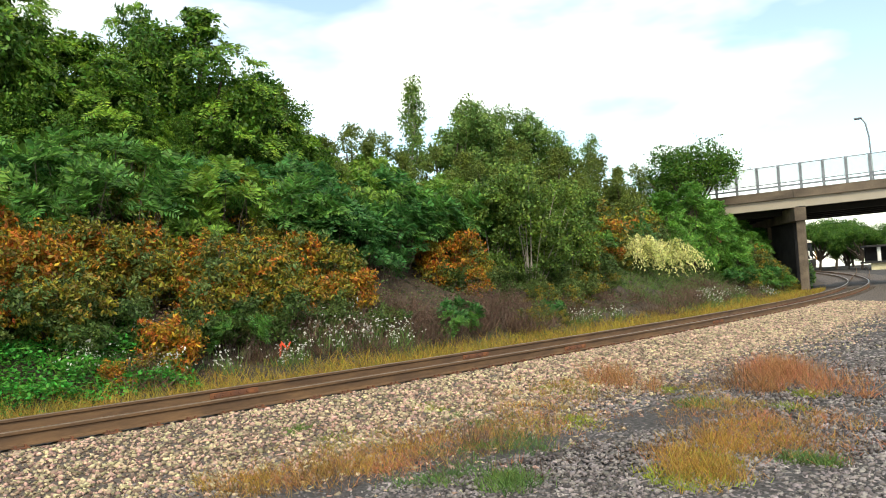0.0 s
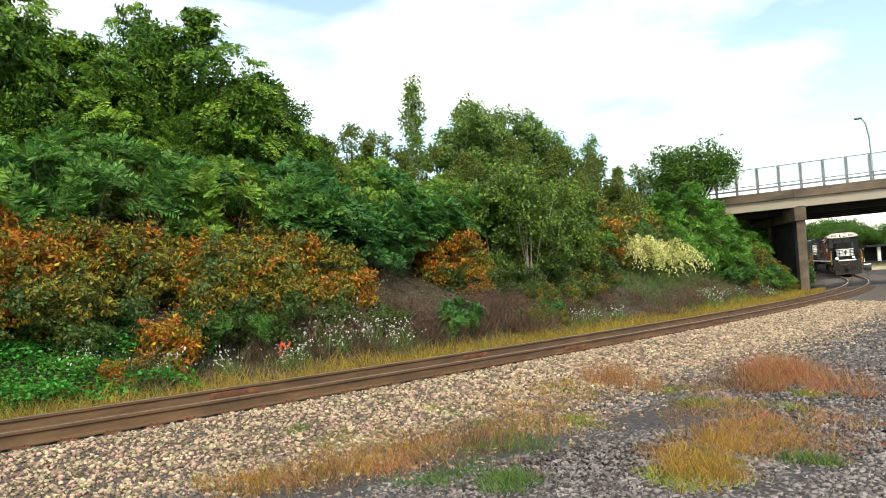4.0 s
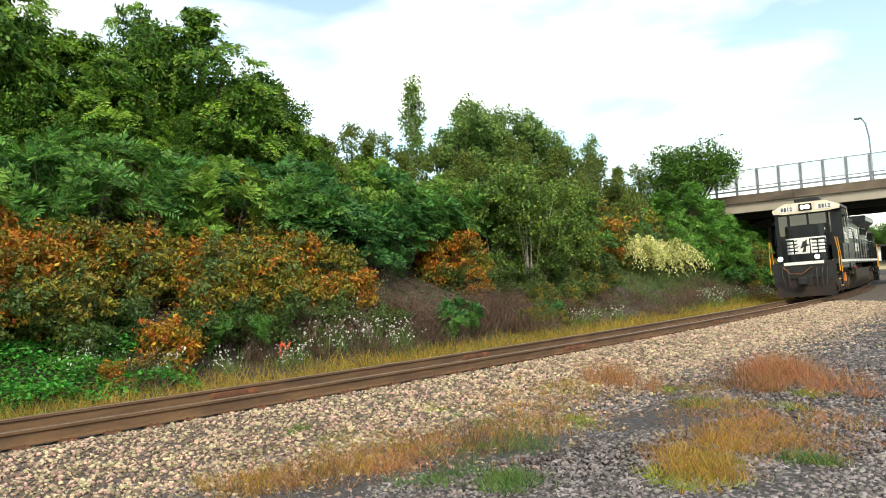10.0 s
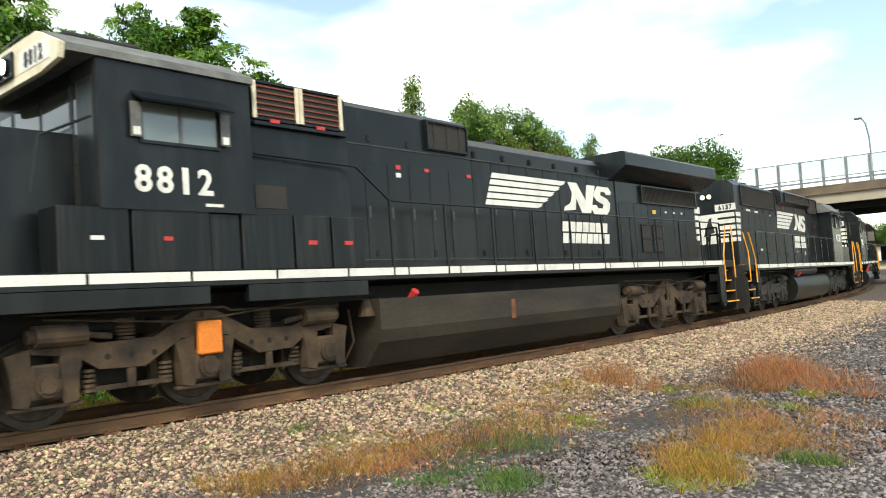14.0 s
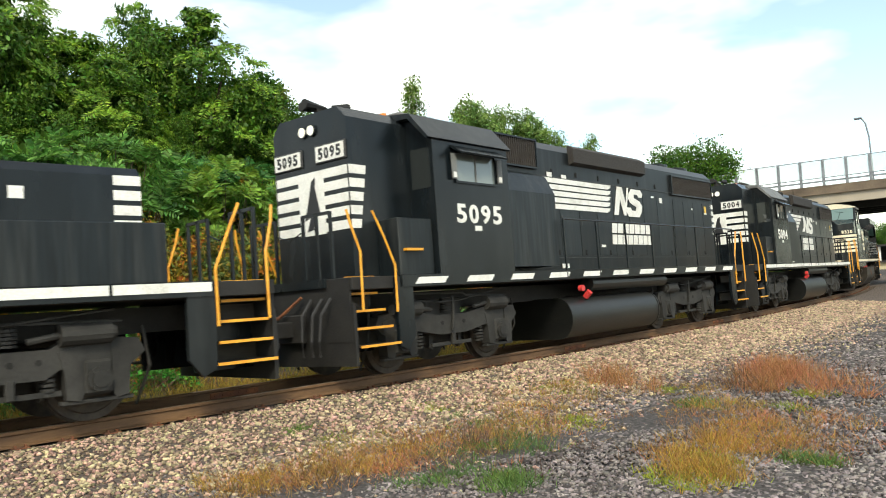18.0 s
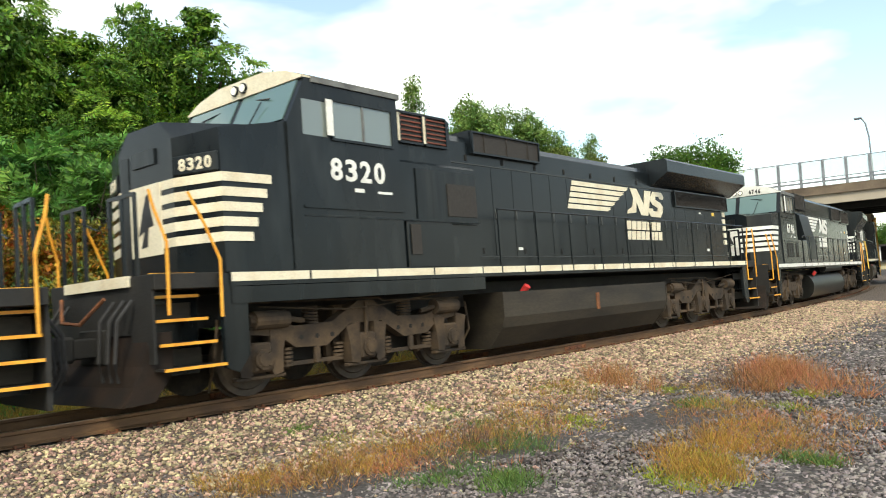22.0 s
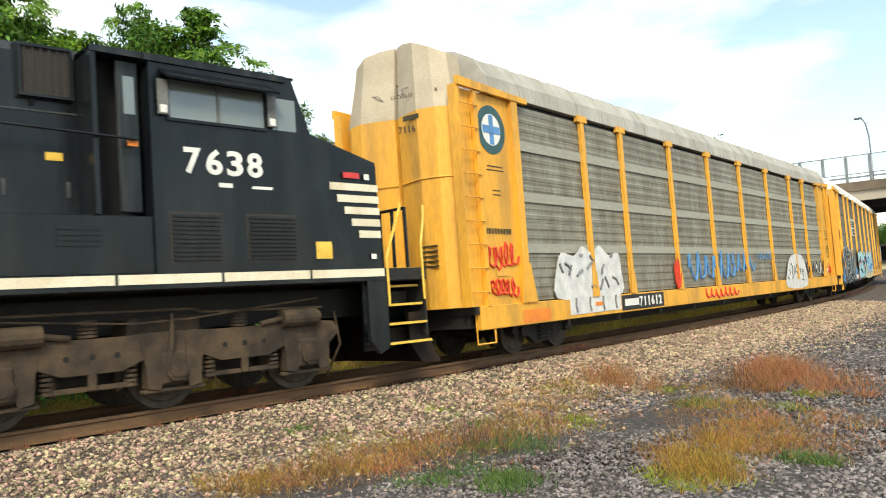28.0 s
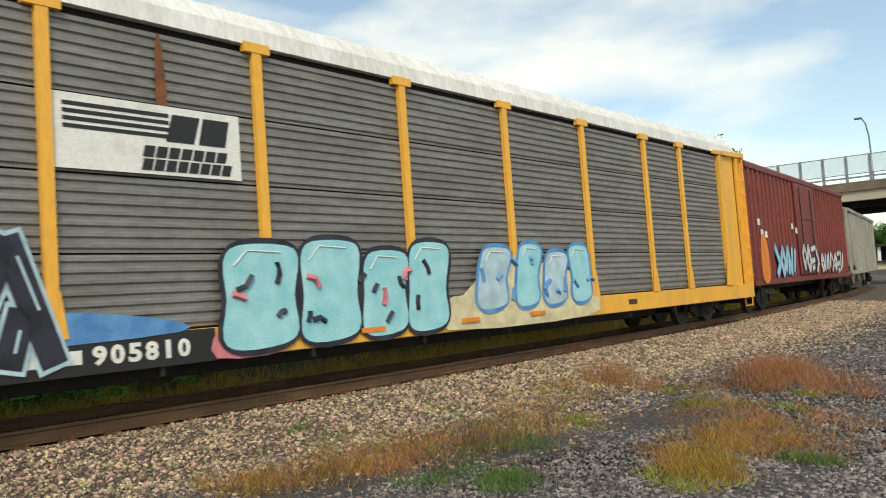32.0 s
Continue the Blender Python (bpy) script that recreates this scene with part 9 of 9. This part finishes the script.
plant("round_tree", 60.2, -10.6, 1.03, 0, sx=1.15, turn=120)
# the sumac belt along the upper slope
for i in range(64):
    row = i % 3
    s = 5.0 + 36.0 * (i + prnd.random()) / 64
    off = (-9.6, -11.8, -14.2)[row] + prnd.uniform(-0.7, 0.7)
    plant("sumac_shrub", s + (0, 1.5, 3.0)[row], off, prnd.uniform(0.72, 1.28), prnd.randrange(3))
for s, off, sc in ((17.6, -8.6, 0.9), (16.2, -8.8, 1.0), (19.2, -8.8, 1.1), (20.3, -9.2, 1.15), (22.3, -9.4, 1.15), (24.6, -9.8, 1.1), (18.2, -8.0, 0.7)):
    plant("sumac_shrub", s, off, sc, 1)
# turning bushes scattered through the belt
for i in range(9):
    plant("olive_bush" if i % 3 else "orange_bush", 6.5 + 27 * (i + prnd.random()) / 9, -10.4 - 3.0 * prnd.random(), prnd.uniform(0.8, 1.15), i % 3)
# turning bushes on the middle slope
for i in range(46):
    s = 4.0 + 12.0 * (i + prnd.random()) / 46
    off = -6.3 - 2.5 * prnd.random()
    plant("orange_bush" if (i % 5 in (0, 3)) or s < 6.4 else "olive_bush", s, off, prnd.uniform(0.72, 1.02), i % 3)
for s, off, sc, k in ((21.0, -8.0, 0.85, "orange_bush"), (22.2, -8.2, 0.95, "orange_bush"), (22.9, -7.6, 0.8, "olive_bush"), (21.6, -7.0, 0.55, "orange_bush"), (33.5, -8.6, 1.0, "olive_bush"), (35.9, -9.0, 1.25, "orange_bush"), (34.6, -9.4, 1.2, "olive_bush"),
                      (37.4, -8.6, 0.9, "olive_bush"), (24.4, -5.8, 0.5, "olive_bush"), (29.0, -6.2, 0.62, "olive_bush"), (26.5, -5.6, 0.5, "olive_bush"), (31.5, -7.0, 0.7, "olive_bush")):
    plant(k, s, off, sc, 0)
plant("birch_tree", 26.3, -7.6, 0.98, 0, turn=20)
plant("birch_tree", 30.6, -8.0, 0.84, 0, turn=200)
plant("birch_tree", 24.6, -8.4, 0.74, 0, turn=110)
plant("blossom_bush", 38.8, -8.0, 1.72, 0, turn=0, sx=1.15)
plant("blossom_bush", 43.0, -7.7, 1.72, 0, turn=90, sx=1.2)
plant("feathery_tree", 49.3, -8.2, 1.12, 0, sx=1.0)
plant("feathery_tree", 54.6, -7.9, 0.98, 0, sx=0.95)
plant("feathery_tree", 46.2, -9.2, 0.86, 0, sx=0.85)
for s, off, sc, k in ((44.0, -9.6, 1.5, "olive_bush"), (38.5, -9.4, 1.3, "orange_bush"), (40.5, -10.2, 1.6, "olive_bush"), (46.0, -10.5, 1.5, "olive_bush"), (37.0, -9.0, 1.3, "olive_bush")):
    plant(k, s, off, sc, 1)
for s, off, sc, k in ((53.0, -6.2, 0.55, "feathery_tree"), (56.5, -5.2, 1.0, "olive_bush"), (58.5, -6.4, 1.3, "olive_bush"), (60.5, -4.9, 0.9, "olive_bush"), (55.0, -6.8, 1.1, "olive_bush"), (57.8, -4.6, 0.8, "olive_bush"),
                      (59.8, -6.0, 1.1, "olive_bush"), (62.0, -6.8, 0.7, "feathery_tree"), (53.5, -4.9, 0.7, "olive_bush"), (61.5, -3.9, 0.55, "olive_bush"), (50.5, -5.0, 0.7, "olive_bush"), (64.5, -8.0, 0.8, "feathery_tree"), (67.0, -7.0, 0.8, "feathery_tree")):
    plant(k, s, off, sc, 0)
# low dark bushes below the turning ones and under the young trees
for i in range(30):
    s = 4.6 + 11.0 * (i + prnd.random()) / 30
    plant("dark_bush", s, -5.3 - 1.5 * prnd.random(), prnd.uniform(0.55, 0.85), i % 2)
for i in range(18):
    s = 21.5 + 12.0 * (i + prnd.random()) / 18
    plant("dark_bush", s, -6.4 - 1.6 * prnd.random(), prnd.uniform(0.6, 0.95), i % 2)
for i in range(10):
    plant("dark_bush", 34 + 22 * (i + prnd.random()) / 10, -9.5 - 2.0 * prnd.random(), prnd.uniform(0.9, 1.4), i % 2)
# an orange bush and dry weeds at the foot
plant("orange_bush", 8.6, -4.7, 0.70, 1, turn=40)
plant("orange_bush", 7.0, -4.2, 0.34, 0)
for i in range(34):
    s = 7.5 + 47 * (i + prnd.random()) / 34
    plant("dry_bush", s, -4.2 - 2.2 * prnd.random(), prnd.uniform(0.7, 1.15), i % 2)
for i in range(20):
    plant("dry_bush", 12 + 11 * (i + prnd.random()) / 20, -4.8 - 2.0 * prnd.random(), prnd.uniform(0.8, 1.2), i % 2)
for s, off, sc in ((21.5, -4.6, 0.42), (22.4, -4.7, 0.38), (23.4, -4.5, 0.34)):
    plant("olive_bush", s, off, sc, 0)
for s, off, sc, v in ((17.5, -4.4, 0.42, 0), (18.1, -4.9, 0.5, 1), (10.2, -5.0, 0.5, 0), (23.7, -5.0, 0.36, 1), (52.5, -4.6, 0.7, 0), (55.0, -5.2, 0.8, 1), (57.0, -4.4, 0.7, 0), (49.5, -5.4, 0.7, 1)):
    plant("sumac_shrub", s, off, sc, v)
for s, off in ((6.6, -4.9), (7.0, -5.1), (8.1, -4.4), (9.4, -4.3), (10.9, -4.2), (11.4, -4.3), (8.6, -6.1), (11.0, -6.6), (12.4, -5.0), (12.8, -4.6), (13.2, -5.2), (13.9, -4.6), (14.3, -5.0), (14.8, -4.4), (15.3, -4.7), (13.6, -5.8),
               (14.6, -6.0), (24.5, -4.4), (25.6, -4.4), (27.5, -4.3), (38.5, -4.4), (39.4, -4.8), (40.2, -4.5), (41.0, -5.0), (39.8, -4.2), (42.5, -4.6), (50.0, -4.0), (51.5, -3.9), (46.0, -4.7)):
    plant("aster_clump", s, off, prnd.uniform(0.8, 1.15), prnd.randrange(2), sink=0.0)


# ---- low growth in bulk ----
def blades(name, x, y, z, tall, wide, material, label, lean=0.45, seed=1):
    r = np.random.default_rng(seed)
    n = len(x)
    u = unit(np.stack([r.normal(scale=lean, size=n), r.normal(scale=lean, size=n), np.ones(n)], 1))
    w = unit(np.cross(u, unit(r.normal(size=(n, 3)))))
    p = np.stack([x, y, z], 1)
    v = np.empty((n, 4, 3))
    v[:, 0] = p - w * wide[:, None] / 2
    v[:, 1] = p + w * wide[:, None] / 2
    bend = np.stack([r.normal(scale=0.25, size=n), r.normal(scale=0.25, size=n), np.zeros(n)], 1) * tall[:, None]
    v[:, 2] = p + u * tall[:, None] + bend + w * wide[:, None] * 0.15
    v[:, 3] = p + u * tall[:, None] + bend - w * wide[:, None] * 0.15
    ob = new(name, quads_mesh(name, v))
    ob.data.materials.append(material)
    return tagged(ob, label, "grass", kind="stuff")


gr = np.random.default_rng(21)


def verge(name, n, s0, s1, o0, o1, t0, t1, m, label, seed, clump=0.0):
    s = s0 + (s1 - s0) * gr.random(n) ** 1.35
    off = gr.uniform(o0, o1, n)
    if clump:
        k = np.sin(s * 2.1 + 3 * np.sin(off * 3)) + np.sin(s * 0.73 + off * 2.3)
        ok = k > clump
        s, off = s[ok], off[ok]
    x, y = line_points(s, off)
    t = gr.uniform(t0, t1, len(s))
    blades(name, x, y, top_z(s, off) - 0.02, t, 0.010 + 0.00035 * s.clip(0), m, label, seed=seed)


verge("verge_grass", 26000, -3, 62, -4.3, -1.95, 0.14, 0.42, L_GRASSY, "yellowing long grass along the far side of the track", 2)
verge("verge_gold_grass", 11000, 2, 55, -3.7, -1.9, 0.12, 0.36, L_GRASSO, "golden dry grass tufts along the track", 3, clump=0.2)
verge("verge_green_grass", 12000, -3, 60, -5.6, -2.8, 0.12, 0.34, L_GRASSG, "green weeds at the foot of the bank", 4, clump=0.1)
verge("slope_grass", 16000, 34, 60, -9.0, -3.8, 0.12, 0.36, L_GRASSG, "green and brown grass on the bank by the bridge", 5)


def ground_cover(name, n, s0, s1, o0, o1, tall, leaf, m, label, seed, clump=None):
    r = np.random.default_rng(seed)
    s, off = r.uniform(s0, s1, n), r.uniform(o0, o1, n)
    if clump is not None:
        ok = np.sin(s * 1.7 + 2 * np.sin(off * 2.0)) + np.sin(off * 1.9 - s * 0.6) > clump
        s, off = s[ok], off[ok]
    n = len(s)
    x, y = line_points(s, off)
    hump = 0.6 + 0.4 * np.sin(s * 3.1) * np.sin(off * 3.7)
    z = land_z(s, off) + tall * r.random(n) ** 0.6 * hump
    p = np.stack([x, y, z], 1)
    u = unit(r.normal(size=(n, 3)) * np.array([1, 1, 0.4]))
    nn = unit(r.normal(size=(n, 3)) * 0.45 + np.array([0, 0, 1]))
    w = unit(np.cross(nn, u))
    ln = leaf * r.uniform(0.6, 1.3, n)
    ob = new(name, quads_mesh(name, leaf_quads(p, u, w, ln, ln * 0.55)))
    ob.data.materials.append(m)
    tagged(ob, label, "ground cover", kind="stuff")


ground_cover("ground_cover", 15000, 2.0, 8.6, -6.6, -3.7, 0.55, 0.10, L_GROUND, "bright green leafy ground cover at the foot of the bank", 31)
ground_cover("bank_undergrowth", 30000, 3, 58, -12.5, -5.0, 0.7, 0.10, L_BIRCH, "dark green mixed undergrowth on the bank", 32, clump=-0.6)
ground_cover("bank_leaf_litter", 16000, 8, 58, -9.0, -4.2, 0.06, 0.07, L_BROWN, "brown leaf litter on the bank", 33)
ground_cover("crest_undergrowth", 26000, 4, 58, -20.0, -12.0, 1.9, 0.16, L_TREE, "dense dark undergrowth along the crest", 34)


# ---- weeds in the yard ----
def patch(name, spots, tall, wide, m, label, seed, lean=0.5):
    """Tufts of blades round the given spots (x, y, rx, ry, count)."""
    r = np.random.default_rng(seed)
    xs, ys = [], []
    for px, py, rx, ry, n in spots:
        n = int(n * 1.7)
        k = max(3, n // 20)
        cx, cy_ = r.normal(scale=rx * 0.68, size=k), r.normal(scale=ry * 0.68, size=k)
        i = r.integers(0, k, n)
        xs.append(px + cx[i] + r.normal(scale=0.075, size=n))
        ys.append(py + cy_[i] + r.normal(scale=0.06, size=n))
    x, y = np.concatenate(xs), np.concatenate(ys)
    s, off = near_line(x, y)
    t = tall * r.uniform(0.35, 1.1, len(x))
    blades(name, x, y, top_z(s, off) - 0.01, t, wide * r.uniform(0.7, 1.4, len(x)), m, label, lean, seed)


patch("red_dry_grass", [(5.16, 12.6, 0.36, 0.7, 1300), (4.33, 11.23, 0.26, 0.4, 260), (4.96, 10.95, 0.35, 0.62, 220), (2.73, 13.22, 0.28, 0.76, 420), (3.08, 12.39, 0.26, 0.59, 90), (5.47, 11.37, 0.32, 0.67, 110)], 0.40, 0.006, L_GRASSR, "tufts of reddish dry grass on the yard", 41)
patch("red_low_weeds", [(1.0, 10.18, 0.8, 1.44, 760), (-0.27, 8.92, 0.7, 0.94, 700), (-1.13, 7.88, 0.62, 0.67, 700), (-1.71, 7.48, 0.43, 0.43, 420), (3.22, 9.15, 0.59, 0.86, 700), (2.97, 7.86, 0.5, 0.63, 650), (3.97, 8.7, 0.37, 0.78, 320), (2.01, 7.58, 0.27, 0.59, 120), (5.1, 10.31, 0.29, 0.91, 160), (3.24, 7.25, 0.31, 0.4, 120),
      (-0.57, 7.76, 0.44, 0.58, 420)], 0.13, 0.006, L_GRASSR, "low reddish weeds on the yard", 43, 0.8)
patch("gold_dry_grass", [(2.07, 6.86, 0.3, 0.56, 1300), (2.55, 7.7, 0.3, 0.61, 800), (3.19, 8.42, 0.48, 0.79, 700), (1.8, 12.66, 0.54, 1.02, 520), (0.99, 10.77, 0.61, 1.25, 620), (0.51, 9.29, 0.53, 0.84, 420), (-0.51, 8.69, 0.62, 0.74, 620), (-1.32, 7.69, 0.6, 0.57, 800), (-1.95, 7.38, 0.32, 0.32, 400), (-0.97, 8.41, 0.48, 0.62, 420),
      (3.44, 9.95, 0.42, 0.77, 380), (3.62, 11.88, 0.51, 0.68, 200)], 0.16, 0.006, L_GRASSO, "low golden dry grass on the yard", 42, 0.7)
patch("brown_low_weeds", [(0.7, 9.4, 0.9, 1.5, 900), (-0.4, 8.3, 0.9, 0.9, 800), (-1.4, 7.6, 0.6, 0.5, 500), (3.3, 9.4, 0.8, 1.2, 500), (1.8, 11.6, 0.6, 0.9, 260), (3.4, 12.3, 0.7, 0.7, 420)], 0.12, 0.006, L_BROWN, "low brown withered weeds on the yard", 47, 0.8)
patch("green_weeds", [(0.42, 6.73, 0.19, 0.23, 650), (0.77, 8.29, 0.21, 0.37, 420), (0.16, 8.33, 0.36, 0.75, 420), (3.13, 10.21, 0.19, 0.4, 260), (2.97, 6.9, 0.05, 0.12, 160), (3.1, 6.77, 0.04, 0.09, 150), (-1.92, 9.67, 0.1, 0.18, 90), (-0.23, 7.09, 0.3, 0.34, 240), (0.41, 9.81, 0.42, 0.94, 300)], 0.12, 0.010, L_GRASSG, "small green weeds between the stones", 44, 0.8)
patch("yellow_green_weeds", [(1.56, 9.66, 0.18, 0.55, 420), (3.28, 12.02, 0.14, 0.35, 220), (1.78, 12.51, 0.36, 0.53, 260), (4.73, 10.46, 0.13, 0.28, 260), (3.98, 9.65, 0.1, 0.2, 120), (1.86, 6.5, 0.23, 0.29, 620), (2.24, 7.15, 0.15, 0.3, 300), (-0.23, 11.11, 0.16, 0.24, 160), (-1.16, 9.02, 0.39, 0.55, 220), (1.05, 9.41, 0.2, 0.43, 160)],
      0.085, 0.011, L_YGREEN, "yellow-green creeping weeds on the yard", 45, 0.9)
patch("tall_stalks", [(4.26, 11.98, 0.09, 0.5, 120), (0.1, 8.36, 0.36, 0.68, 60), (-0.02, 7.51, 0.04, 0.16, 10), (2.43, 7.73, 0.04, 0.15, 8), (0.46, 8.53, 0.36, 0.7, 40), (0.73, 6.76, 0.05, 0.12, 8)], 0.36, 0.006, L_BROWN, "thin dark weed stalks on the yard", 46, 0.25)

# ---- survey ribbon on a stake at the foot of the bank ----
ribbon = tagged(new("survey_stake"), "thin wooden stake with bright red plastic survey ribbon", "survey stake")
ribbon.matrix_basis = Matrix.Translation(land(11.35, -4.75))
part("stake", bx(-0.012, 0.012, -0.012, 0.012, -0.1, 0.42), M_BARK, ribbon)
for pts in ([(-0.13, 0.0), (-0.08, 0.01), (-0.05, 0.34), (-0.10, 0.33)], [(-0.08, 0.34), (0.05, 0.22), (0.05, 0.28), (-0.06, 0.40)], [(0.05, 0.18), (0.10, 0.2), (0.17, 0.38), (0.12, 0.36)]):
    rb = part("ribbon", pr(pts, -0.02, -0.014), M_RIBBON, ribbon, "bright red ribbon")
ribbon.rotation_euler = (0, 0, 0)

# a dark hedge and trees beyond the bridge
ground_cover("far_hedge", 14000, 66, 120, -9.5, -3.4, 2.4, 0.30, L_TREE, "dark green hedge beyond the bridge", 36)
# far trees beyond the bridge
for x, y, sc in ((58, 134, 1.0), (64, 142, 1.25), (70, 136, 1.1), (54, 146, 1.2), (76, 150, 1.3), (84, 146, 1.2), (48, 158, 1.2), (92, 156, 1.3), (64, 126, 0.7), (40, 170, 1.3), (63.5, 121, 0.98), (68.5, 119, 0.95), (60.5, 128, 1.1), (73.5, 116, 0.9), (79, 118, 1.0), (65, 132, 1.2), (56, 140, 1.25), (52, 150, 1.2)):
    m = pose(x, y, 0.3, 0, 0, x * 17) @ Matrix.Diagonal((sc, sc, sc, 1))
    src = PROTO["round_tree", 0]
    keep_ = src.matrix_basis.copy()
    src.matrix_basis = Matrix.Identity(4)
    copy_thing(src, m)
    src.matrix_basis = keep_
# ---- what moves: the train on its line, and its wheels ----
RUN_T = (0, 9, 10, 11, 12, 13, 14, 15.5, 17, 18, 19, 20, 21, 22, 23, 24, 25, 26.5, 28, 29, 30, 31, 32)
RUN_S = (130.48, 47.318, 38.080, 28.835, 19.566, 10.3, 0.819, -13.365, -27.675, -37.475, -47.125, -57.053, -67.050, -77.392, -87.898, -98.166,
         -108.230, -123.461, -138.886, -149.138, -159.423, -169.861, -180.381)


def head_at(t):
    """Place of the train's head mark on the line at t seconds, gliding through the table."""
    i = min(max(int(np.searchsorted(RUN_T, t)) - 1, 0), len(RUN_T) - 2)

    def slope(k):
        if k == 0:
            return (RUN_S[1] - RUN_S[0]) / (RUN_T[1] - RUN_T[0])
        if k == len(RUN_T) - 1:
            return (RUN_S[-1] - RUN_S[-2]) / (RUN_T[-1] - RUN_T[-2])
        return (RUN_S[k + 1] - RUN_S[k - 1]) / (RUN_T[k + 1] - RUN_T[k - 1])
    h = RUN_T[i + 1] - RUN_T[i]
    u = (t - RUN_T[i]) / h
    return ((2 * u ** 3 - 3 * u * u + 1) * RUN_S[i] + (u ** 3 - 2 * u * u + u) * h * slope(i)
            + (-2 * u ** 3 + 3 * u * u) * RUN_S[i + 1] + (u ** 3 - u * u) * h * slope(i + 1))


def vehicle_pose(s, half):
    front, rear = on_line(s - half), on_line(s + half)
    fx = (front - rear).normalized()
    side = (on_line(s, 0.5) - on_line(s, -0.5)).normalized()
    up = fx.cross(side).normalized()
    side = up.cross(fx)
    m = Matrix((fx, side, up)).transposed().to_4x4()
    m.translation = (front + rear) / 2
    return m


def motions():
    for thing, run, half in MOVERS:
        walk(thing, [(t, vehicle_pose(head_at(t) + run, half)) for t in np.arange(0, SECONDS + 0.01, 0.5)])
    # wheels turn with the ground that passes under them
    times = [SECONDS * k / 480 for k in range(481)]
    gone = [RUN_S[0] - head_at(t) for t in times]
    for wheel, radius, x in AXLES:
        walk(wheel, [(t, pose(x, 0, radius, 0, math.degrees(g / radius), 0)) for t, g in zip(times, gone)])


motions()
